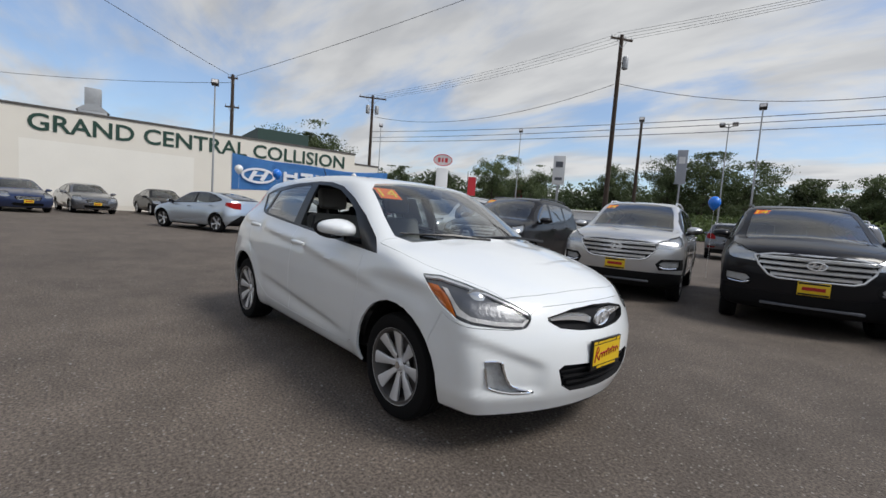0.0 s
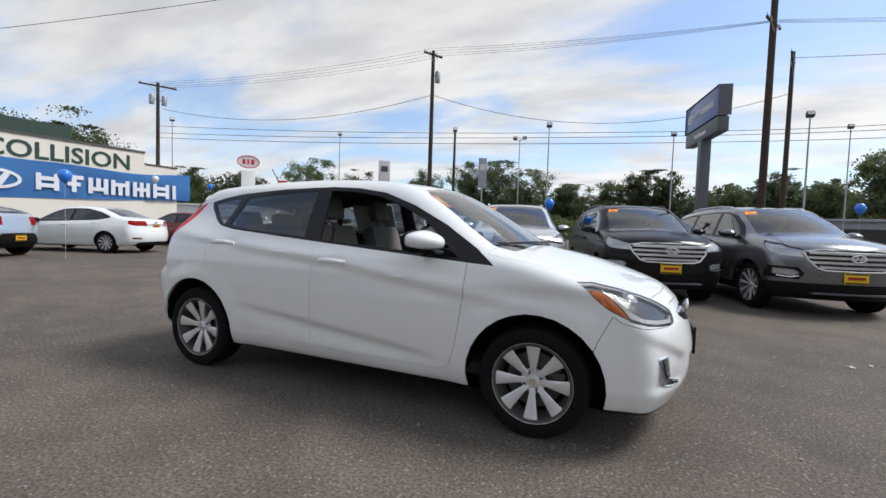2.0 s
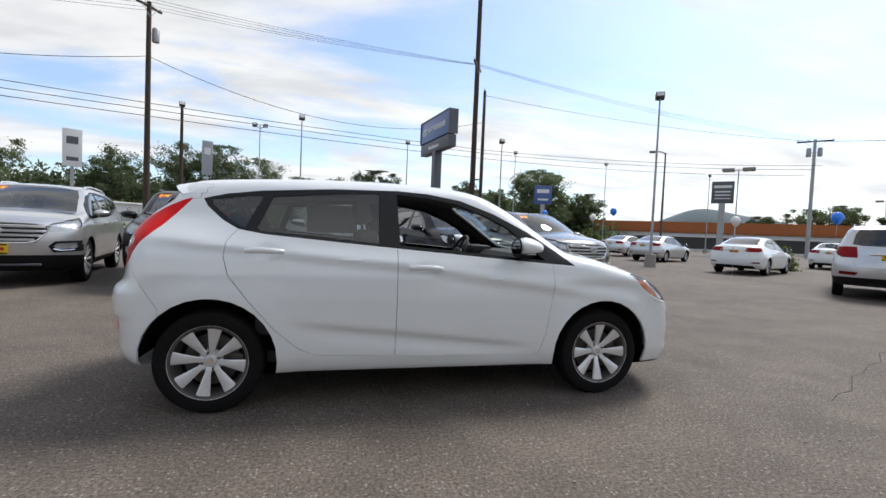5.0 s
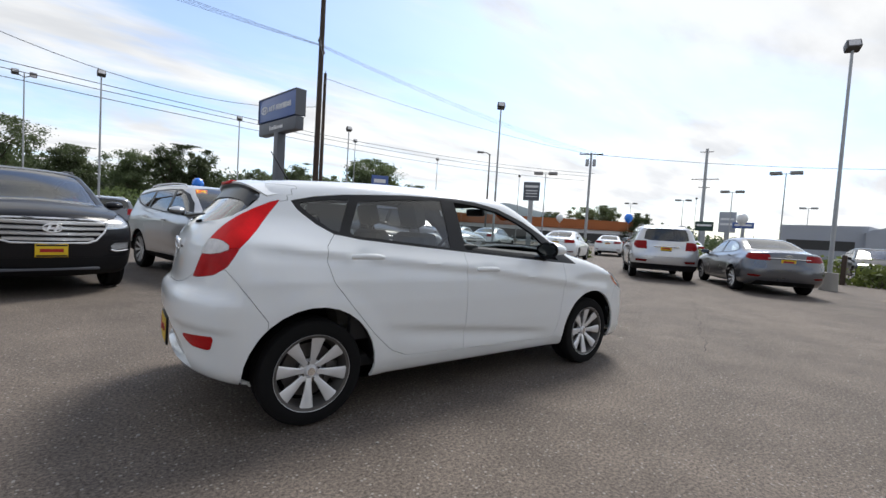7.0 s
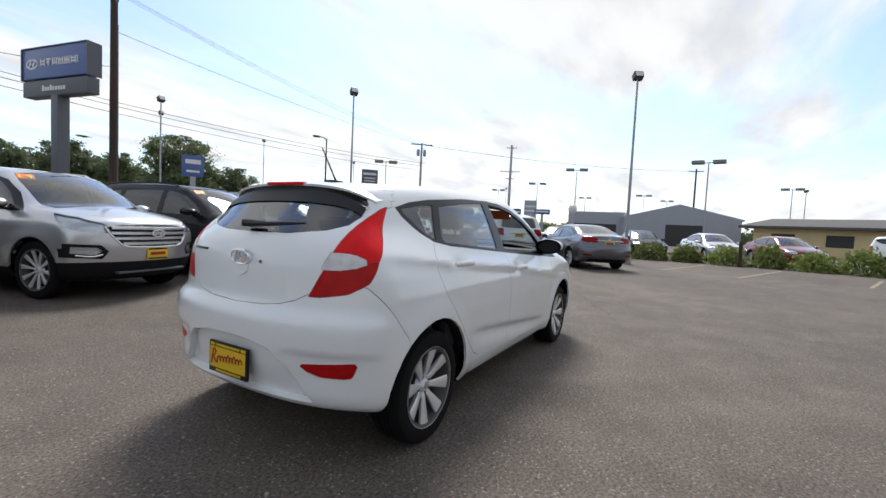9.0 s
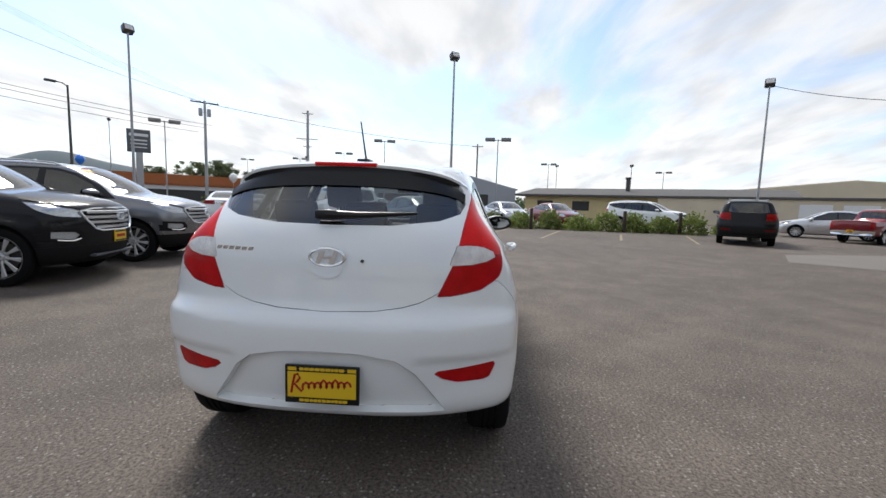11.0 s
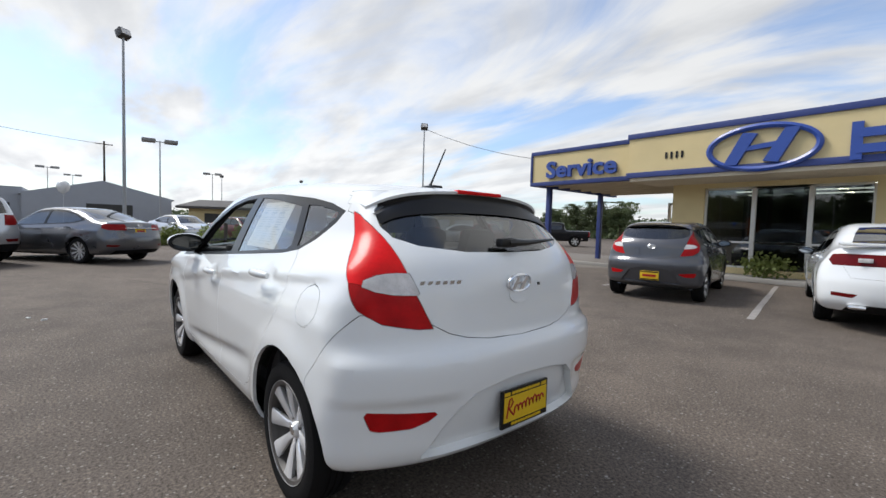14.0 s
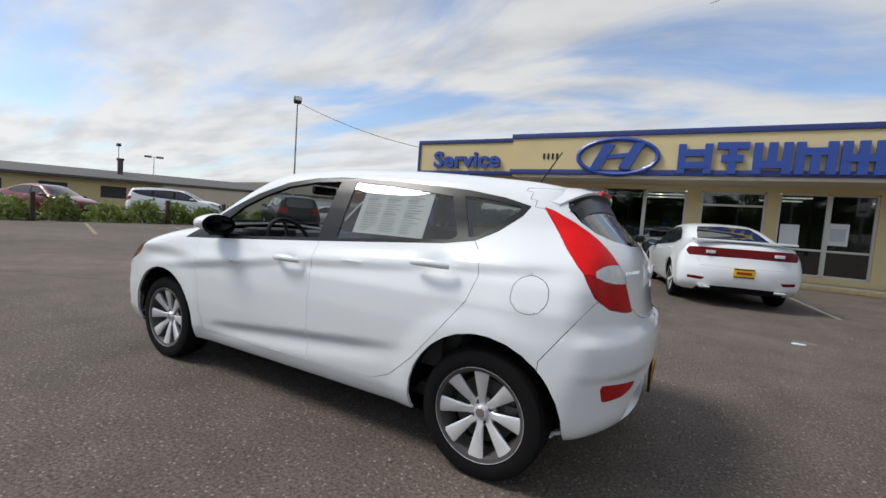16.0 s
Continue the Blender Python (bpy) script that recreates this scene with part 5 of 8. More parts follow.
PICKUP["regions"] = [
    ("window_glass", [("side", [(1.18, 1.29), (0.32, 1.29), (0.32, 1.73), (0.72, 1.70)])], True, "glass", "glass"),
    ("rear_window_glass", [("side", [(0.22, 1.29), (-0.72, 1.29), (-0.66, 1.70), (0.22, 1.73)])], True, "glass", "glass"),
    ("windscreen", [("front", [(-0.01, 1.32), (0.72, 1.29), (0.62, 1.72), (-0.01, 1.78)])], False, "screen", "glass"),
    ("headlamp", [("front", [(0.66, 1.03), (0.98, 1.03), (0.98, 0.85), (0.66, 0.85)])], True, "lamp", "lamp"),
    ("grille", [("front", [(-0.01, 1.05), (0.62, 1.04), (0.62, 0.78), (-0.01, 0.76)])], False, "plastic", "recess"),
    ("chrome_bumper", [("front", [(-0.01, 0.70), (1.0, 0.70), (1.0, 0.45), (-0.01, 0.45)])], False, "chrome", "solid"),
    ("rear_bumper", [("rear", [(-0.01, 0.70), (1.0, 0.70), (1.0, 0.45), (-0.01, 0.45)])], False, "chrome", "solid"),
    ("tail_lamp", [("rear", [(0.80, 0.80), (0.80, 1.15), (1.1, 1.15), (1.1, 0.80)])], True, "red", "solid"),
    ("rear_window", [("rear", [(-0.01, 1.34), (0.62, 1.34), (0.56, 1.68), (-0.01, 1.70)])], False, "rear", "glass"),
    ("front_door", [("side", [(0.27, 0.5), (1.2, 0.5), (1.28, 1.25), (0.27, 1.25)])], True, "paint", "panel"),
    ("rear_door", [("side", [(0.27, 0.5), (0.27, 1.25), (-0.8, 1.25), (-0.82, 0.5)])], True, "paint", "panel"),
]


# ---- ground ----
b = bmesh.new()
bmesh.ops.create_grid(b, x_segments=2, y_segments=2, size=900)
ground = tagged(part("ground", b, ASPHALT), "worn grey-brown asphalt car lot with light stone chips", "ground", kind="structure")


def painted_line(a, c, w, material, label):
    a, c = Vector((*a, 0)), Vector((*c, 0))
    d = (c - a).normalized()
    n = Vector((-d.y, d.x, 0)) * w / 2
    b = bmesh.new()
    k = 14
    rng = random.Random(int(a.x * 100))
    rows = []
    for i in range(k + 1):
        p = a + (c - a) * i / k
        rows.append([b.verts.new(p + n * rng.uniform(0.8, 1.05) + Vector((0, 0, 0.004))), b.verts.new(p - n * rng.uniform(0.8, 1.05) + Vector((0, 0, 0.004)))])
    for p, q in zip(rows, rows[1:]):
        b.faces.new((p[0], p[1], q[1], q[0]))
    bmesh.ops.recalc_face_normals(b, faces=b.faces)
    tagged(part("parking_line", b, material), label, "parking line", "parking lines", "structure")


for a, c in (((13.2, -6.5), (17.0, -7.8)), ((12.6, -9.1), (17.6, -11.1)), ((12.9, -3.4), (18.6, -5.3)), ((13.5, -1.2), (18.6, -2.6))):
    painted_line(a, c, 0.11, LINE_YELLOW, "worn yellow parking line on the asphalt")
for a, c in (((-1.30, -6.0), (-0.45, -11.6)), ((-4.35, -6.7), (-3.95, -11.6)), ((1.9, -7.6), (2.2, -11.6))):
    painted_line(a, c, 0.10, LINE_WHITE, "worn white parking line on the asphalt")

b = bmesh.new()
vs = [b.verts.new((x, y, 0.006)) for x, y in ((7.6, -8.7), (9.6, -10.0), (10.4, -13.0), (11.0, -19.0), (3.4, -19.0), (3.4, -12.35), (6.2, -10.6))]
b.faces.new(vs)
tagged(part("concrete_apron", b, APRON), "pale concrete apron at the service canopy", "apron", kind="structure")

# repaired joint in the asphalt
b = bmesh.new()
tube(b, [(3.0 + 0.22 * i, -1.2 + 0.10 * i + 0.03 * math.sin(2.1 * i) + 0.02 * math.sin(5.3 * i), -0.001) for i in range(26)], 0.0028, 5)
tagged(part("asphalt_seam", b, RUBBER), "thin dark sealed seam in the asphalt", "seam", kind="structure")
rng0 = random.Random(11)
b = bmesh.new()
for _ in range(420):
    x, y = rng0.uniform(-7, 9), rng0.uniform(-8, 7)
    s = rng0.uniform(0.004, 0.011)
    bmesh.ops.create_icosphere(b, subdivisions=1, radius=s, matrix=Matrix.Translation((x, y, s * 0.4)) @ Matrix.Diagonal((1, rng0.uniform(0.6, 1), 0.7, 1)))
tagged(part("loose_grit", b, CONCRETE), "scattered loose stone chips on the asphalt", "grit", kind="stuff")
for i, (x, y, size) in enumerate(((-3.31, -3.91, 0.08), (3.62, 1.76, 0.04), (-2.36, 5.21, 0.05), (3.82, 1.91, 0.03))):
    rl = random.Random(40 + i)
    b = bmesh.new()
    rim = []
    for k in range(9):
        a = 2 * math.pi * k / 9
        r = size * rl.uniform(0.6, 1.0)
        rim.append((r * math.cos(a), r * 0.55 * math.sin(a)))
    prism(b, rim, "z", 0.002, 0.007 + 0.004 * rl.random())
    for v in b.verts:
        v.co.z += 0.006 * math.sin(9 * v.co.x / size) ** 2 if v.co.z > 0.004 else 0
    litter = part("litter_scrap", b, PAPER, None)
    litter.matrix_world = Matrix.Translation((x, y, 0)) @ Matrix.Rotation(rl.uniform(0, 3), 4, "Z")
    tagged(litter, "small pale flattened scrap lying on the asphalt", "litter", "litter on the lot")
for x, y, r in ((-3.4, -4.05, 0.13),):
    b = bmesh.new()
    bmesh.ops.create_circle(b, cap_ends=True, segments=18, radius=r, matrix=Matrix.Translation((x, y, 0.005)) @ Matrix.Diagonal((1, 0.55, 1, 1)))
    tagged(part("asphalt_patch", b, APRON), "small pale patch in the asphalt", "patch", kind="structure")


# ---- dealership ----
FY, SY = -11.2, -12.9
dealer = thing("dealership_building", "tan dealership with blue-edged fascia, raised blue letters and shop windows", "building")
part("fascia", boxes(((-18.0, FY - 0.7, 2.99), (3.25, FY, 3.99))), STUCCO, dealer)
part("fascia_cap", boxes(((-18.05, FY - 0.75, 3.985), (3.29, FY + 0.04, 4.14)), bevel=0.01), BLUE_DEEP, dealer)
part("fascia_lower_band", boxes(((-18.05, FY - 0.75, 2.84), (3.29, FY + 0.05, 2.995)), bevel=0.01), BLUE_DEEP, dealer)
part("soffit", boxes(((-18.0, SY - 0.2, 2.74), (3.2, FY - 0.02, 2.838))), STUCCO2, dealer)
part("roof", boxes(((-18.0, -24.0, 3.6), (3.2, FY - 0.7, 3.75))), ROOF_DARK, dealer)
# front wall with its openings
openings = [(-1.96, 1.70), (-3.99, -2.36), (-6.40, -4.28), (-10.2, -6.75), (-14.0, -10.6)]
for lo, hi in ((1.70, 2.60), (-2.36, -1.96), (-4.28, -3.99), (-6.75, -6.40), (-10.6, -10.2), (-18.0, -14.0)):
    part("pier", boxes(((lo, SY - 0.28, 0.0), (hi, SY, 2.74))), STUCCO, dealer)
for lo, hi in openings:
    part("lintel", boxes(((lo, SY - 0.28, 2.60), (hi, SY - 0.002, 2.74))), STUCCO, dealer)
for i, (lo, hi) in enumerate(openings):
    if i != 1:
        part("sill_wall", boxes(((lo, SY - 0.25, 0.0), (hi, SY + 0.003, 0.30))), STUCCO, dealer)
part("end_wall", boxes(((2.34, -24.0, 0.0), (2.6, SY - 0.28, 3.6))), STUCCO, dealer)
part("rear_wall", boxes(((-18.0, -24.0, 0.0), (2.34, -23.75, 3.6))), STUCCO2, dealer)
part("far_end_wall", boxes(((-18.0, -23.75, 0.0), (-17.75, SY - 0.28, 3.6))), STUCCO2, dealer)
# floor, ceiling and partition get the indoor dimness through their colour
part("showroom_floor", boxes(((-17.75, -23.75, 0.02), (2.34, SY - 0.28, 0.08))), INDOOR_SHADE, dealer)
part("showroom_ceiling", boxes(((-17.75, -23.75, 2.74), (2.34, SY - 0.28, 2.86))), INDOOR_SHADE, dealer)
part("showroom_partition", boxes(((-17.7, -19.2, 0.08), (2.3, -19.0, 2.74))), INDOOR_SHADE, dealer)


def shop_window(lo, hi, z0, z1, splits, rail):
    e = new("window")
    e.parent = dealer
    e.empty_display_size = 0.2
    w = 0.055
    edges = [lo] + list(splits) + [hi]
    for x in edges:
        part("mullion", boxes(((x - w, SY - 0.20, z0), (x + w, SY - 0.06, z1)), bevel=0.006), ALUMINIUM, e)
    for zz in (z0, z1) + ((rail,) if rail else ()):
        for a, c in zip(edges, edges[1:]):
            part("transom", boxes(((a + w, SY - 0.18, zz - 0.03), (c - w, SY - 0.08, zz + 0.03)), bevel=0.005), ALUMINIUM, e)
    for a, c in zip(edges, edges[1:]):
        for za, zb in ((z0, rail), (rail, z1)) if rail else ((z0, z1),):
            g = part("pane", boxes(((a + w, SY - 0.135, za + 0.03), (c - w, SY - 0.125, zb - 0.03))), G_SHOP, e)
            g.visible_shadow = False


shop_window(-1.96, 1.70, 0.32, 2.57, (0.465, -0.77), 1.03)
shop_window(-3.99, -2.36, 0.08, 2.57, (), 2.19)
shop_window(-6.40, -4.28, 0.32, 2.57, (-5.40,), 1.03)
shop_window(-10.2, -6.75, 0.32, 2.57, (-8.5,), 1.03)
shop_window(-14.0, -10.6, 0.32, 2.57, (-12.3,), 1.03)
kerb = tagged(part("kerb", boxes(((-18.0, SY + 0.003, 0.0), (2.6, -12.0, 0.13)), bevel=0.02), CONCRETE), "pale concrete walk along the shop front", "kerb", kind="structure")
tagged(part("kerb_edge", boxes(((-18.0, -11.995, 0.0), (-3.6, -11.85, 0.135)), bevel=0.015), LINE_YELLOW), "worn yellow-painted kerb edge", "kerb", kind="structure")
for x in (-0.55, -1.55, 1.0, -4.9, -8.0, -11.0):
    for y in (-14.2, -15.6, -17.0):
        t = thing("ceiling_tube_light", "white fluorescent tube light on the showroom ceiling", "ceiling light", group="showroom lights")
        part("tube", boxes(((x - 0.62, y - 0.05, 2.66), (x + 0.62, y + 0.05, 2.70)), bevel=0.012), TUBE, t)
        part("housing", boxes(((x - 0.66, y - 0.09, 2.70), (x + 0.66, y + 0.09, 2.735))), ALUMINIUM, t)
t = thing("showroom_counter", "dim reception counter inside the showroom", "counter")
part("counter_body", boxes(((-1.6, -17.4, 0.08), (0.9, -16.8, 1.05)), bevel=0.02), STUCCO2, t)
part("counter_top", boxes(((-1.66, -17.45, 1.052), (0.96, -16.75, 1.09)), bevel=0.01), ALUMINIUM, t)
t = thing("window_poster", "white printed paper posters stuck on the shop glass", "poster")
for x, z in ((-5.66, 1.5), (-4.6, 1.42)):
    part("poster_sheet", boxes(((x - 0.22, SY - 0.122, z - 0.30), (x + 0.22, SY - 0.119, z + 0.30))), PAPER, t)
part("poster_print", boxes(((-5.82, SY - 0.118, 1.32), (-5.50, SY - 0.116, 1.66))), PAPER_INK, t)

# sign on the fascia: raised oval badge and letter-like blocks
t = thing("fascia_emblem", "large raised blue oval emblem on the tan fascia", "sign")
t.matrix_world = Matrix.Translation((-0.04, FY, 3.37)) @ Matrix.Rotation(math.pi, 4, "Z")
b = bmesh.new()
oval_ring(b, 1.17, 0.58, 0.13, 0.12, 72)
part("emblem_ring", b, BLUE, t)
b = bmesh.new()
slant_bars(b, 1.04, 0.53, 0.12)
part("emblem_stroke", b, BLUE, t)


def stroke_letter(strokes, x, w, z0, h, depth, material, parent, th):
    """A letter-like block built of straight bars on a unit square; x runs to the reader's right."""
    b = bmesh.new()
    for k, ((u0, v0), (u1, v1)) in enumerate(strokes):
        a, c = Vector((u0 * w, v0 * h)), Vector((u1 * w, v1 * h))
        d = (c - a).normalized()
        n = Vector((-d.y, d.x)) * th / 2
        prism(b, [tuple(a - n), tuple(c - n), tuple(c + n), tuple(a + n)], "y", 0.001 * k, -depth - 0.004 * k)
    o = part("letter_block", b, material, parent)
    o.location = (x, 0, z0)
    return o


BARS = [
    [((0.1, 0), (0.1, 1)), ((0.9, 0), (0.9, 1)), ((0.1, 0.7), (0.9, 0.7)), ((0.1, 0.28), (0.9, 0.28))],
    [((0.06, 0.92), (0.94, 0.92)), ((0.5, 0), (0.5, 0.92)), ((0.2, 0.5), (0.8, 0.5))],
    [((0.1, 0), (0.1, 1)), ((0.9, 0), (0.9, 1)), ((0.1, 0.3), (0.9, 0.3)), ((0.5, 0.3), (0.5, 1))],
    [((0.1, 0), (0.1, 1)), ((0.9, 0), (0.9, 1)), ((0.1, 0.7), (0.9, 0.7)), ((0.5, 0), (0.5, 0.7))],
    [((0.1, 0), (0.1, 1)), ((0.9, 0), (0.9, 1)), ((0.5, 0), (0.5, 1)), ((0.1, 0.5), (0.9, 0.5))],
    [((0.1, 0), (0.1, 1)), ((0.9, 0), (0.9, 1)), ((0.1, 0.7), (0.9, 0.7)), ((0.1, 0.28), (0.9, 0.28))],
    [((0.5, 0), (0.5, 1))],
]
t = thing("fascia_lettering", "row of large raised blue block shapes on the fascia", "sign")
t.matrix_world = Matrix.Translation((-1.66, FY, 2.90)) @ Matrix.Rotation(math.pi, 4, "Z")
for i, (s, x, w) in enumerate(zip(BARS, (0.0, 0.84, 1.72, 2.58, 3.45, 4.34, 5.2), (0.78, 0.82, 0.76, 0.76, 0.76, 0.78, 0.2))):
    stroke_letter(s, x, w, 0.0, 0.80, 0.10, BLUE, t, 0.185)
t = thing("building_number", "small dark number bars on the fascia", "sign")
for i in range(4):
    part("number_bar", boxes(((1.72 + 0.14 * i, FY, 3.32), (1.775 + 0.14 * i, FY + 0.02, 3.50))), TRIM, t)

# service canopy
can = thing("service_canopy", "tan service canopy with blue edges on blue posts", "canopy")
CY = -11.8
part("canopy_fascia", boxes(((3.25, CY - 0.16, 3.0), (7.33, CY, 4.0))), STUCCO, can)
part("canopy_side_fascia", boxes(((7.17, -18.0, 3.0), (7.327, CY - 0.16, 4.0))), STUCCO, can)
part("canopy_cap", boxes(((3.29, -18.0, 4.002), (7.37, CY + 0.04, 4.14)), bevel=0.01), BLUE_DEEP, can)
part("canopy_lower_band", boxes(((3.29, CY - 0.17, 2.86), (7.37, CY + 0.05, 2.998)), bevel=0.01), BLUE_DEEP, can)
part("canopy_side_band", boxes(((7.15, -18.0, 2.86), (7.37, CY - 0.172, 2.998)), bevel=0.01), BLUE_DEEP, can)
part("canopy_corner_trim", boxes(((7.29, CY - 0.04, 3.0), (7.375, CY + 0.045, 4.0))), BLUE_DEEP, can)
part("canopy_ceiling", boxes(((3.0, -18.0, 3.02), (7.16, CY - 0.165, 3.10))), STUCCO2, can)
for i in range(7):
    y = CY - 0.7 - 0.82 * i
    part("canopy_rib", boxes(((3.0, y - 0.05, 2.90), (7.14, y + 0.05, 3.018))), STUCCO2, can)
for y in (-12.6, -16.4):
    part("canopy_post", boxes(((6.98, y - 0.09, 0.0), (7.16, y + 0.09, 2.90)), bevel=0.012), BLUE_DEEP, can)
tagged(part("canopy_kerb", boxes(((3.6, -12.75, 0.0), (7.6, -12.45, 0.11)), bevel=0.02), CONCRETE), "pale concrete kerb under the canopy posts", "kerb", kind="structure")
b = text_bm("Service", 0.80, 0.10, width=2.72, bold=0.022)
o = part("service_lettering", b, BLUE, can, "raised blue word Service")
o.matrix_local = Matrix.Translation((6.62, CY + 0.002, 3.14)) @ Matrix.Rotation(math.pi, 4, "Z")
t = thing("service_desk_hut", "small glazed office at the back of the canopy", "office")
part("hut_wall", boxes(((2.62, -17.6, 0.0), (3.6, -17.4, 2.9))), STUCCO2, t)
part("hut_frame", boxes(((3.62, -17.6, 0.0), (3.70, -17.45, 2.5)), ((4.5, -17.6, 0.0), (4.58, -17.45, 2.5)), ((3.70, -17.6, 2.42), (4.5, -17.45, 2.5))), ALUMINIUM, t)
t = thing("shop_front_shrub", "small green shrub in front of the shop window", "shrub")
rngS = np.random.default_rng(3)
pts = rngS.normal(size=(500, 3)) * np.array([0.28, 0.13, 0.15]) + np.array([-0.05, -12.25, 0.42])
pts[:, 2] = np.clip(pts[:, 2], 0.15, 0.8)
share("foliage", pydata("foliage", *leaves(pts, 0.06, rngS), LEAF_HEDGE), t)
b = bmesh.new()
for k in range(5):
    rod(b, (-0.05, -12.25, 0.125), (-0.05 + 0.12 * math.cos(k * 1.3), -12.25 + 0.08 * math.sin(k * 1.3), 0.45), 0.012, 0.005, 6)
part("stem", b, BARK, t)


# ---- white body-shop building ----
shopb = thing("body_shop_building", "long white body shop with dark green lettering", "building")
WX0, WY0, WX1, WY1 = -31.2, -12.0, -28.4, 15.9
wd = Vector((WX1 - WX0, WY1 - WY0, 0))
WL = wd.length
shopb.matrix_world = Matrix.Translation((WX0, WY0, 0)) @ Matrix.Rotation(math.atan2(wd.y, wd.x), 4, "Z")
part("front_wall", boxes(((0, 0, 0), (WL, 0.35, 5.5))), WALL_WHITE, shopb)
part("side_wall", boxes(((WL - 0.35, 0.352, 0), (WL, 18, 5.4))), WALL_WHITE, shopb)
part("near_end_wall", boxes(((0, 0.352, 0), (0.35, 18, 5.4))), WALL_WHITE, shopb)
part("back_wall", boxes(((0, 18.0, 0), (WL, 18.3, 5.2))), WALL_WHITE, shopb)
part("parapet_cap", boxes(((-0.05, -0.06, 5.5), (WL + 0.05, 0.42, 5.62))), ROOF_DARK, shopb)
part("flat_roof", boxes(((0.35, 0.35, 5.1), (WL - 0.35, 18, 5.2))), ROOF_DARK, shopb)
part("step_wall", boxes(((WL, 0.1, 0), (WL + 2.2, 0.45, 4.75))), WALL_WHITE, shopb)
part("step_cap", boxes(((WL + 0.002, 0.05, 4.75), (WL + 2.25, 0.5, 4.85))), ROOF_DARK, shopb)
b = text_bm("GRAND CENTRAL COLLISION", 1.15, 0.03, width=18.6, squash=1.15, bold=0.018)
o = part("wall_lettering", b, GREEN_TEXT, shopb, "dark green painted words")
o.matrix_local = Matrix.Translation((8.55, -0.003, 4.28))
part("painted_patch", boxes(((8.2, -0.006, 0.3), (16.6, 0.001, 3.75))), WALL_PATCH, shopb)
b = bmesh.new()
box(b, (10.6, 1.0, 5.2), (12.0, 2.2, 5.9), 0.05)
prism(b, [(10.5, 5.9), (12.1, 5.9), (11.6, 6.3), (11.0, 6.3)], "y", 1.0, 2.2)
box(b, (10.9, 1.2, 6.3), (11.7, 2.0, 7.3), 0.02)
part("roof_vent", b, METAL_GREY, shopb)
part("green_loft", boxes(((21.0, 2.2, 5.2), (24.9, 9, 6.75))), SHED_GREEN, shopb)

ban = thing("dealer_banner", "wide blue banner with white block shapes hung on the wall", "banner")
ban.matrix_world = shopb.matrix_world @ Matrix.Translation((18.9, -0.05, 0))
b = bmesh.new()
rows = []
for i in range(41):
    u = i / 40
    sag = 0.12 * math.sin(math.pi * u) + 0.03 * math.sin(11 * u)
    rows.append([b.verts.new((12.2 * u, 0.03 * math.sin(9 * u + k), (4.4 - 0.1 * u - 2.2 * sag) * (k / 6) + (1.9 + 0.6 * u) * (1 - k / 6))) for k in range(7)])
for p, q in zip(rows, rows[1:]):
    for k in range(6):
        b.faces.new((p[k], q[k], q[k + 1], p[k + 1]))
bmesh.ops.solidify(b, geom=b.faces[:], thickness=0.01)
part("cloth", b, BANNER_BLUE, ban)
b = bmesh.new()
oval_ring(b, 1.15, 0.55, 0.16, 0.03, 48)
o = part("white_oval", b, BANNER_WHITE, ban)
o.location = (1.75, -0.06, 3.0)
b = bmesh.new()
slant_bars(b, 1.0, 0.48, 0.03)
part("white_oval_stroke", b, BANNER_WHITE, ban).location = (1.75, -0.06, 3.0)
for s, x, w in zip(BARS, (3.5, 4.7, 5.95, 7.15, 8.4, 9.65, 10.9), (1.0, 1.05, 1.0, 1.0, 1.0, 1.0, 0.25)):
    o = stroke_letter(s, x, w, 2.55, 0.95, 0.03, BANNER_WHITE, ban, 0.23)
    o.location.y = -0.07


# ---- other buildings ----
def plain_building(name, label, m, w, d, h, wall, roof, gable=0.0, overhang=0.3):
    e = thing(name, label, "building", m)
    part("wall", boxes(((-w / 2, 0, 0), (w / 2, d, h))), wall, e)
    b = bmesh.new()
    if gable:
        prism(b, [(-w / 2 - overhang, h + 0.003), (w / 2 + overhang, h + 0.003), (w / 2 + overhang, h + 0.12), (0, h + gable + 0.12), (-w / 2 - overhang, h + 0.12)], "y", 0.12, d + overhang)
        part("roof", b, roof, e)
        b = bmesh.new()
        prism(b, [(-w / 2, h + 0.002), (w / 2, h + 0.002), (0, h + gable)], "y", -0.003, 0.117)
        part("gable_wall", b, wall, e)
    else:
        box(b, (-w / 2 - overhang, -overhang, h + 0.003), (w / 2 + overhang, d + overhang, h + 0.22), 0.03)
        part("roof", b, roof, e)
    return e


def facing(x, y, deg):
    """Place of a building whose front (local -y) looks along the bearing deg."""
    return Matrix.Translation((x, y, 0)) @ Matrix.Rotation(radians(deg + 90), 4, "Z")


shed = plain_building("grey_metal_shed", "grey metal shed with a low gable and open door", facing(56, -0.6, 180), 12.6, 22, 3.3, SHED_GREY, SHED_GREY, gable=1.7)
# flat dark panel stands in for the shade in the open doorway
part("dark_doorway_panel", boxes(((-1.4, -0.02, 0), (2.6, 0.05, 2.6))), INDOOR_SHADE, shed)
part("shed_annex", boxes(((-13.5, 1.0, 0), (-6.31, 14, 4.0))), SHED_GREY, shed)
part("annex_window", boxes(((-12.8, 0.97, 1.4), (-7.2, 1.05, 2.4))), INDOOR_SHADE, shed)
tan = plain_building("tan_office_block", "low tan building with a dark shallow roof", facing(41.0, -17.5, 150), 24, 10, 2.35, STUCCO, ROOF_DARK, gable=0, overhang=0.9)
b = bmesh.new()
prism(b, [(-0.9, 2.58), (5.5, 3.5), (10.9, 2.58)], "x", -12.9, 12.9)
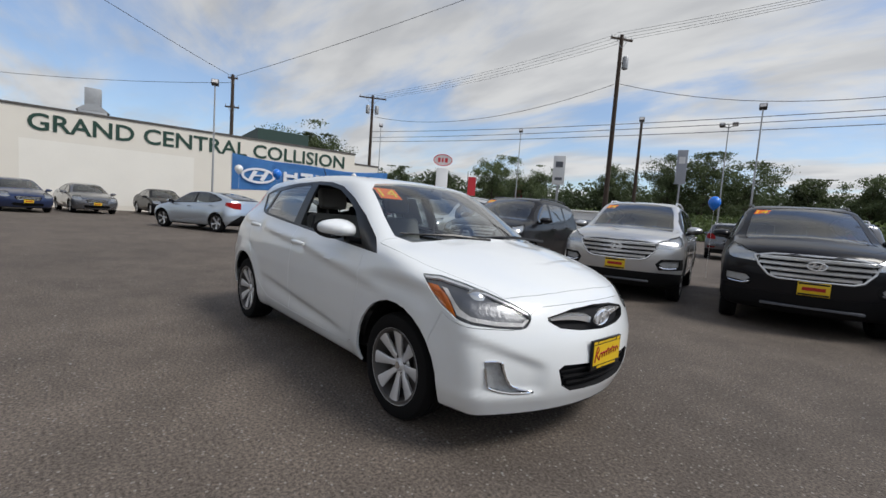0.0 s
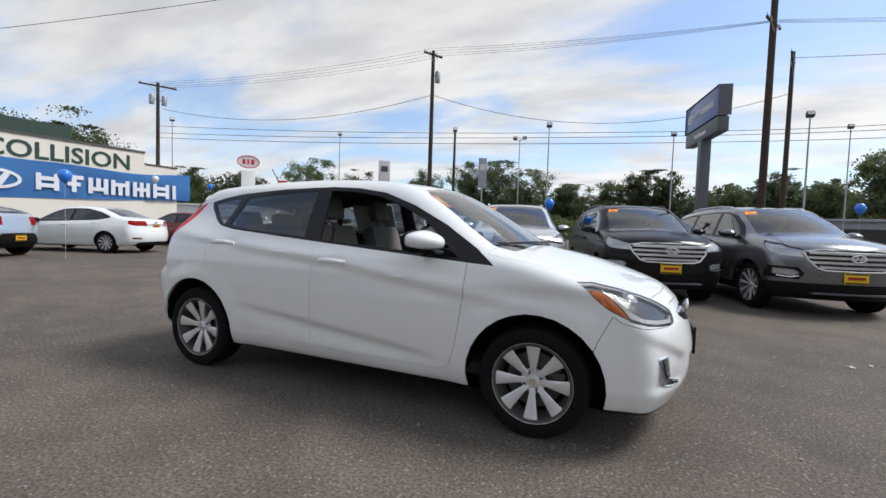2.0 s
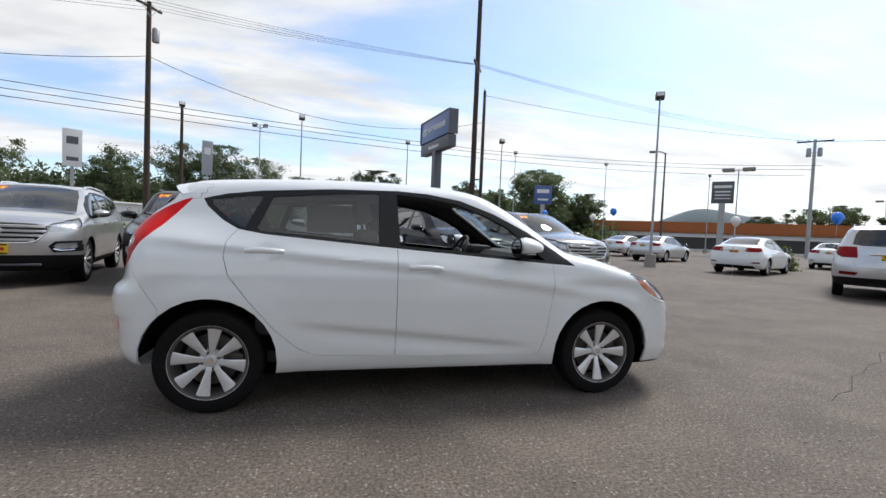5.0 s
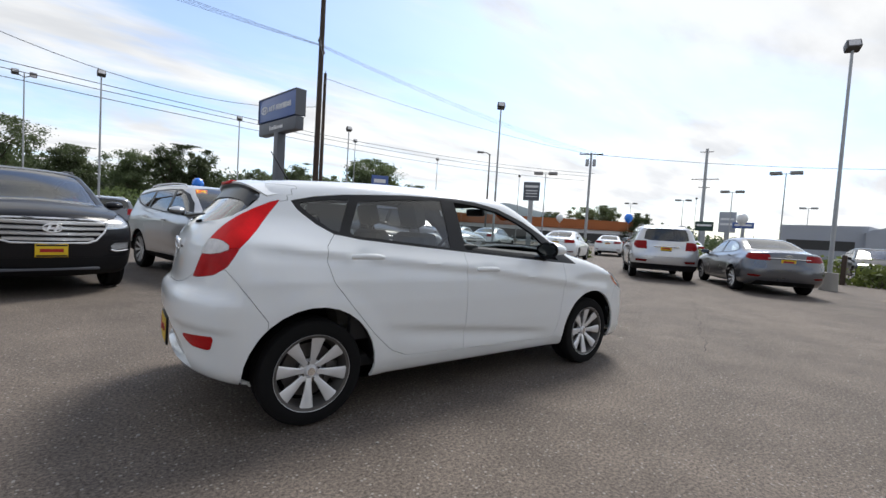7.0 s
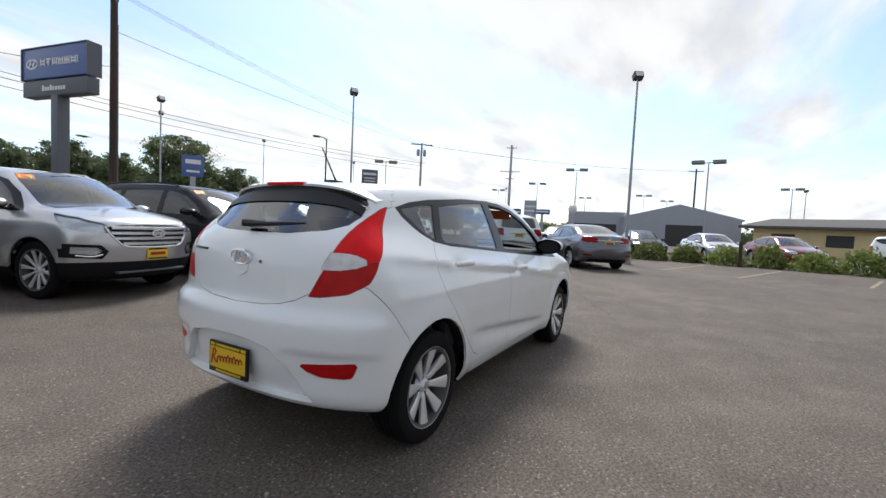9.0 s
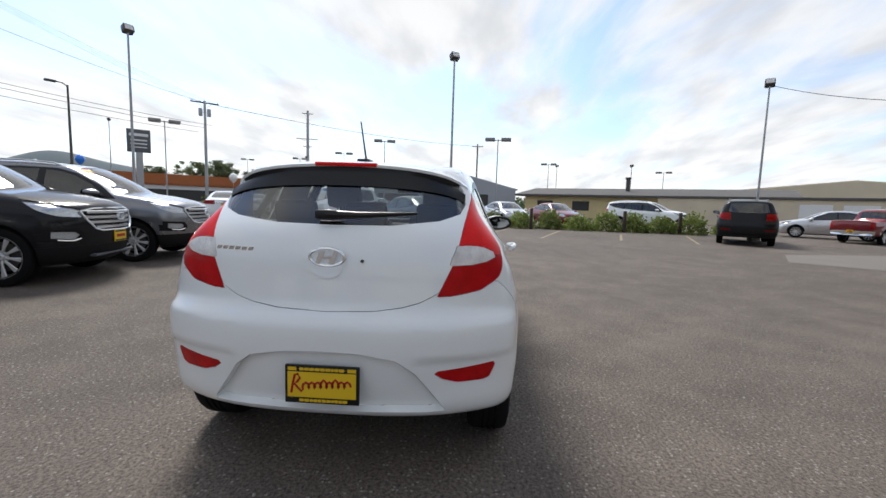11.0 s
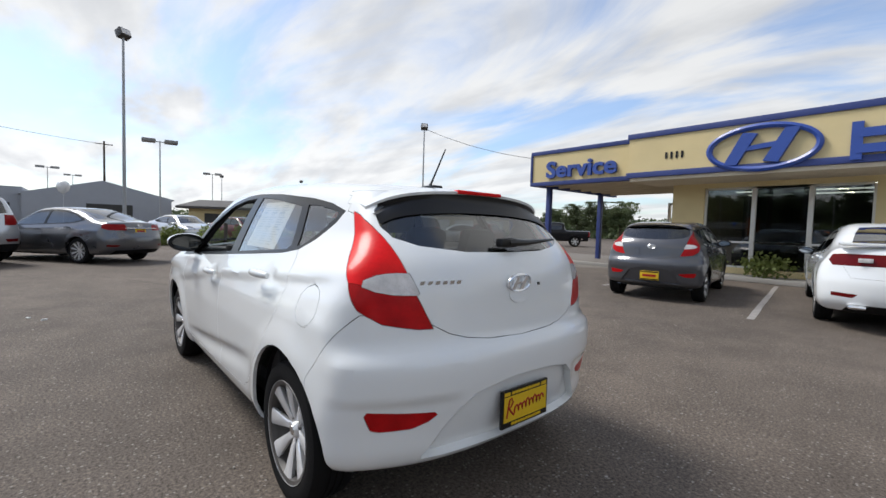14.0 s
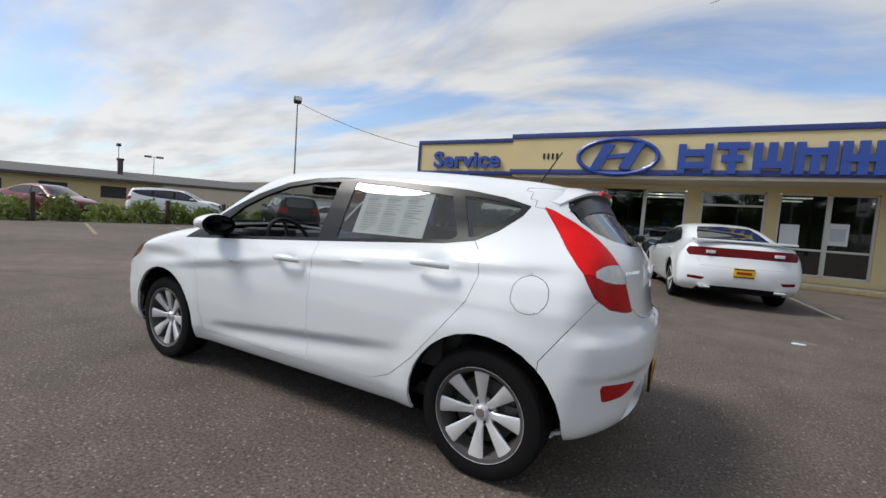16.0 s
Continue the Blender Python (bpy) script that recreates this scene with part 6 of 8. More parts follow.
part("shallow_roof", b, ROOF_DARK, tan)
b = bmesh.new()
rod(b, (-1.5, 3.0, 2.6), (-1.5, 3.0, 4.4), 0.22, seg=12)
rod(b, (-1.5, 3.0, 4.4), (-1.5, 3.0, 4.6), 0.3, seg=12)
part("flue", b, METAL_DARK, tan)
for i in range(6):
    part("window", boxes(((-10.5 + 4 * i, -0.03, 0.9), (-8.7 + 4 * i, 0.04, 1.9))), INDOOR_SHADE, tan)
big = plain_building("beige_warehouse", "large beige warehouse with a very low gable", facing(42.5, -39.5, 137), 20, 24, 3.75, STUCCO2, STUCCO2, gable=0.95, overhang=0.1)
part("warehouse_window", boxes(((7.2, -0.03, 2.1), (9.4, 0.04, 2.9))), INDOOR_SHADE, big)
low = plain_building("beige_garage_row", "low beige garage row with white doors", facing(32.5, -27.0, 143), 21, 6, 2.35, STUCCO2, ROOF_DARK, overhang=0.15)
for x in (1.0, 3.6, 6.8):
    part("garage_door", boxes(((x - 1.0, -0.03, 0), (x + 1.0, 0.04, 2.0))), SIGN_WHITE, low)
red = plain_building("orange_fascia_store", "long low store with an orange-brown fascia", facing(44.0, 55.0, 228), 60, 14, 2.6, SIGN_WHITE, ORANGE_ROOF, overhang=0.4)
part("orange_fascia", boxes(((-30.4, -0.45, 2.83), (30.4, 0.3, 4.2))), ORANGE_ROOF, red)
part("store_glazing", boxes(((-29, -0.03, 0.3), (29, 0.04, 2.0))), INDOOR_SHADE, red)
grey = plain_building("grey_office_building", "grey low office with a window band", facing(17.5, 50.0, 255), 17, 10, 3.0, SHED_GREY, SHED_GREY, overhang=0.5)
part("window_band", boxes(((-8, -0.03, 1.0), (8, 0.04, 2.3))), INDOOR_SHADE, grey)
part("brick_pier", boxes(((-2.2, -0.7, 0), (-0.6, -0.031, 4.0))), ORANGE_ROOF, grey)
wht = plain_building("white_long_building", "long white low building behind the parked cars", facing(-38.0, 47.0, 315), 44, 12, 3.0, SIGN_WHITE, SIGN_WHITE, overhang=0.3)
part("window_band", boxes(((-21, -0.03, 0.9), (21, 0.04, 1.9))), SHED_GREY, wht)


# ---- lamp posts, utility poles and wires ----
def lamp_post(x, y, h, heads=1, turn=0.0, kind="box", pole=None, r=0.055, label=""):
    e = thing("street_lamp", label or "tall grey lot lamp post with a dark box head", "lamp post", Matrix.Translation((x, y, 0)) @ Matrix.Rotation(radians(turn), 4, "Z"), "lot lamps")
    b = bmesh.new()
    rod(b, (0, 0, 0), (0, 0, h), r * 1.15, r * 0.62, 10)
    part("pole", b, pole or METAL_GREY, e)
    b = bmesh.new()
    rod(b, (0, 0, 0), (0, 0, 0.55), 0.24, 0.22, 14)
    part("footing", b, CONCRETE, e)
    if kind == "cobra":
        b = bmesh.new()
        tube(b, [(0, 0, h - 0.1), (0.3, 0, h + 0.1), (0.75, 0, h + 0.12)], 0.045, 8)
        part("arm", b, pole or METAL_DARK, e)
        b = bmesh.new()
        box(b, (0.65, -0.16, h + 0.02), (1.3, 0.16, h + 0.18), 0.05)
        part("lamp_head", b, METAL_DARK, e)
        return e
    if kind == "flat":
        b = bmesh.new()
        rod(b, (-0.55, 0, h - 0.05), (0.55, 0, h - 0.05), 0.03, seg=8)
        part("arm", b, METAL_GREY, e)
        for s in (-1, 1):
            b = bmesh.new()
            box(b, (s * 0.62 - 0.38, -0.34, h - 0.12), (s * 0.62 + 0.38, 0.34, h + 0.10), 0.04)
            part("lamp_head", b, HEAD_GREY, e)
        return e
    for k in range(heads):
        s = (k - (heads - 1) / 2) * 0.85
        b = bmesh.new()
        if heads > 1:
            rod(b, (0, 0, h - 0.25), (s, 0, h - 0.05), 0.03, seg=8)
        m = Matrix.Translation((s, 0, h)) @ Matrix.Rotation(radians(25 if k else -25), 4, "X")
        box(b, (-0.18, -0.14, -0.14), (0.18, 0.14, 0.14), 0.035, m)
        part("lamp_head", b, METAL_DARK, e)
        b = bmesh.new()
        box(b, (-0.14, -0.146, -0.10), (0.14, -0.139, 0.10), 0.0, m)
        part("lamp_glass", b, WHITE_LENS, e)
    return e


lamp_post(-11.44, 29.9, 9.2, 1, 20, pole=POLE_WOOD, r=0.14, label="weathered wooden pole with a dark floodlight")
lamp_post(-3.2, 26.1, 8.2, 1, 10)
lamp_post(-7.4, 35.7, 9.5, 2, 5)
lamp_post(-25.0, 32.8, 10.2, 1, 30)
lamp_post(-37.1, 23.9, 10.3, 1, 60)
lamp_post(-23.1, 4.1, 7.4, 1, 70)
lamp_post(4.7, 32.3, 8.5, 1, 0)
lamp_post(10.5, 25.6, 7.8, 1, 0)
lamp_post(16.9, 38.4, 9.7, 1, 0)
lamp_post(12.68, 12.55, 7.4, 1, -30, r=0.055)
lamp_post(27.3, 29.2, 9.0, 1, 150, "cobra", METAL_DARK, 0.10, "dark street lamp with a curved arm")
lamp_post(30.5, 42.7, 10.2, 1, 0)
lamp_post(15.3, 0.23, 7.4, 1, -60, r=0.058)
lamp_post(15.6, -12.9, 6.6, 1, -120, r=0.05)
for x, y, h in ((27.5, 22.0, 6.6), (38.1, 7.7, 7.0), (30.8, -2.7, 6.3), (55.0, -11.0, 6.8), (56.0, -26.4, 6.2), (46.0, 14.0, 6.6), (62.0, 4.0, 6.6), (58.0, 24.0, 7.0), (72.0, 14.0, 7.0), (66.0, 36.0, 7.4), (80.0, 2.0, 7.2)):
    lamp_post(x, y, h, 1, math.degrees(math.atan2(y, x)) + 90, "flat", label="grey lamp post with twin flat heads")
for x, y, h in ((57.0, -12.5, 6.8), (50.0, -20.0, 6.4), (41.0, 38.0, 9.0), (76.0, 30.0, 9.0), (-60.0, 52.0, 7.0), (-52.0, 66.0, 7.0)):
    lamp_post(x, y, h, 1, 40)


def utility_pole(x, y, h, turn, arms, transformer=False, r=0.15, material=None):
    e = thing("utility_pole", "dark wooden utility pole with cross arms", "utility pole", Matrix.Translation((x, y, 0)) @ Matrix.Rotation(radians(turn), 4, "Z"), "utility poles")
    b = bmesh.new()
    rod(b, (0, 0, 0), (0, 0, h), r, r * 0.68, 12)
    part("pole", b, material or POLE_WOOD, e)
    for z, half in arms:
        b = bmesh.new()
        box(b, (-half, -0.07, z - 0.07), (half, 0.05, z + 0.07), 0.01)
        part("cross_arm", b, POLE_WOOD, e)
        for k in range(4):
            b = bmesh.new()
            u = -half * 0.92 + half * 1.84 * k / 3
            rod(b, (u, 0, z + 0.07), (u, 0, z + 0.26), 0.035, 0.02, 8)
            part("insulator", b, SHED_GREY, e)
        b = bmesh.new()
        rod(b, (-half * 0.6, -0.06, z), (0, -0.12, z - 0.7), 0.02, seg=6)
        rod(b, (half * 0.6, -0.06, z), (0, -0.12, z - 0.7), 0.02, seg=6)
        part("arm_brace", b, METAL_GREY, e)
    if transformer:
        for s in transformer:
            b = bmesh.new()
            zt = h - s[1]
            lathe(b, [(0.001, zt - 0.45), (0.2, zt - 0.45), (0.22, zt - 0.4), (0.22, zt + 0.35), (0.17, zt + 0.45), (0.001, zt + 0.47)], 16, Matrix.Translation((s[0], -0.1, 0)))
            rod(b, (s[0] * 0.3, -0.05, zt), (s[0], -0.1, zt), 0.04, seg=6)
            part("transformer", b, METAL_GREY, e)
    return e


utility_pole(-13.2, 29.0, 15.4, 60, ((15.1, 0.9),), ((0.42, 2.0),), r=0.2)
utility_pole(9.3, 28.5, 22.0, 60, ((14.0, 1.2), (21.4, 1.3)), r=0.23)
utility_pole(12.2, 35.2, 14.5, 70, ((14.1, 1.3), (13.3, 0.8)), r=0.19)
utility_pole(-40.2, 9.7, 12.5, 60, ((12.2, 0.4), (9.6, 0.6)), r=0.2)
utility_pole(-39.4, 24.1, 13.9, 60, ((13.6, 1.5),), ((-0.5, 1.6), (0.5, 1.6)), r=0.2)
utility_pole(47.1, 31.2, 12.4, 130, ((12.2, 1.5),), ((-0.45, 1.3), (0.45, 1.3)), r=0.2, material=METAL_GREY)
utility_pole(100.7, 39.1, 22.4, 110, ((21.7, 1.3), (15.7, 2.6), (13.9, 1.1)), r=0.4, material=METAL_GREY)
utility_pole(90.0, -2.0, 14.0, 100, ((13.5, 1.2),), r=0.2)


def wire(a, c, sag, r=0.014):
    b = bmesh.new()
    a, c = Vector(a), Vector(c)
    n = 20
    tube(b, [a.lerp(c, i / n) - Vector((0, 0, 4 * sag * (i / n) * (1 - i / n))) for i in range(n + 1)], r, 4)
    tagged(part("overhead_wire", b, WIRE), "thin dark overhead wire", "wire", "overhead wires")


for s, zl, za, zb in ((-0.8, 8.8, 7.95, 8.2), (0.0, 9.25, 8.4, 8.7), (0.8, 9.9, 8.8, 9.0)):
    wire((-39.4, 24.1, zl), (-13.2, 28.75, za), 0.12, 0.022)
    wire((-13.2, 28.75, za), (12.2, 35.0, zb), 0.10, 0.022)
    wire((12.2, 35.0, zb), (47.1, 31.2 - s, zb + 0.6), 0.45, 0.022)
for s in (-0.8, -0.3, 0.3, 0.8):
    wire((-39.4, 24.1 - s, 13.7), (-13.2, 29.0 - s, 15.2), 0.5, 0.011)
    wire((-13.2, 29.0 - s, 15.3), (9.3, 28.5 - s, 14.1 - 0.35 * s), 0.25, 0.011)
    wire((9.3, 28.5 - s, 14.1 - 0.35 * s), (47.1, 31.2 - s, 12.3), 0.6, 0.010)
wire((-39.4, 24.5, 11.6), (-13.2, 29.0, 11.9), 1.5, 0.02)
wire((-13.2, 29.0, 11.9), (12.2, 35.2, 11.6), 2.2, 0.02)
wire((-60.0, -14.0, 11.5), (-40.2, 9.7, 11.8), 0.6, 0.02)
wire((-40.2, 9.7, 12.3), (9.3, 28.5, 21.4), 0.8, 0.02)
wire((-40.2, 9.7, 12.3), (-2.0, -30.0, 16.0), 1.0, 0.02)
wire((12.2, 35.2, 14.1), (47.1, 31.2, 12.2), 0.6, 0.02)
wire((47.1, 31.2, 12.2), (90.0, -2.0, 13.5), 0.8, 0.03)
wire((15.6, -13.0, 6.5), (6.9, -15.0, 4.1), 0.4, 0.012)


# ---- signs ----
py = thing("pylon_sign", "tall blue dealer pylon sign with a grey lower panel", "sign")
a, c = Vector((5.2, 27.4, 0)), Vector((6.07, 22.6, 0))
py.matrix_world = Matrix.Translation((a + c) / 2) @ Matrix.Rotation(math.atan2((c - a).y, (c - a).x), 4, "Z")
L = (c - a).length
part("sign_pole", boxes(((-0.26, -0.26, 0), (0.26, 0.26, 6.55)), bevel=0.02), SIGN_GREY, py)
part("upper_panel", boxes(((-L / 2, -0.28, 7.36), (L / 2, 0.28, 8.82)), bevel=0.03), SIGN_BLUE, py)
part("upper_frame", boxes(((L / 2, -0.32, 7.32), (L / 2 + 0.06, 0.32, 8.86)), ((-L / 2 - 0.06, -0.32, 7.32), (-L / 2, 0.32, 8.86)), ((-L / 2, -0.32, 8.822), (L / 2, 0.32, 8.87))), SIGN_GREY, py)
part("lower_panel", boxes(((-L / 2, -0.26, 6.52), (L / 2, 0.26, 7.28)), bevel=0.03), SIGN_GREY, py)
for s in (-1, 1):
    b = bmesh.new()
    oval_ring(b, 0.46, 0.25, 0.08, 0.02, 32)
    slant_bars(b, 0.4, 0.22, 0.02)
    o = part("panel_oval", b, SIGN_WHITE, py)
    o.matrix_local = Matrix.Translation((s * 1.65 * (-1 if s < 0 else -1) * (1 if s > 0 else -1), 0, 8.08)) @ (Matrix.Translation((0, -0.283, 0)) if s < 0 else Matrix.Translation((0, 0.283, 0)) @ Matrix.Rotation(math.pi, 4, "Z"))
    e = new("panel_word_shapes")
    e.parent = py
    e.matrix_local = (Matrix.Translation((-1.0, -0.283, 7.92)) if s < 0 else Matrix.Translation((1.0, 0.283, 7.92)) @ Matrix.Rotation(math.pi, 4, "Z"))
    for st, x in zip(BARS, (0.0, 0.45, 0.92, 1.38, 1.84, 2.30, 2.74)):
        stroke_letter(st, x, 0.38 if x < 2.7 else 0.1, 0, 0.34, 0.02, SIGN_WHITE, e, 0.075)
    b = bmesh.new()
    for i in range(9):
        box(b, (-0.9 + 0.2 * i, -0.012, 6.76), (-0.76 + 0.2 * i, 0.0, 7.02 if i in (0, 3) else 6.94))
    o = part("script_bar", b, SIGN_WHITE, py)
    o.matrix_local = Matrix.Translation((0, -0.262, 0)) if s < 0 else Matrix.Translation((0, 0.262, 0)) @ Matrix.Rotation(math.pi, 4, "Z")

kia = thing("oval_pillar_sign", "white pillar sign with a red-rimmed oval head", "sign", facing(-50.2, 44.7, -44))
part("pillar", boxes(((-0.95, 0.0, 0), (0.95, 0.5, 8.7)), bevel=0.05), SIGN_WHITE, kia)
b = bmesh.new()
oval_ring(b, 1.55, 0.95, 0.13, 0.12, 48)
part("oval_rim", b, SIGN_RED, kia).location = (0, -0.02, 10.0)
b = bmesh.new()
prism(b, [(1.5 * math.cos(k * math.pi / 24), 10.0 + 0.9 * math.sin(k * math.pi / 24)) for k in range(48)], "y", -0.02, 0.45)
part("oval_face", b, SIGN_WHITE, kia)
part("word_bar", boxes(((-0.8, -0.08, 9.65), (-0.4, -0.02, 10.35)), ((-0.15, -0.08, 9.65), (0.1, -0.02, 10.35)), ((0.35, -0.08, 9.65), (0.8, -0.02, 10.35))), SIGN_RED, kia)


def panel_sign(name, label, x, y, deg, w, h, z, face, bars, pole_w=0.18, base=None):
    e = thing(name, label, "sign", facing(x, y, deg))
    part("sign_post", boxes(((-pole_w / 2, -pole_w / 2, 0), (pole_w / 2, pole_w / 2, z - h / 2))), METAL_GREY, e)
    part("sign_panel", boxes(((-w / 2, -0.12, z - h / 2), (w / 2, 0.12, z + h / 2)), bevel=0.02), face, e)
    b = bmesh.new()
    for u0, v0, u1, v1 in bars:
        box(b, (u0 * w, -0.135, z + v0 * h), (u1 * w, -0.121, z + v1 * h))
    if bars:
        part("word_bar", b, SIGN_WHITE if face != SIGN_WHITE else SIGN_GREY, e)
    return e


panel_sign("tall_white_sign", "tall narrow white sign on a post", -16.9, 28.0, -60, 0.95, 2.3, 5.4, SIGN_WHITE, ((-0.3, 0.1, 0.3, 0.3), (-0.3, -0.35, 0.3, -0.25)))
panel_sign("narrow_grey_sign", "narrow grey roadside sign on a post", -14.6, 47.3, -70, 1.0, 3.6, 8.0, SHED_GREY, ((-0.3, 0.1, 0.3, 0.3),))
panel_sign("small_blue_sign", "blue square sign on a white post", 23.8, 45.6, -115, 2.1, 2.3, 6.3, SIGN_BLUE, ((-0.35, 0.1, 0.35, 0.3), (-0.3, -0.3, 0.3, -0.2)), 0.5)
panel_sign("dark_roadside_sign", "dark square roadside sign with pale lines on posts", 32.6, 28.1, -138, 1.7, 1.95, 5.75, SIGN_GREY, ((-0.4, 0.2, 0.4, 0.32), (-0.35, 0.0, 0.35, 0.06), (-0.35, -0.15, 0.35, -0.1), (-0.35, -0.3, 0.35, -0.26)), 0.5)
panel_sign("grey_billboard", "grey panel sign far behind the lot", 68.4, 22.3, -165, 2.1, 3.0, 4.7, SHED_GREY, ((-0.4, 0.1, 0.4, 0.2), (-0.4, -0.15, 0.4, -0.05)), 0.5)
panel_sign("green_billboard", "green panel sign far behind the lot", 62.8, 23.1, -162, 2.2, 1.3, 3.8, SHED_GREEN, ((-0.4, 0.0, 0.4, 0.2),), 0.4)
panel_sign("navy_sign", "navy low panel sign far behind the lot", 64.3, 18.9, -166, 2.4, 0.8, 4.1, SIGN_BLUE, ((-0.4, -0.1, 0.4, 0.2),), 0.4)
panel_sign("blue_service_sign", "small blue sign on a post near the service bays", 17.5, -23.2, 130, 1.1, 0.75, 1.45, SIGN_BLUE, ((-0.3, 0.1, 0.3, 0.3), (-0.35, -0.3, 0.35, -0.2)), 0.12)
for x, y, z in ((-52.0, 52.5, 6.5), (-48.0, 61.0, 6.5)):
    e = thing("red_banner_flag", "red vertical banner on a lamp pole", "flag", facing(x, y, -50), "red flags")
    part("flag_pole", boxes(((-0.06, -0.06, 0), (0.06, 0.06, z + 2.4))), METAL_DARK, e)
    part("flag_cloth", boxes(((0.1, -0.02, z - 1.6), (1.5, 0.02, z + 1.7))), SIGN_RED, e)


# ---- parked cars ----
def car_at(x, y, deg):
    return Matrix.Translation((x, y, 0)) @ Matrix.Rotation(radians(deg), 4, "Z")


def chrome_slats(car, x, zs, half, bow=0.36, hw=0.94, h=0.025):
    for i, (z, w) in enumerate(zip(zs, half)):
        b = bmesh.new()
        rows = []
        for k in range(15):
            y = -w + 2 * w * k / 14
            dx = -bow * (y / hw) ** 2
            rows.append([b.verts.new((x + dx + a, y, z + c)) for a, c in ((-0.03, -h), (0.006, -h * 0.6), (0.006, h * 0.6), (-0.03, h))])
        for p, q in zip(rows, rows[1:]):
            for k in range(3):
                b.faces.new((p[k], q[k], q[k + 1], p[k + 1]))
        bmesh.ops.recalc_face_normals(b, faces=b.faces)
        part("grille_slat", b, SLAT, car)


FRONT_BADGE = Matrix.Rotation(radians(90), 4, "Z")
REAR_BADGE = Matrix.Rotation(radians(-90), 4, "Z")


def sale_sticker(car, x, y, z, lean, yaw=90):
    """Orange patch with the year on the top corner of the windscreen."""
    e = new("year_sticker")
    e.parent = car
    e.matrix_local = Matrix.Translation((x, y, z)) @ Matrix.Rotation(radians(yaw), 4, "Z") @ Matrix.Rotation(radians(lean), 4, "X")
    b = text_bm("14", 0.145, 0.004, width=0.15)
    part("year_digits", b, YELLOW, e, "yellow number 14")
    part("sticker_patch", boxes(((-0.02, 0.001, -0.02), (0.17, 0.004, 0.12))), ORANGE, e)


def santa(x, y, deg, lacquer, word, front_seen=True):
    c = Matrix.Rotation(radians(deg), 2)
    car = build_car("suv", "suv", SUV, lacquer, word, "car", car_at(x, y, deg), res=(64, 26, 28), glass_side=G_DARK)
    if front_seen:
        chrome_slats(car, 2.268, (0.945, 0.877, 0.808, 0.740), (0.55, 0.555, 0.51, 0.43))
        badge(car, Matrix.Translation((2.285, 0, 0.88)) @ FRONT_BADGE, 0.10, 0.055)
        b = bmesh.new()
        hexa = [(-0.60, 0.955), (-0.42, 0.993), (0.0, 1.0), (0.42, 0.993), (0.60, 0.955), (0.55, 0.84), (0.45, 0.725), (0.36, 0.695), (0.0, 0.69), (-0.36, 0.695), (-0.45, 0.725), (-0.55, 0.84), (-0.60, 0.955)]
        tube(b, [(surf_x(SUV, y, z, 1) + 0.002, y, z) for y, z in hexa], 0.014, 6)
        part("grille_surround", b, SLAT, car)
        sale_sticker(car, 0.515, -0.575, 1.560, -60, 71)
        for s in (-1, 1):
            b = bmesh.new()
            tube(b, [(surf_x(SUV, y, z, 1) + 0.004, s * y, z) for y, z in ((0.63, 0.60), (0.70, 0.575), (0.78, 0.578), (0.86, 0.59))], 0.013, 6)
            part("fog_lamp_trim", b, CHROME, car)
        b = bmesh.new()
        box(b, (2.13, -0.50, 0.345), (2.215, 0.50, 0.375), 0.012)
        part("skid_lip", b, SIGN_GREY, car)
    for s in (-1, 1):
        b = bmesh.new()
        tube(b, [(x, s * 0.60, surf_z(SUV, x, 0.60) + h) for x, h in ((0.15, -0.005), (0.05, 0.03), (-0.4, 0.04), (-0.8, 0.042), (-1.3, 0.04), (-1.6, 0.03), (-1.7, -0.005))], 0.016, 6)
        part("roof_rail", b, ALLOY if lacquer is not P_BLACK else TRIM, car)
    return car


H = -75
hd = Vector((math.cos(radians(H)), math.sin(radians(H))))
for (ex, ey), lac, word in (
    ((-5.5, 4.1), P_SILVER, "silver suv with a chrome slatted grille and sale sticker"),
    ((-2.85, 3.95), P_BLACK, "glossy black suv with a chrome slatted grille"),
    ((-0.05, 4.45), P_SILVER, "bright silver suv with chrome grille bars"),
    ((2.42, 4.50), P_BLACK, "black suv with chrome grille and yellow dealer plate"),
    ((4.75, 4.66), P_GREY, "mid-grey suv with chrome grille bars"),
):
    santa(ex - hd.x * 2.28, ey - hd.y * 2.28, H, lac, word)
santa(1.4, 12.8, 105, P_DGREY, "dark grey suv parked nose away, red tail lamps", False)
santa(4.6, 13.8, 105, P_BLACK, "black suv parked nose away behind the front row", False)
santa(-3.1, 22.4, 105, P_DGREY, "dark grey suv parked nose away behind the row", False)
santa(14.7, -11.9, -29, P_BLACK, "black suv parked by the hedge, red tail lamps", False)
santa(23.5, -11.5, -125, P_WHITE, "white suv behind the hedge", False)

EQUINOX = dict(SUV, plates=(2.272, 0.60, -2.36, 0.98))
c = build_car("suv", "suv", EQUINOX, P_SILVER, "silver crossover with dark rear glass and red lamps", "car", car_at(13.0, 4.5, 34), res=(64, 26, 28))
for s in (-1, 1):
    b = bmesh.new()
    tube(b, [(x, s * 0.60, surf_z(SUV, x, 0.60) + h) for x, h in ((0.15, -0.005), (0.05, 0.03), (-0.4, 0.04), (-0.8, 0.042), (-1.3, 0.04), (-1.6, 0.03), (-1.7, -0.005))], 0.016, 6)
    part("roof_rail", b, TRIM, c)
part("tailgate_bar", boxes(((-2.385, -0.35, 1.02), (-2.34, 0.35, 1.06)), bevel=0.01), CHROME, c)


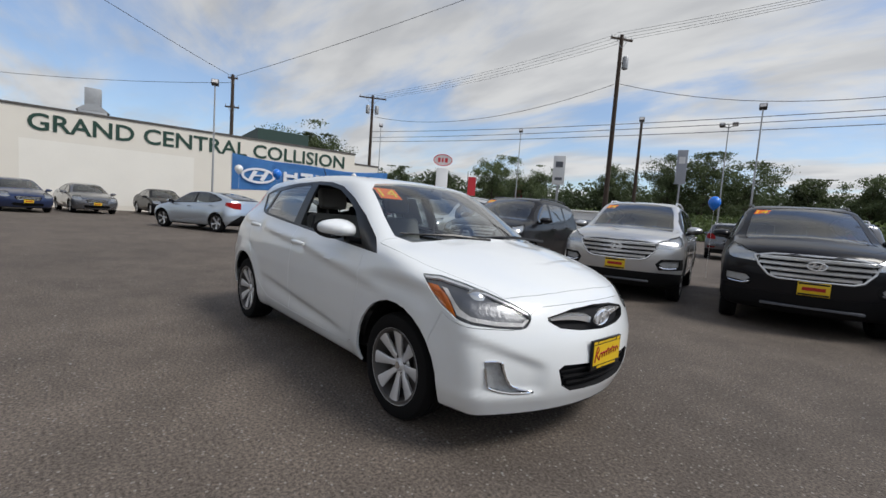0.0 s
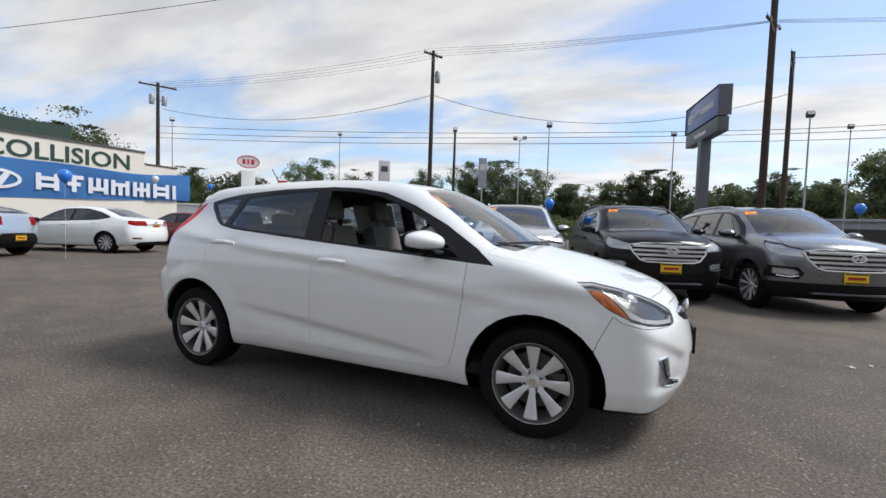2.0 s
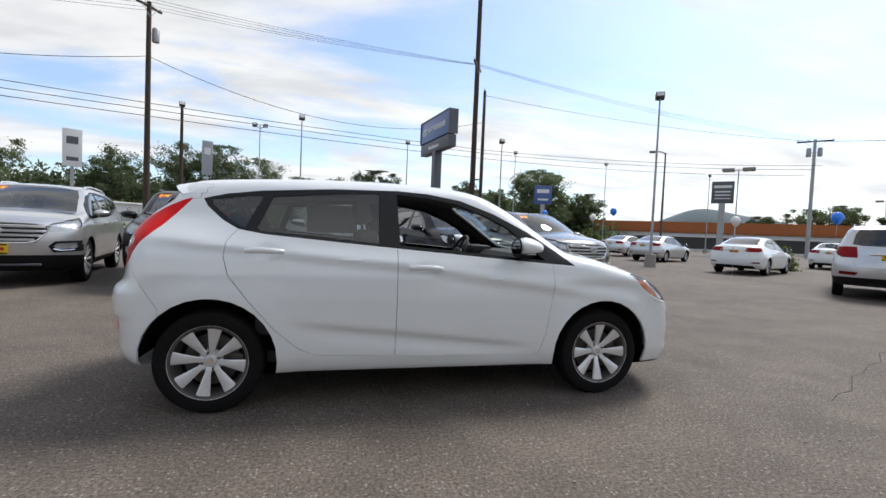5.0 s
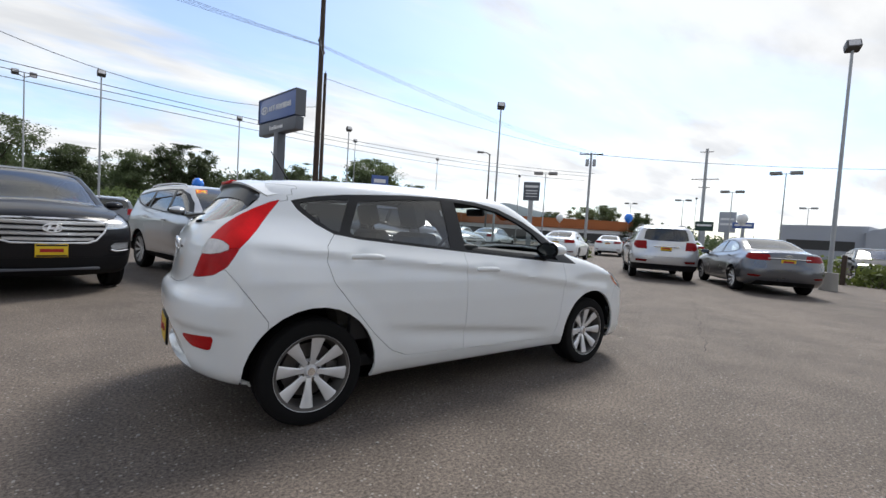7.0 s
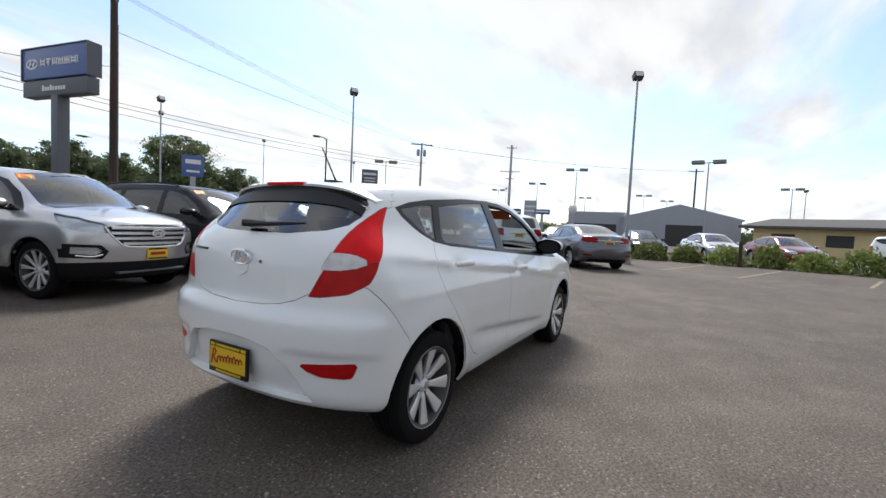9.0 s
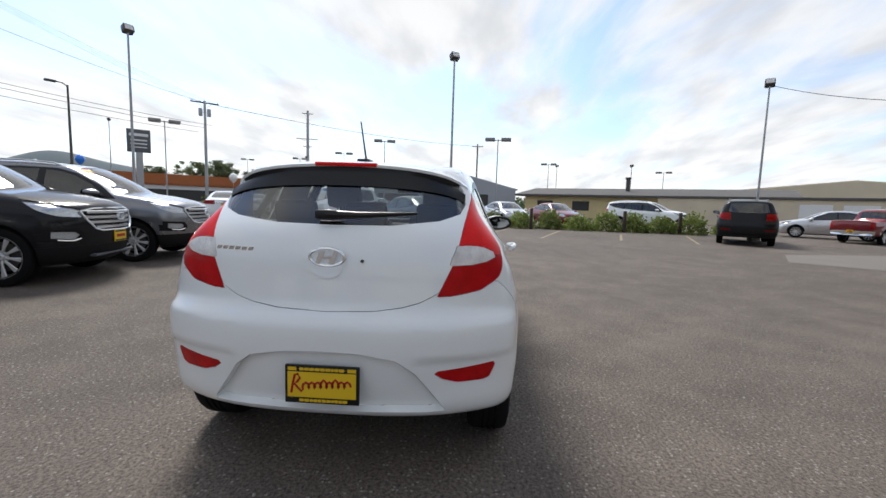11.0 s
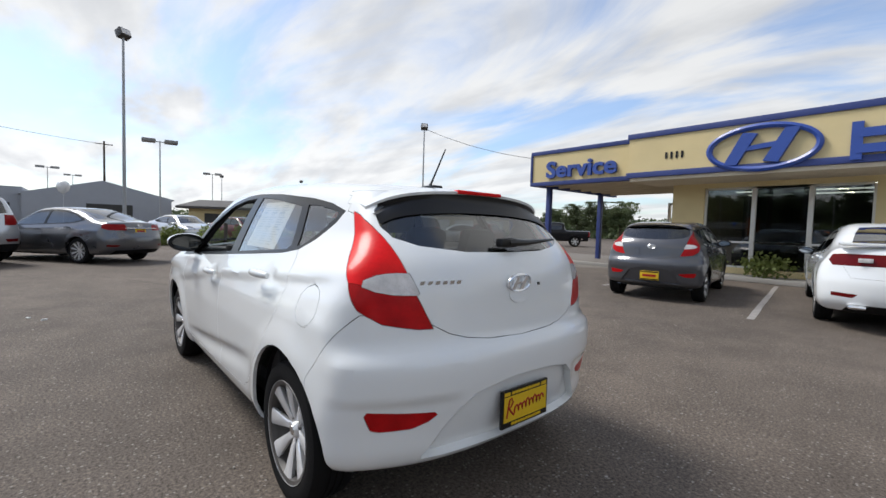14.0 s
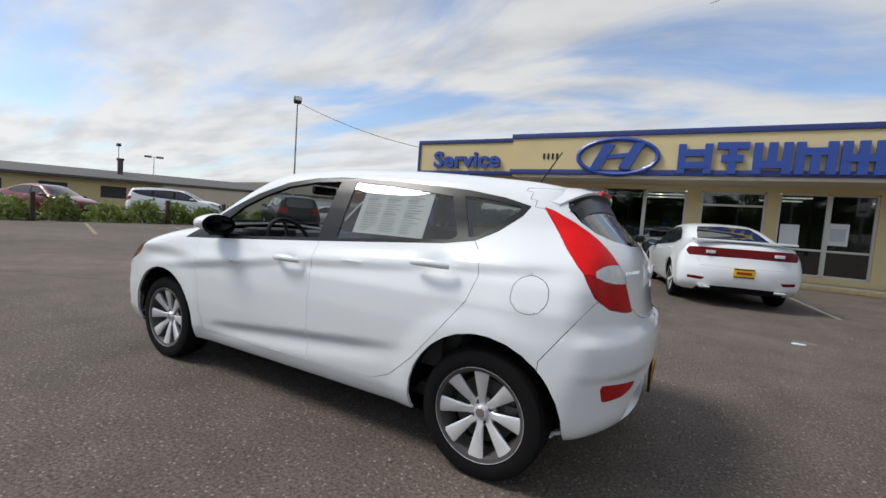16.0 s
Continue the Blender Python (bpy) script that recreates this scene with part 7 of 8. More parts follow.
def sedan(x, y, deg, lacquer, word, wheel_style="thin"):
    car = build_car("sedan_car", "sedan", SEDAN, lacquer, word, "car", car_at(x, y, deg), glass_side=G_DARK)
    badge(car, Matrix.Translation((-2.365, 0, 1.0)) @ REAR_BADGE, 0.07, 0.04)
    b = bmesh.new()
    tube(b, [(-2.395, -0.45, 0.935), (-2.42, 0, 0.94), (-2.395, 0.45, 0.935)], 0.012, 6)
    part("boot_strip", b, CHROME, car)
    chrome_slats(car, 2.285, (0.66, 0.60, 0.55), (0.38, 0.38, 0.34), 0.40, 0.905, 0.012)
    return car


sedan(12.9, 1.6, 37, P_DGREY, "dark grey sedan with red tail lamps and a boot lip")
sedan(16.1, 10.7, 26, P_WHITE, "white sedan with red tail lamps and yellow plate")
sedan(17.7, 17.8, 27, P_SILVER, "silver sedan parked nose away")
sedan(19.4, 23.2, 27, P_SILVER, "silver sedan at the end of the row")
sedan(14.2, 22.5, -153, P_WHITE, "white sedan behind the suv row")
sedan(-14.7, 5.4, 200, P_WHITE, "white sedan with long red tail lamps")
sedan(-16.2, 9.9, 198, P_RED, "metallic red sedan with dark lower bumper")
sedan(-17.6, 13.3, 196, P_LILAC, "pale lilac-silver sedan with red tail lamps")
sedan(-17.6, 16.6, 194, P_WHITE, "white sedan further along the row")
sedan(-18.0, 20.2, 194, P_DGREY, "dark sedan further along the row")
sedan(-24.2, -3.7, 14, P_BLUE, "navy blue sedan facing the lot by the white wall")
sedan(-25.6, -1.2, 10, P_GREY, "grey sedan facing the lot by the white wall")
sedan(-26.2, 2.2, 6, P_BLACK, "black sedan facing the lot by the white wall")
for x, y, d, lac, w in ((24.0, 0.5, 200, P_BLACK, "dark sedan behind the hedge"), (24.4, -3.0, 200, P_SILVER, "silver sedan behind the hedge"), (24.6, -6.2, 200, P_RED, "red sedan behind the hedge"), (25.5, 9.5, 28, P_RED, "red-orange sedan further along the lot"), (24.5, 5.5, 200, P_GREY, "grey sedan behind the hedge"), (26.4, 14.6, 28, P_WHITE, "white sedan further along the lot"), (33.0, 12.0, 28, P_SILVER, "silver sedan in the far row"), (34.5, 17.5, 28, P_BLACK, "dark sedan in the far row"), (19.8, -19.4, 52, P_SILVER, "silver wagon by the low garage")):
    sedan(x, y, d, lac, w)

COUPE = dict(SEDAN)
COUPE["profile"] = [(2.02, 0.21), (2.10, 0.30), (2.14, 0.46), (2.13, 0.60), (2.06, 0.73), (1.9, 0.815), (1.6, 0.90), (1.3, 0.965), (1.15, 1.01), (0.80, 1.19), (0.50, 1.315), (0.25, 1.375), (-0.1, 1.405), (-0.6, 1.40),
                    (-1.0, 1.365), (-1.4, 1.30), (-1.72, 1.225), (-1.86, 1.18), (-1.95, 1.08), (-1.99, 0.94), (-2.03, 0.78), (-2.06, 0.62), (-2.04, 0.42), (-1.95, 0.30), (-1.7, 0.23), (0.0, 0.19), (1.7, 0.19)]
COUPE["hubs"], COUPE["plates"], COUPE["spokes"], COUPE["style"] = (1.325, -1.325), (2.13, 0.45, -2.07, 0.50), 5, "wide"
COUPE["regions"] = [r if r[0] != "tail_lamp" else ("tail_lamp", [("side", [(-1.50, 1.05), (-2.4, 1.07), (-2.4, 0.82), (-1.92, 0.84), (-1.70, 0.95)]), ("rear", [(0.42, 0.8), (0.38, 1.1), (1.1, 1.1), (1.1, 0.8)])], True, "red", "solid") if r[0] == "tail_lamp" else r for r in SEDAN["regions"]]
COUPE["regions"] = [r if r[0] != "lower_valance" else ("lower_valance", [("rear", [(-0.01, 0.20), (0.80, 0.20), (0.74, 0.40), (0.46, 0.62), (-0.01, 0.63)])], False, "plastic", "solid") for r in COUPE["regions"] if r[0] != "bumper_reflector"]
build_car("coupe_car", "coupe", COUPE, P_ICE, "pale ice-blue coupe hatch with red tail lamps", "car", car_at(-14.7, 2.0, 207))

MUSCLE = dict(SEDAN, wheel=0.36, arch=0.405, hub_z=0.35, hubs=(1.52, -1.53), spokes=5, style="wide", plates=(2.45, 0.48, -2.606, 0.62))
MUSCLE["profile"] = [(x * 1.075, z * 1.015) for x, z in SEDAN["profile"]]
MUSCLE["section"] = [(z, w * 1.045) for z, w in SEDAN["section"]]
MUSCLE["regions"] = [r if r[0] not in ("tail_lamp", "boot_lid") else (
    ("tail_lamp", [("rear", [(-0.01, 1.02), (0.72, 1.02), (0.80, 1.01), (0.84, 0.93), (0.80, 0.865), (-0.01, 0.875)])], False, "deepred", "solid") if r[0] == "tail_lamp"
    else ("boot_lid", [("rear", [(-0.01, 0.70), (0.62, 0.71), (0.70, 0.86), (0.72, 1.04), (0.66, 1.15), (-0.01, 1.15)])], False, "paint", "panel")) for r in SEDAN["regions"]]
ch = build_car("muscle_sedan", "muscle", MUSCLE, P_WHITE, "white muscle sedan with a full-width dark red tail lamp", "car", car_at(-2.45, -8.75, -79), res=(64, 26, 28))
for s in (-1, 1):
    part("tail_lamp_insert", boxes(((-2.545, s * 0.50 - 0.07, 0.915), (-2.50, s * 0.50 + 0.07, 0.97)), bevel=0.01), WHITE_LENS, ch)
    b = bmesh.new()
    box(b, (-2.56, s * 0.55 - 0.09, 0.31), (-2.40, s * 0.55 + 0.09, 0.36), 0.025)
    part("exhaust_tip", b, CHROME, ch)
b = bmesh.new()
box(b, (-2.50, -0.75, 1.128), (-2.28, 0.75, 1.165), 0.012)
part("boot_spoiler", b, P_WHITE, ch)

build_car("pickup_truck", "pickup", PICKUP, P_RED, "red pickup truck at the lot's edge", "truck", car_at(17.2, -19.6, -68) @ Matrix.Scale(0.84, 4))
build_car("pickup_truck", "pickup", PICKUP, P_BLACK, "black pickup truck at the lot's edge", "truck", car_at(17.3, -27.3, 36))


# ---- balloons ----
def balloon(x, y, z, material, word, r=0.15, base=0.0):
    e = thing("balloon", word, "balloon", None, "balloons")
    e.matrix_world = Matrix.Translation((x, y, base))
    h = z - base
    b = bmesh.new()
    lathe(b, [(0.001, h + r * 1.12), (r * 0.45, h + r * 1.02), (r * 0.8, h + r * 0.7), (r, h + r * 0.2), (r * 0.97, h - r * 0.2), (r * 0.75, h - r * 0.7), (r * 0.4, h - r * 1.08), (r * 0.1, h - r * 1.3), (r * 0.14, h - r * 1.38), (0.001, h - r * 1.36)], 24)
    bmesh.ops.recalc_face_normals(b, faces=b.faces)
    part("balloon_skin", b, material, e)
    b = bmesh.new()
    rod(b, (0, 0, 0), (0, 0, h - r * 1.36), 0.003, seg=5)
    part("string", b, SIGN_WHITE, e)


for x, y, z, w in (
    (-14.4, 2.9, 2.35, 0), (-11.6, 3.3, 2.15, 1), (-19.5, 10.8, 3.05, 0), (-20.1, 14.3, 3.05, 1), (-16.0, 12.5, 2.1, 0), (-17.3, 15.5, 2.1, 1), (-0.5, 10.6, 2.0, 1),
    (8.7, 14.9, 2.2, 1), (11.7, 15.6, 2.2, 0), (11.45, 13.6, 2.4, 1), (12.8, 8.6, 1.95, 0), (13.0, 5.6, 2.0, 1), (12.5, 1.75, 2.0, 0),
):
    balloon(x, y, z, BALLOON_W if w == 0 else BALLOON_B, "white balloon on a string" if w == 0 else "blue balloon on a string")


# ---- trees, woods and hedges ----
rngT = np.random.default_rng(21)


def tree(x, y, h, spread, lean=0.0, dense=12000, size=0.24, low=0.22):
    e = thing("tree", "broadleaf tree with a dark uneven green crown", "tree", Matrix.Translation((x, y, 0)), "trees round the lot")
    b = bmesh.new()
    top = Vector((lean, lean * 0.4, h * 0.72))
    tube(b, [(0, 0, 0), (lean * 0.15, 0, h * 0.2), (lean * 0.5, 0, h * 0.45), top], [h * 0.028, h * 0.022, h * 0.015, h * 0.005], 8)
    ends = []
    for k in range(9):
        a = 2.4 * k + rngT.uniform(0, 0.6)
        z0 = h * (low + 0.06 * k)
        end = Vector((spread * rngT.uniform(0.3, 0.7) * math.cos(a), spread * rngT.uniform(0.3, 0.7) * math.sin(a), z0 + h * rngT.uniform(0.12, 0.28)))
        tube(b, [(lean * 0.3, 0, z0), (end.x * 0.5, end.y * 0.5, z0 + (end.z - z0) * 0.4), end], [h * 0.010, h * 0.007, h * 0.003], 5)
        ends.append(end)
    ends.append(top)
    part("trunk", b, BARK, e)
    pts = []
    clumps = 84
    for k in range(clumps):
        c = np.array(ends[k % len(ends)]) * np.array([0.85, 0.85, 1.0]) + rngT.normal(size=3) * np.array([spread * 0.26, spread * 0.26, h * 0.09])
        n = int(dense // clumps * rngT.uniform(0.5, 1.5))
        pts.append(c + rngT.normal(size=(n, 3)) * rngT.uniform(0.06, 0.14) * spread * np.array([1, 1, 0.75]))
    pts = np.concatenate(pts)
    pts[:, 2] = np.clip(pts[:, 2], h * 0.14, h * 1.03)
    share("crown", pydata("crown", *leaves(pts, size, rngT), LEAF), e)
    return e


def around(bearing, dist, cx=0.0, cy=-3.0):
    return cx + dist * math.cos(radians(bearing)), cy + dist * math.sin(radians(bearing))


for bearing, dist, h, s in ((154.5, 62, 11.8, 5.4), (152.3, 63, 10.6, 4.2), (104.9, 78, 13.2, 5.2), (108.5, 80, 13.0, 5.0), (101.0, 82, 12.0, 5.0), (95.6, 85, 10.0, 4.0), (129.9, 80, 12.0, 4.6), (124.5, 78, 10.6, 4.4), (114.5, 85, 12.2, 4.4), (87.2, 80, 11.6, 3.4),
                            (84.5, 78, 10.8, 3.2), (91.0, 82, 10.0, 4.0), (65.6, 66, 10.6, 4.4), (63.2, 68, 10.2, 4.2), (59.0, 72, 8.0, 3.4), (70.0, 72, 8.4, 3.4), (74.0, 74, 10.2, 3.6), (78.0, 80, 9.0, 3.6), (137.0, 88, 10.0, 4.0), (143.0, 90, 10.2, 4.0),
                            (33.5, 78, 6.8, 3.2), (36.0, 80, 6.4, 2.8), (29.5, 76, 5.6, 2.4), (40.0, 84, 5.6, 2.6), (-60.8, 62, 5.4, 2.8), (-58.0, 66, 5.2, 2.4), (-63.5, 60, 5.2, 2.4), (-55.0, 70, 4.6, 2.4)):
    tree(*around(bearing, dist), h, s, rngT.uniform(-0.6, 0.6), size=0.15 if h > 7 else 0.12)


def woods(name, b0, b1, d0, d1, h0, h1, n, size, foliage=None):
    """A belt of woodland: clumps of leaves heaped along an arc, with an uneven top."""
    k = 220
    bear = np.sort(rngT.uniform(b0, b1, k))
    tops = rngT.uniform(h0, h1, k)
    pts = []
    for bb, hh in zip(bear, tops):
        dd = rngT.uniform(d0, d1)
        x, y = around(bb, dd)
        m = n // k
        q = np.concatenate([rngT.normal(size=(m, 2)) * 2.6 + np.array([x, y]), rngT.uniform(0, 1.05, size=(m, 1)) * hh], axis=1)
        top = hh * (1.0 - 0.025 * ((q[:, 0] - x) ** 2 + (q[:, 1] - y) ** 2))
        q[:, 2] = np.clip(q[:, 2], 0.2, np.maximum(top, 0.5) + rngT.normal(size=m) * 0.25)
        pts.append(q)
    v, f = leaves(np.concatenate(pts), size, rngT)
    v[:, 2] = np.maximum(v[:, 2], 0.05)
    tagged(new(name, pydata(name, v, f, foliage or LEAF_FAR)), "belt of green woodland behind the lot", "woods", kind="stuff")


woods("woodland", 58, 150, 88, 100, 6.5, 10.5, 150000, 0.34)
woods("woodland", 56, 128, 70, 76, 2.2, 4.2, 55000, 0.24, LEAF_BUSH)
woods("woodland", 24, 62, 105, 120, 3.0, 5.5, 22000, 0.45)
woods("woodland", -72, -50, 75, 85, 2.0, 4.0, 18000, 0.38)
woods("woodland", -20, 24, 120, 140, 2.0, 4.0, 16000, 0.5)
woods("woodland", 150, 215, 95, 105, 3.0, 6.0, 16000, 0.5)

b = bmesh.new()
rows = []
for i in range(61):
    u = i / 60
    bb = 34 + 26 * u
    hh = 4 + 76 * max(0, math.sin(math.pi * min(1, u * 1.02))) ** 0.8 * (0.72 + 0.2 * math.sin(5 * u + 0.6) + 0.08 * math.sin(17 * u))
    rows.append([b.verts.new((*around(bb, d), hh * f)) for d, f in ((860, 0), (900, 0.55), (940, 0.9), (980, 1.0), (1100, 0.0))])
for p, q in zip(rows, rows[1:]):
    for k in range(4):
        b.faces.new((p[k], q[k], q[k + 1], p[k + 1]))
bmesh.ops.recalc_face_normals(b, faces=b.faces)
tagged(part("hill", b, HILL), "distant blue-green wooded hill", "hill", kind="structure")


def hedge_bush(x, y, w, h):
    e = thing("hedge_bush", "rounded yellow-green hedge bush at the lot's edge", "bush", Matrix.Translation((x, y, 0)), "hedge bushes")
    n = 900
    d = rngT.normal(size=(n, 3))
    d /= np.linalg.norm(d, axis=1)[:, None]
    d[:, 2] = np.abs(d[:, 2]) * 1.0
    r = rngT.uniform(0.55, 1.0, size=(n, 1)) ** 0.5
    bumps = 1 + 0.16 * np.sin(d[:, :1] * 7 + x * 3) * np.sin(d[:, 1:2] * 6 + y) + 0.10 * rngT.normal(size=(n, 1))
    pts = d * r * bumps * np.array([w * 0.5, w * 0.5, h])
    pts[:, 2] = np.maximum(pts[:, 2], 0.04)
    share("foliage", pydata("foliage", *leaves(pts, 0.085, rngT), LEAF_HEDGE), e)
    b = bmesh.new()
    for k in range(6):
        rod(b, (0, 0, 0), (w * 0.3 * math.cos(k), w * 0.3 * math.sin(k), h * 0.7), 0.025, 0.008, 6)
    part("stem", b, BARK, e)


hed = [(20.0, 2.9), (20.1, 1.4), (20.1, -0.3), (20.0, -1.9), (20.0, -3.5), (19.9, -5.0), (19.8, -6.5), (19.7, -8.0), (19.6, -9.4), (19.5, -10.8), (19.3, -12.2), (19.6, -14.3), (20.1, 4.6), (20.3, 6.2), (20.6, 8.0), (19.9, 12.6), (20.4, 14.2), (17.2, -21.6)]
for i, (x, y) in enumerate(hed):
    hedge_bush(x + rngT.uniform(-0.15, 0.15), y, rngT.uniform(1.25, 1.7), rngT.uniform(0.75, 1.1))
for y in (-11.5, -8.7, -3.9, 0.6):
    t = thing("hedge_stake", "dark wooden stake between the hedge bushes", "post", Matrix.Translation((19.2, y, 0)), "hedge stakes")
    part("stake", boxes(((-0.07, -0.07, 0), (0.07, 0.07, 1.1)), bevel=0.01), POLE_WOOD, t)


# ---- the white hatchback ----
hero = build_car("hatchback_car", "hatch_fine", HATCH, P_WHITE, "white five-door hatchback with an open front window", "car", Matrix.Translation((0, -0.035, 0)), res=(132, 50, 60), group="", near=True,
                 glass_side=G_TINT, spin=0.25, skip_glass=(("window_glass", -1), ("window_glass", 1)))

# rear spoiler: a thin lip over the rear glass with a deep black underside
def spoiler_line(t):
    a = abs(t)
    return 0.565 * t, 1.398 - 0.050 * a ** 2.2 - 0.040 * a ** 8, -1.622 + 0.060 * a ** 2.5 + 0.05 * a ** 10


b = bmesh.new()
rows = []
for k in range(29):
    t = -1 + 2 * k / 28
    y, zt, xr = spoiler_line(t)
    xf = -1.37 + 0.02 * abs(t)
    rows.append([b.verts.new(p) for p in ((xf, y, zt - 0.020), (xf - 0.07, y, zt + 0.006), (xr + 0.08, y, zt + 0.001), (xr, y, zt - 0.018), (xr + 0.004, y, zt - 0.030), (xr + 0.05, y, zt - 0.04), (xf - 0.10, y, zt - 0.05))])
for p, q in zip(rows, rows[1:]):
    for k in range(6):
        b.faces.new((p[k], q[k], q[k + 1], p[k + 1]))
b.faces.new(rows[0])
b.faces.new(rows[-1][::-1])
bmesh.ops.recalc_face_normals(b, faces=b.faces)
sp = part("rear_spoiler", b, P_WHITE, hero, "white lip spoiler", 50)
b = bmesh.new()
rows = []
for k in range(25):
    t = 0.985 * (-1 + 2 * k / 24)
    y, zt, xr = spoiler_line(t)
    a = abs(t)
    drop = 0.118 - 0.020 * a ** 3
    zb = zt - drop
    xb = surf_x(HATCH, y, zb, -1) - 0.004
    rows.append([b.verts.new(p) for p in ((xr + 0.006, y, zt - 0.026), (xr + 0.010, y, zt - 0.050), (min(xr + 0.022, xb + 0.03), y, zt - 0.6 * drop), (xb, y, zb), (xb + 0.02, y, zb - 0.004))])
for p, q in zip(rows, rows[1:]):
    for k in range(4):
        b.faces.new((p[k], q[k], q[k + 1], p[k + 1]))
bmesh.ops.recalc_face_normals(b, faces=b.faces)
part("spoiler_underside", b, TRIM, sp, "gloss black spoiler underside")
b = bmesh.new()
box(b, (-1.6275, -0.145, 1.368), (-1.585, 0.145, 1.386), 0.006)
part("high_brake_lamp", b, RED_LENS, sp, "red high brake lamp")

# rear wiper
b = bmesh.new()
tube(b, [(-1.822, 0.02, 1.150), (-1.826, -0.12, 1.152), (-1.794, -0.36, 1.165)], [0.022, 0.014, 0.006], 8)
box(b, (-1.839, -0.03, 1.13), (-1.794, 0.07, 1.17), 0.012)
part("rear_wiper", b, TRIM, hero)
# rear badge, key lock and model name bars
badge(hero, Matrix.Translation((-1.879, 0, 0.978)) @ REAR_BADGE @ Matrix.Rotation(radians(8), 4, "X"), 0.078, 0.043, 0.012)
b = bmesh.new()
bmesh.ops.create_circle(b, cap_ends=True, segments=28, radius=1, matrix=Matrix.Translation((-1.883, 0, 0.93)) @ Matrix.Rotation(radians(-82), 4, "Y") @ Matrix.Diagonal((0.042, 0.062, 1, 1)))
bmesh.ops.solidify(b, geom=b.faces[:], thickness=0.002)
part("handle_hollow", b, P_WHITE, hero)
b = bmesh.new()
rod(b, (-1.869, -0.145, 0.965), (-1.880, -0.145, 0.965), 0.007, seg=14)
part("key_lock", b, METAL_DARK, hero)
for i in range(6):
    b = bmesh.new()
    u = 0.505 - 0.031 * i
    xs = surf_x(HATCH, u - 0.014, 0.997, -1)
    prism(b, [(u, 0.990), (u - 0.022, 0.990), (u - 0.027, 1.004), (u - 0.005, 1.004)], "x", xs - 0.003, xs + 0.03)
    part("name_bar", b, CHROME, hero)

# front: grille wings, badge, intake slats, lamp insides
for s in (-1, 1):
    b = bmesh.new()
    def gx(y):
        return surf_x(HATCH, y, 0.68, 1) - 0.022
    rows = []
    for k in range(9):
        u = k / 8
        y = s * (0.07 + 0.30 * u)
        zc = 0.672 + 0.018 * u + 0.012 * math.sin(3.1 * u)
        hh = 0.027 * (1 - 0.75 * u)
        rows.append([b.verts.new((gx(y) + a, y, zc + c)) for a, c in ((-0.035, -hh), (0.012, -hh * 0.6), (0.012, hh * 0.6), (-0.035, hh))])
    for p, q in zip(rows, rows[1:]):
        for k in range(3):
            b.faces.new((p[k], q[k], q[k + 1], p[k + 1]))
    b.faces.new(rows[-1])
    bmesh.ops.recalc_face_normals(b, faces=b.faces)
    part("grille_wing", b, BADGE, hero, "chrome wing bar")
badge(hero, Matrix.Translation((2.078, 0, 0.684)) @ FRONT_BADGE @ Matrix.Rotation(radians(10), 4, "X"), 0.075, 0.048, 0.014)
for z, w in ((0.435, 0.33), (0.40, 0.31), (0.365, 0.28)):
    b = bmesh.new()
    rows = []
    for k in range(13):
        y = -w + 2 * w * k / 12
        x = surf_x(HATCH, y, z, 1) - 0.012
        rows.append([b.verts.new((x + a, y, z + c)) for a, c in ((-0.05, -0.006), (-0.004, -0.005), (-0.004, 0.005), (-0.05, 0.006))])
    for p, q in zip(rows, rows[1:]):
        for k in range(3):
            b.faces.new((p[k], q[k], q[k + 1], p[k + 1]))
    bmesh.ops.recalc_face_normals(b, faces=b.faces)
    part("intake_slat", b, PLASTIC, hero)
for s in (-1, 1):
    e = new("lamp_inside")
    e.parent = hero
    b = bmesh.new()
    m = Matrix.Translation((1.765, s * 0.672, 0.752)) @ Matrix.Scale(1.45, 4) @ Matrix.Rotation(radians(s * 38), 4, "Z") @ Matrix.Rotation(radians(90), 4, "Y")
    lathe(b, [(0.001, 0.012), (0.022, 0.008), (0.036, -0.004), (0.041, -0.012), (0.048, -0.012), (0.050, -0.05)], 24, m)
    bmesh.ops.recalc_face_normals(b, faces=b.faces)
    part("projector_lens", b, BADGE, e)
    b = bmesh.new()
    lathe(b, [(0.001, 0.004), (0.03, 0.0), (0.036, -0.006), (0.036, -0.02)], 20, Matrix.Translation((1.893, s * 0.665, 0.445)) @ Matrix.Rotation(radians(s * 30), 4, "Z") @ Matrix.Rotation(radians(90), 4, "Y"))
    bmesh.ops.recalc_face_normals(b, faces=b.faces)
    part("fog_lens", b, BADGE, e)
    b = bmesh.new()
    ring = ring_points([(0.728, 0.503), (0.655, 0.501), (0.642, 0.462), (0.622, 0.412), (0.585, 0.374), (0.487, 0.345), (0.60, 0.345), (0.69, 0.368), (0.715, 0.403), (0.728, 0.503)], 3, False)
    tube(b, [(surf_x(HATCH, y, z, 1) + 0.002, s * y, z) for y, z in ring], 0.006, 6)
    part("fog_lamp_rim", b, CHROME, hero, "thin chrome rim")

# windscreen wipers and cowl
for y0, y1, x0, x1 in ((-0.30, -0.60, 1.19, 1.02), (0.32, -0.10, 1.18, 1.17)):
    b = bmesh.new()
    tube(b, [(1.22, y0 + 0.30, 1.028), (x0 - 0.01, y0, 1.052), (x1, y1, 1.045)], [0.012, 0.009, 0.005], 6)
    tube(b, [(x0, y0 + 0.14, 1.040), (x1 - 0.005, y1 - 0.02, 1.048)], 0.006, 5)
    part("windscreen_wiper", b, TRIM, hero)
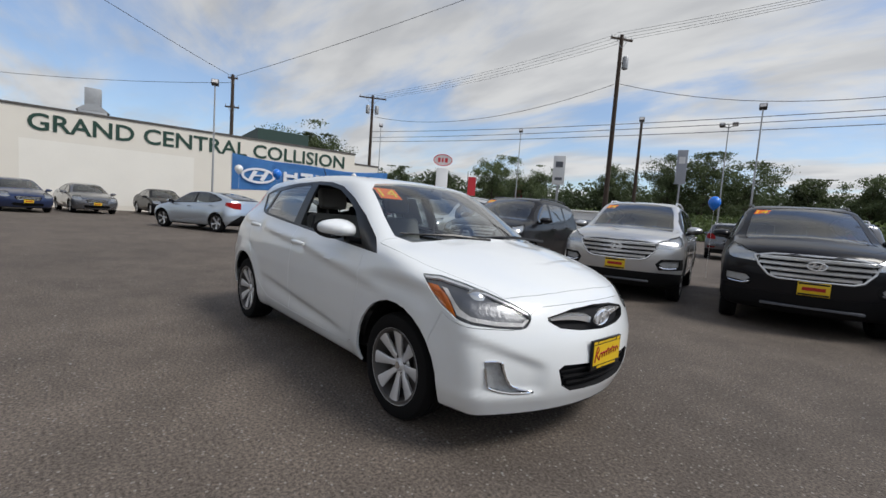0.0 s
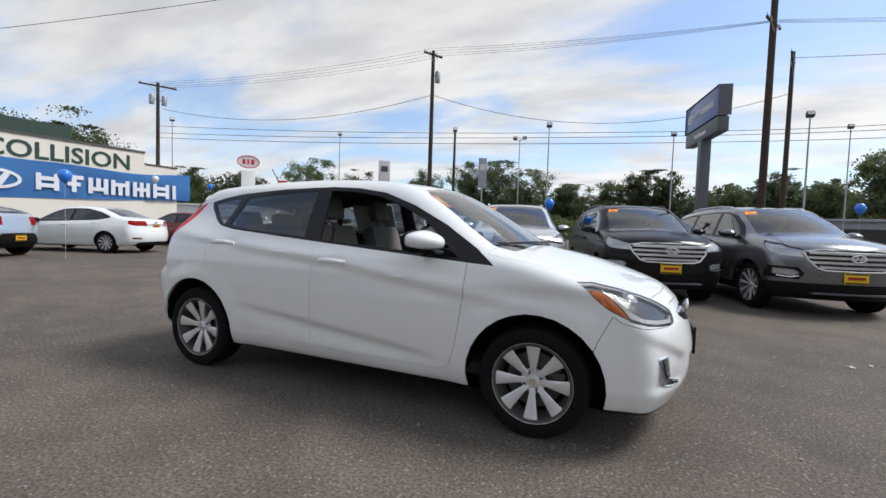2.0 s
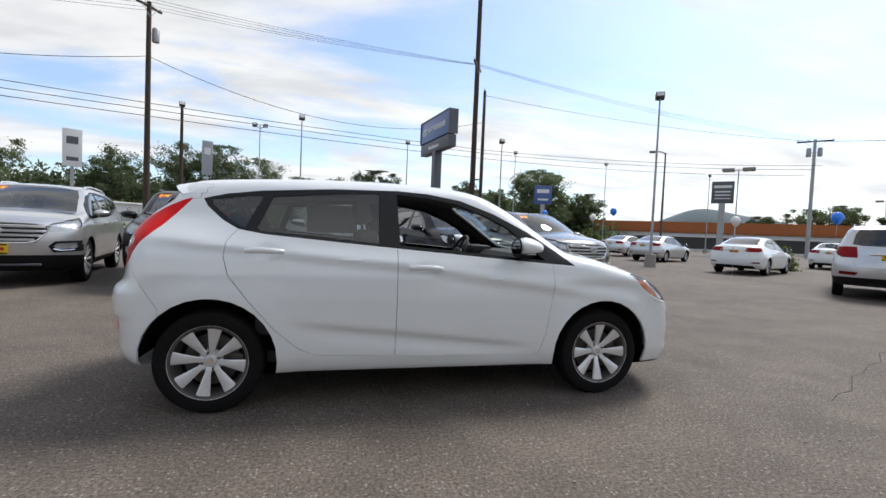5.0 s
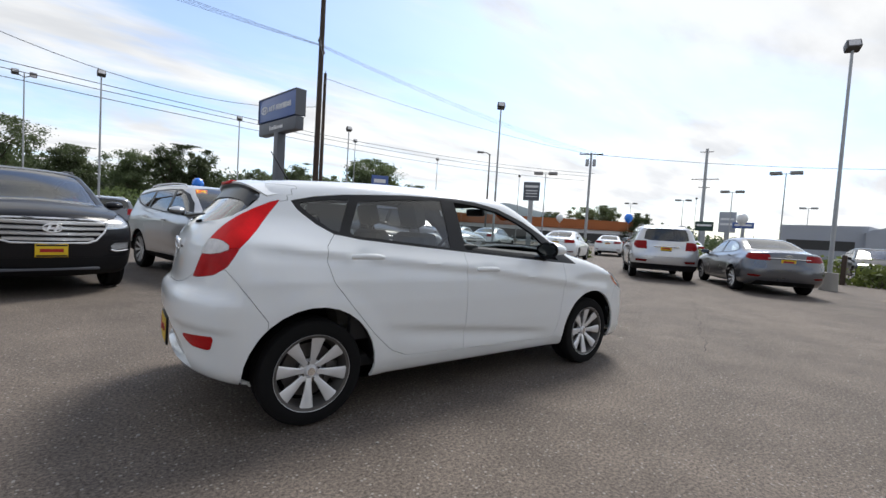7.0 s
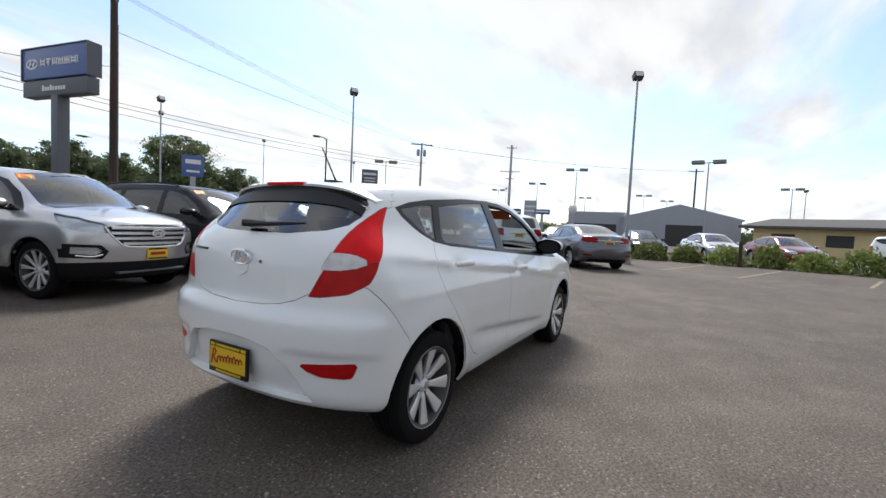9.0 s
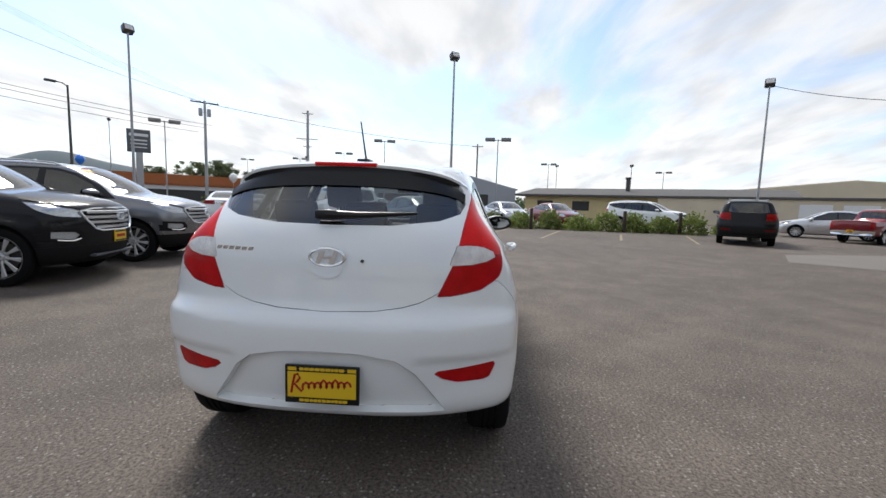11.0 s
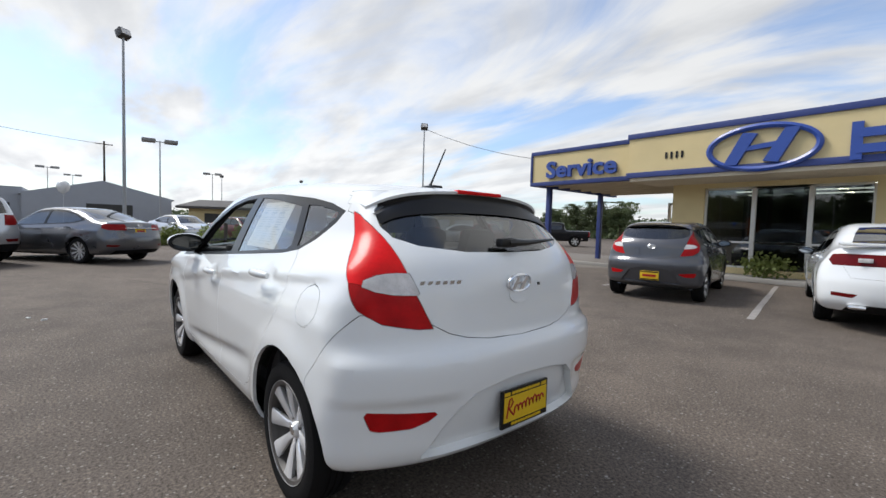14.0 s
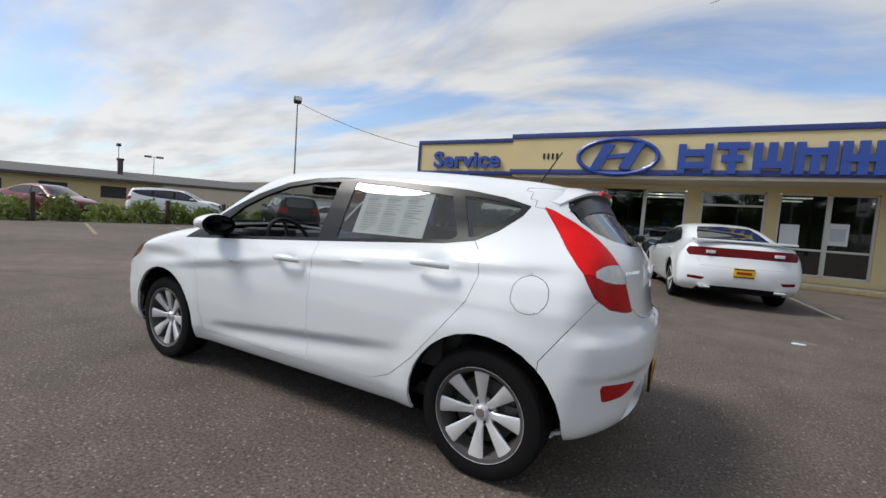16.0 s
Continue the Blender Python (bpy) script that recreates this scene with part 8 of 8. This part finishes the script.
# roof aerial
b = bmesh.new()
box(b, (-1.30, -0.035, 1.415), (-1.19, 0.035, 1.437), 0.010)
tube(b, [(-1.225, 0, 1.43), (-1.240, 0, 1.452), (-1.352, 0, 1.622)], [0.010, 0.0055, 0.0035], 8)
part("roof_aerial", b, TRIM, hero)
# year sticker on the windscreen and the price sheet on the left rear window
sale_sticker(hero, 0.572, -0.475, 1.284, -57)
sh = new("price_sheet")
sh.parent = hero
sh.matrix_local = Matrix.Translation((-0.64, 0.664, 1.20)) @ Matrix.Rotation(radians(180), 4, "Z") @ Matrix.Rotation(radians(-25), 4, "X")
part("paper_sheet", boxes(((-0.23, 0, -0.14), (0.23, 0.002, 0.14))), PAPER, sh, "white printed price sheet")
b = bmesh.new()
rs = random.Random(4)
for i in range(17):
    z = 0.115 - 0.0145 * i
    for x0 in (-0.195, -0.06, 0.075):
        w = rs.uniform(0.05, 0.115)
        h = 0.006 if i in (3, 9) else 0.0022
        box(b, (x0, -0.002, z - h), (x0 + w, -0.0005, z + h))
part("sheet_print", b, PAPER_INK, sh)

# cabin
tub = part("cabin_floor", boxes(((-1.45, -0.70, 0.26), (1.0, 0.70, 0.34)), bevel=0.02), CABIN, hero)
for sy in (-0.36, 0.36):
    headrest_seat(hero, 0.02, sy, 0.42, 0.47, SEAT)
b = bmesh.new()
box(b, (-1.02, -0.62, 0.44), (-0.56, 0.62, 0.60), 0.05)
part("rear_seat_cushion", b, SEAT, hero)
b = bmesh.new()
m = Matrix.Translation((-1.0, 0, 0.52)) @ Matrix.Rotation(radians(-18), 4, "Y")
box(b, (-0.07, -0.62, 0), (0.07, 0.62, 0.56), 0.05, m)
part("rear_seat_back", b, SEAT, hero)
for sy in (-0.40, 0.0, 0.40):
    b = bmesh.new()
    box(b, (-0.05, sy - 0.12, 0.55), (0.04, sy + 0.12, 0.72), 0.04, m)
    part("rear_headrest", b, SEAT_DARK, hero)
b = bmesh.new()
prism(b, [(0.62, 0.62), (0.62, 0.90), (0.72, 0.985), (1.12, 0.985), (1.16, 0.90), (1.0, 0.60)], "y", -0.68, 0.68)
part("dashboard", b, CABIN, hero)
b = bmesh.new()
box(b, (0.60, 0.20, 0.93), (0.80, 0.56, 1.02), 0.04)
part("instrument_hood", b, CABIN, hero)
b = bmesh.new()
m = Matrix.Translation((0.50, 0.36, 0.93)) @ Matrix.Rotation(radians(-62), 4, "Y")
lathe(b, [(0.185 + 0.015 * math.cos(k * math.pi / 4), 0.015 * math.sin(k * math.pi / 4)) for k in range(8)], 36, m, closed=True)
for a in (0.0, 2.1, 4.2):
    rod(b, m @ Vector((0.04 * math.cos(a), 0.04 * math.sin(a), 0)), m @ Vector((0.18 * math.cos(a), 0.18 * math.sin(a), 0)), 0.014, seg=6)
rod(b, m @ Vector((0, 0, -0.03)), m @ Vector((0, 0, 0.03)), 0.06, seg=16)
bmesh.ops.recalc_face_normals(b, faces=b.faces)
part("steering_wheel", b, CABIN, hero)
b = bmesh.new()
box(b, (0.52, -0.12, 1.30), (0.56, 0.12, 1.37), 0.018)
rod(b, (0.545, 0, 1.355), (0.575, 0, 1.375), 0.012, seg=6)
part("rear_view_mirror", b, TRIM, hero)
b = bmesh.new()
box(b, (-0.25, -0.10, 0.36), (0.6, 0.10, 0.58), 0.03)
part("centre_console", b, CABIN, hero)
for s in (-1, 1):
    b = bmesh.new()
    box(b, (-0.15, s * 0.70, 0.40), (0.80, s * 0.755, 0.93), 0.02)
    part("door_card", b, CABIN, hero)
    b = bmesh.new()
    box(b, (-1.05, s * 0.70, 0.45), (-0.2, s * 0.755, 0.98), 0.02)
    part("door_card", b, CABIN, hero)
    b = bmesh.new()
    tube(b, [(-0.14, s * 0.655, 1.10), (-0.15, s * 0.66, 1.02), (-0.12, s * 0.69, 0.75)], 0.012, 5)
    part("seat_belt", b, SEAT_DARK, hero)

# second hatchback of the same kind by the shop front
gh = build_car("hatchback_car", "hatch", HATCH, P_CHARCOAL, "dark grey five-door hatchback parked by the shop front", "car", Matrix.Translation((0.70, -8.25, 0)) @ Matrix.Rotation(radians(-79), 4, "Z"), res=(76, 30, 32))
copy_sp = share("rear_spoiler", sp.data.copy(), gh)
copy_sp.data.materials[0] = P_CHARCOAL
badge(gh, Matrix.Translation((-1.879, 0, 0.975)) @ REAR_BADGE, 0.07, 0.04)
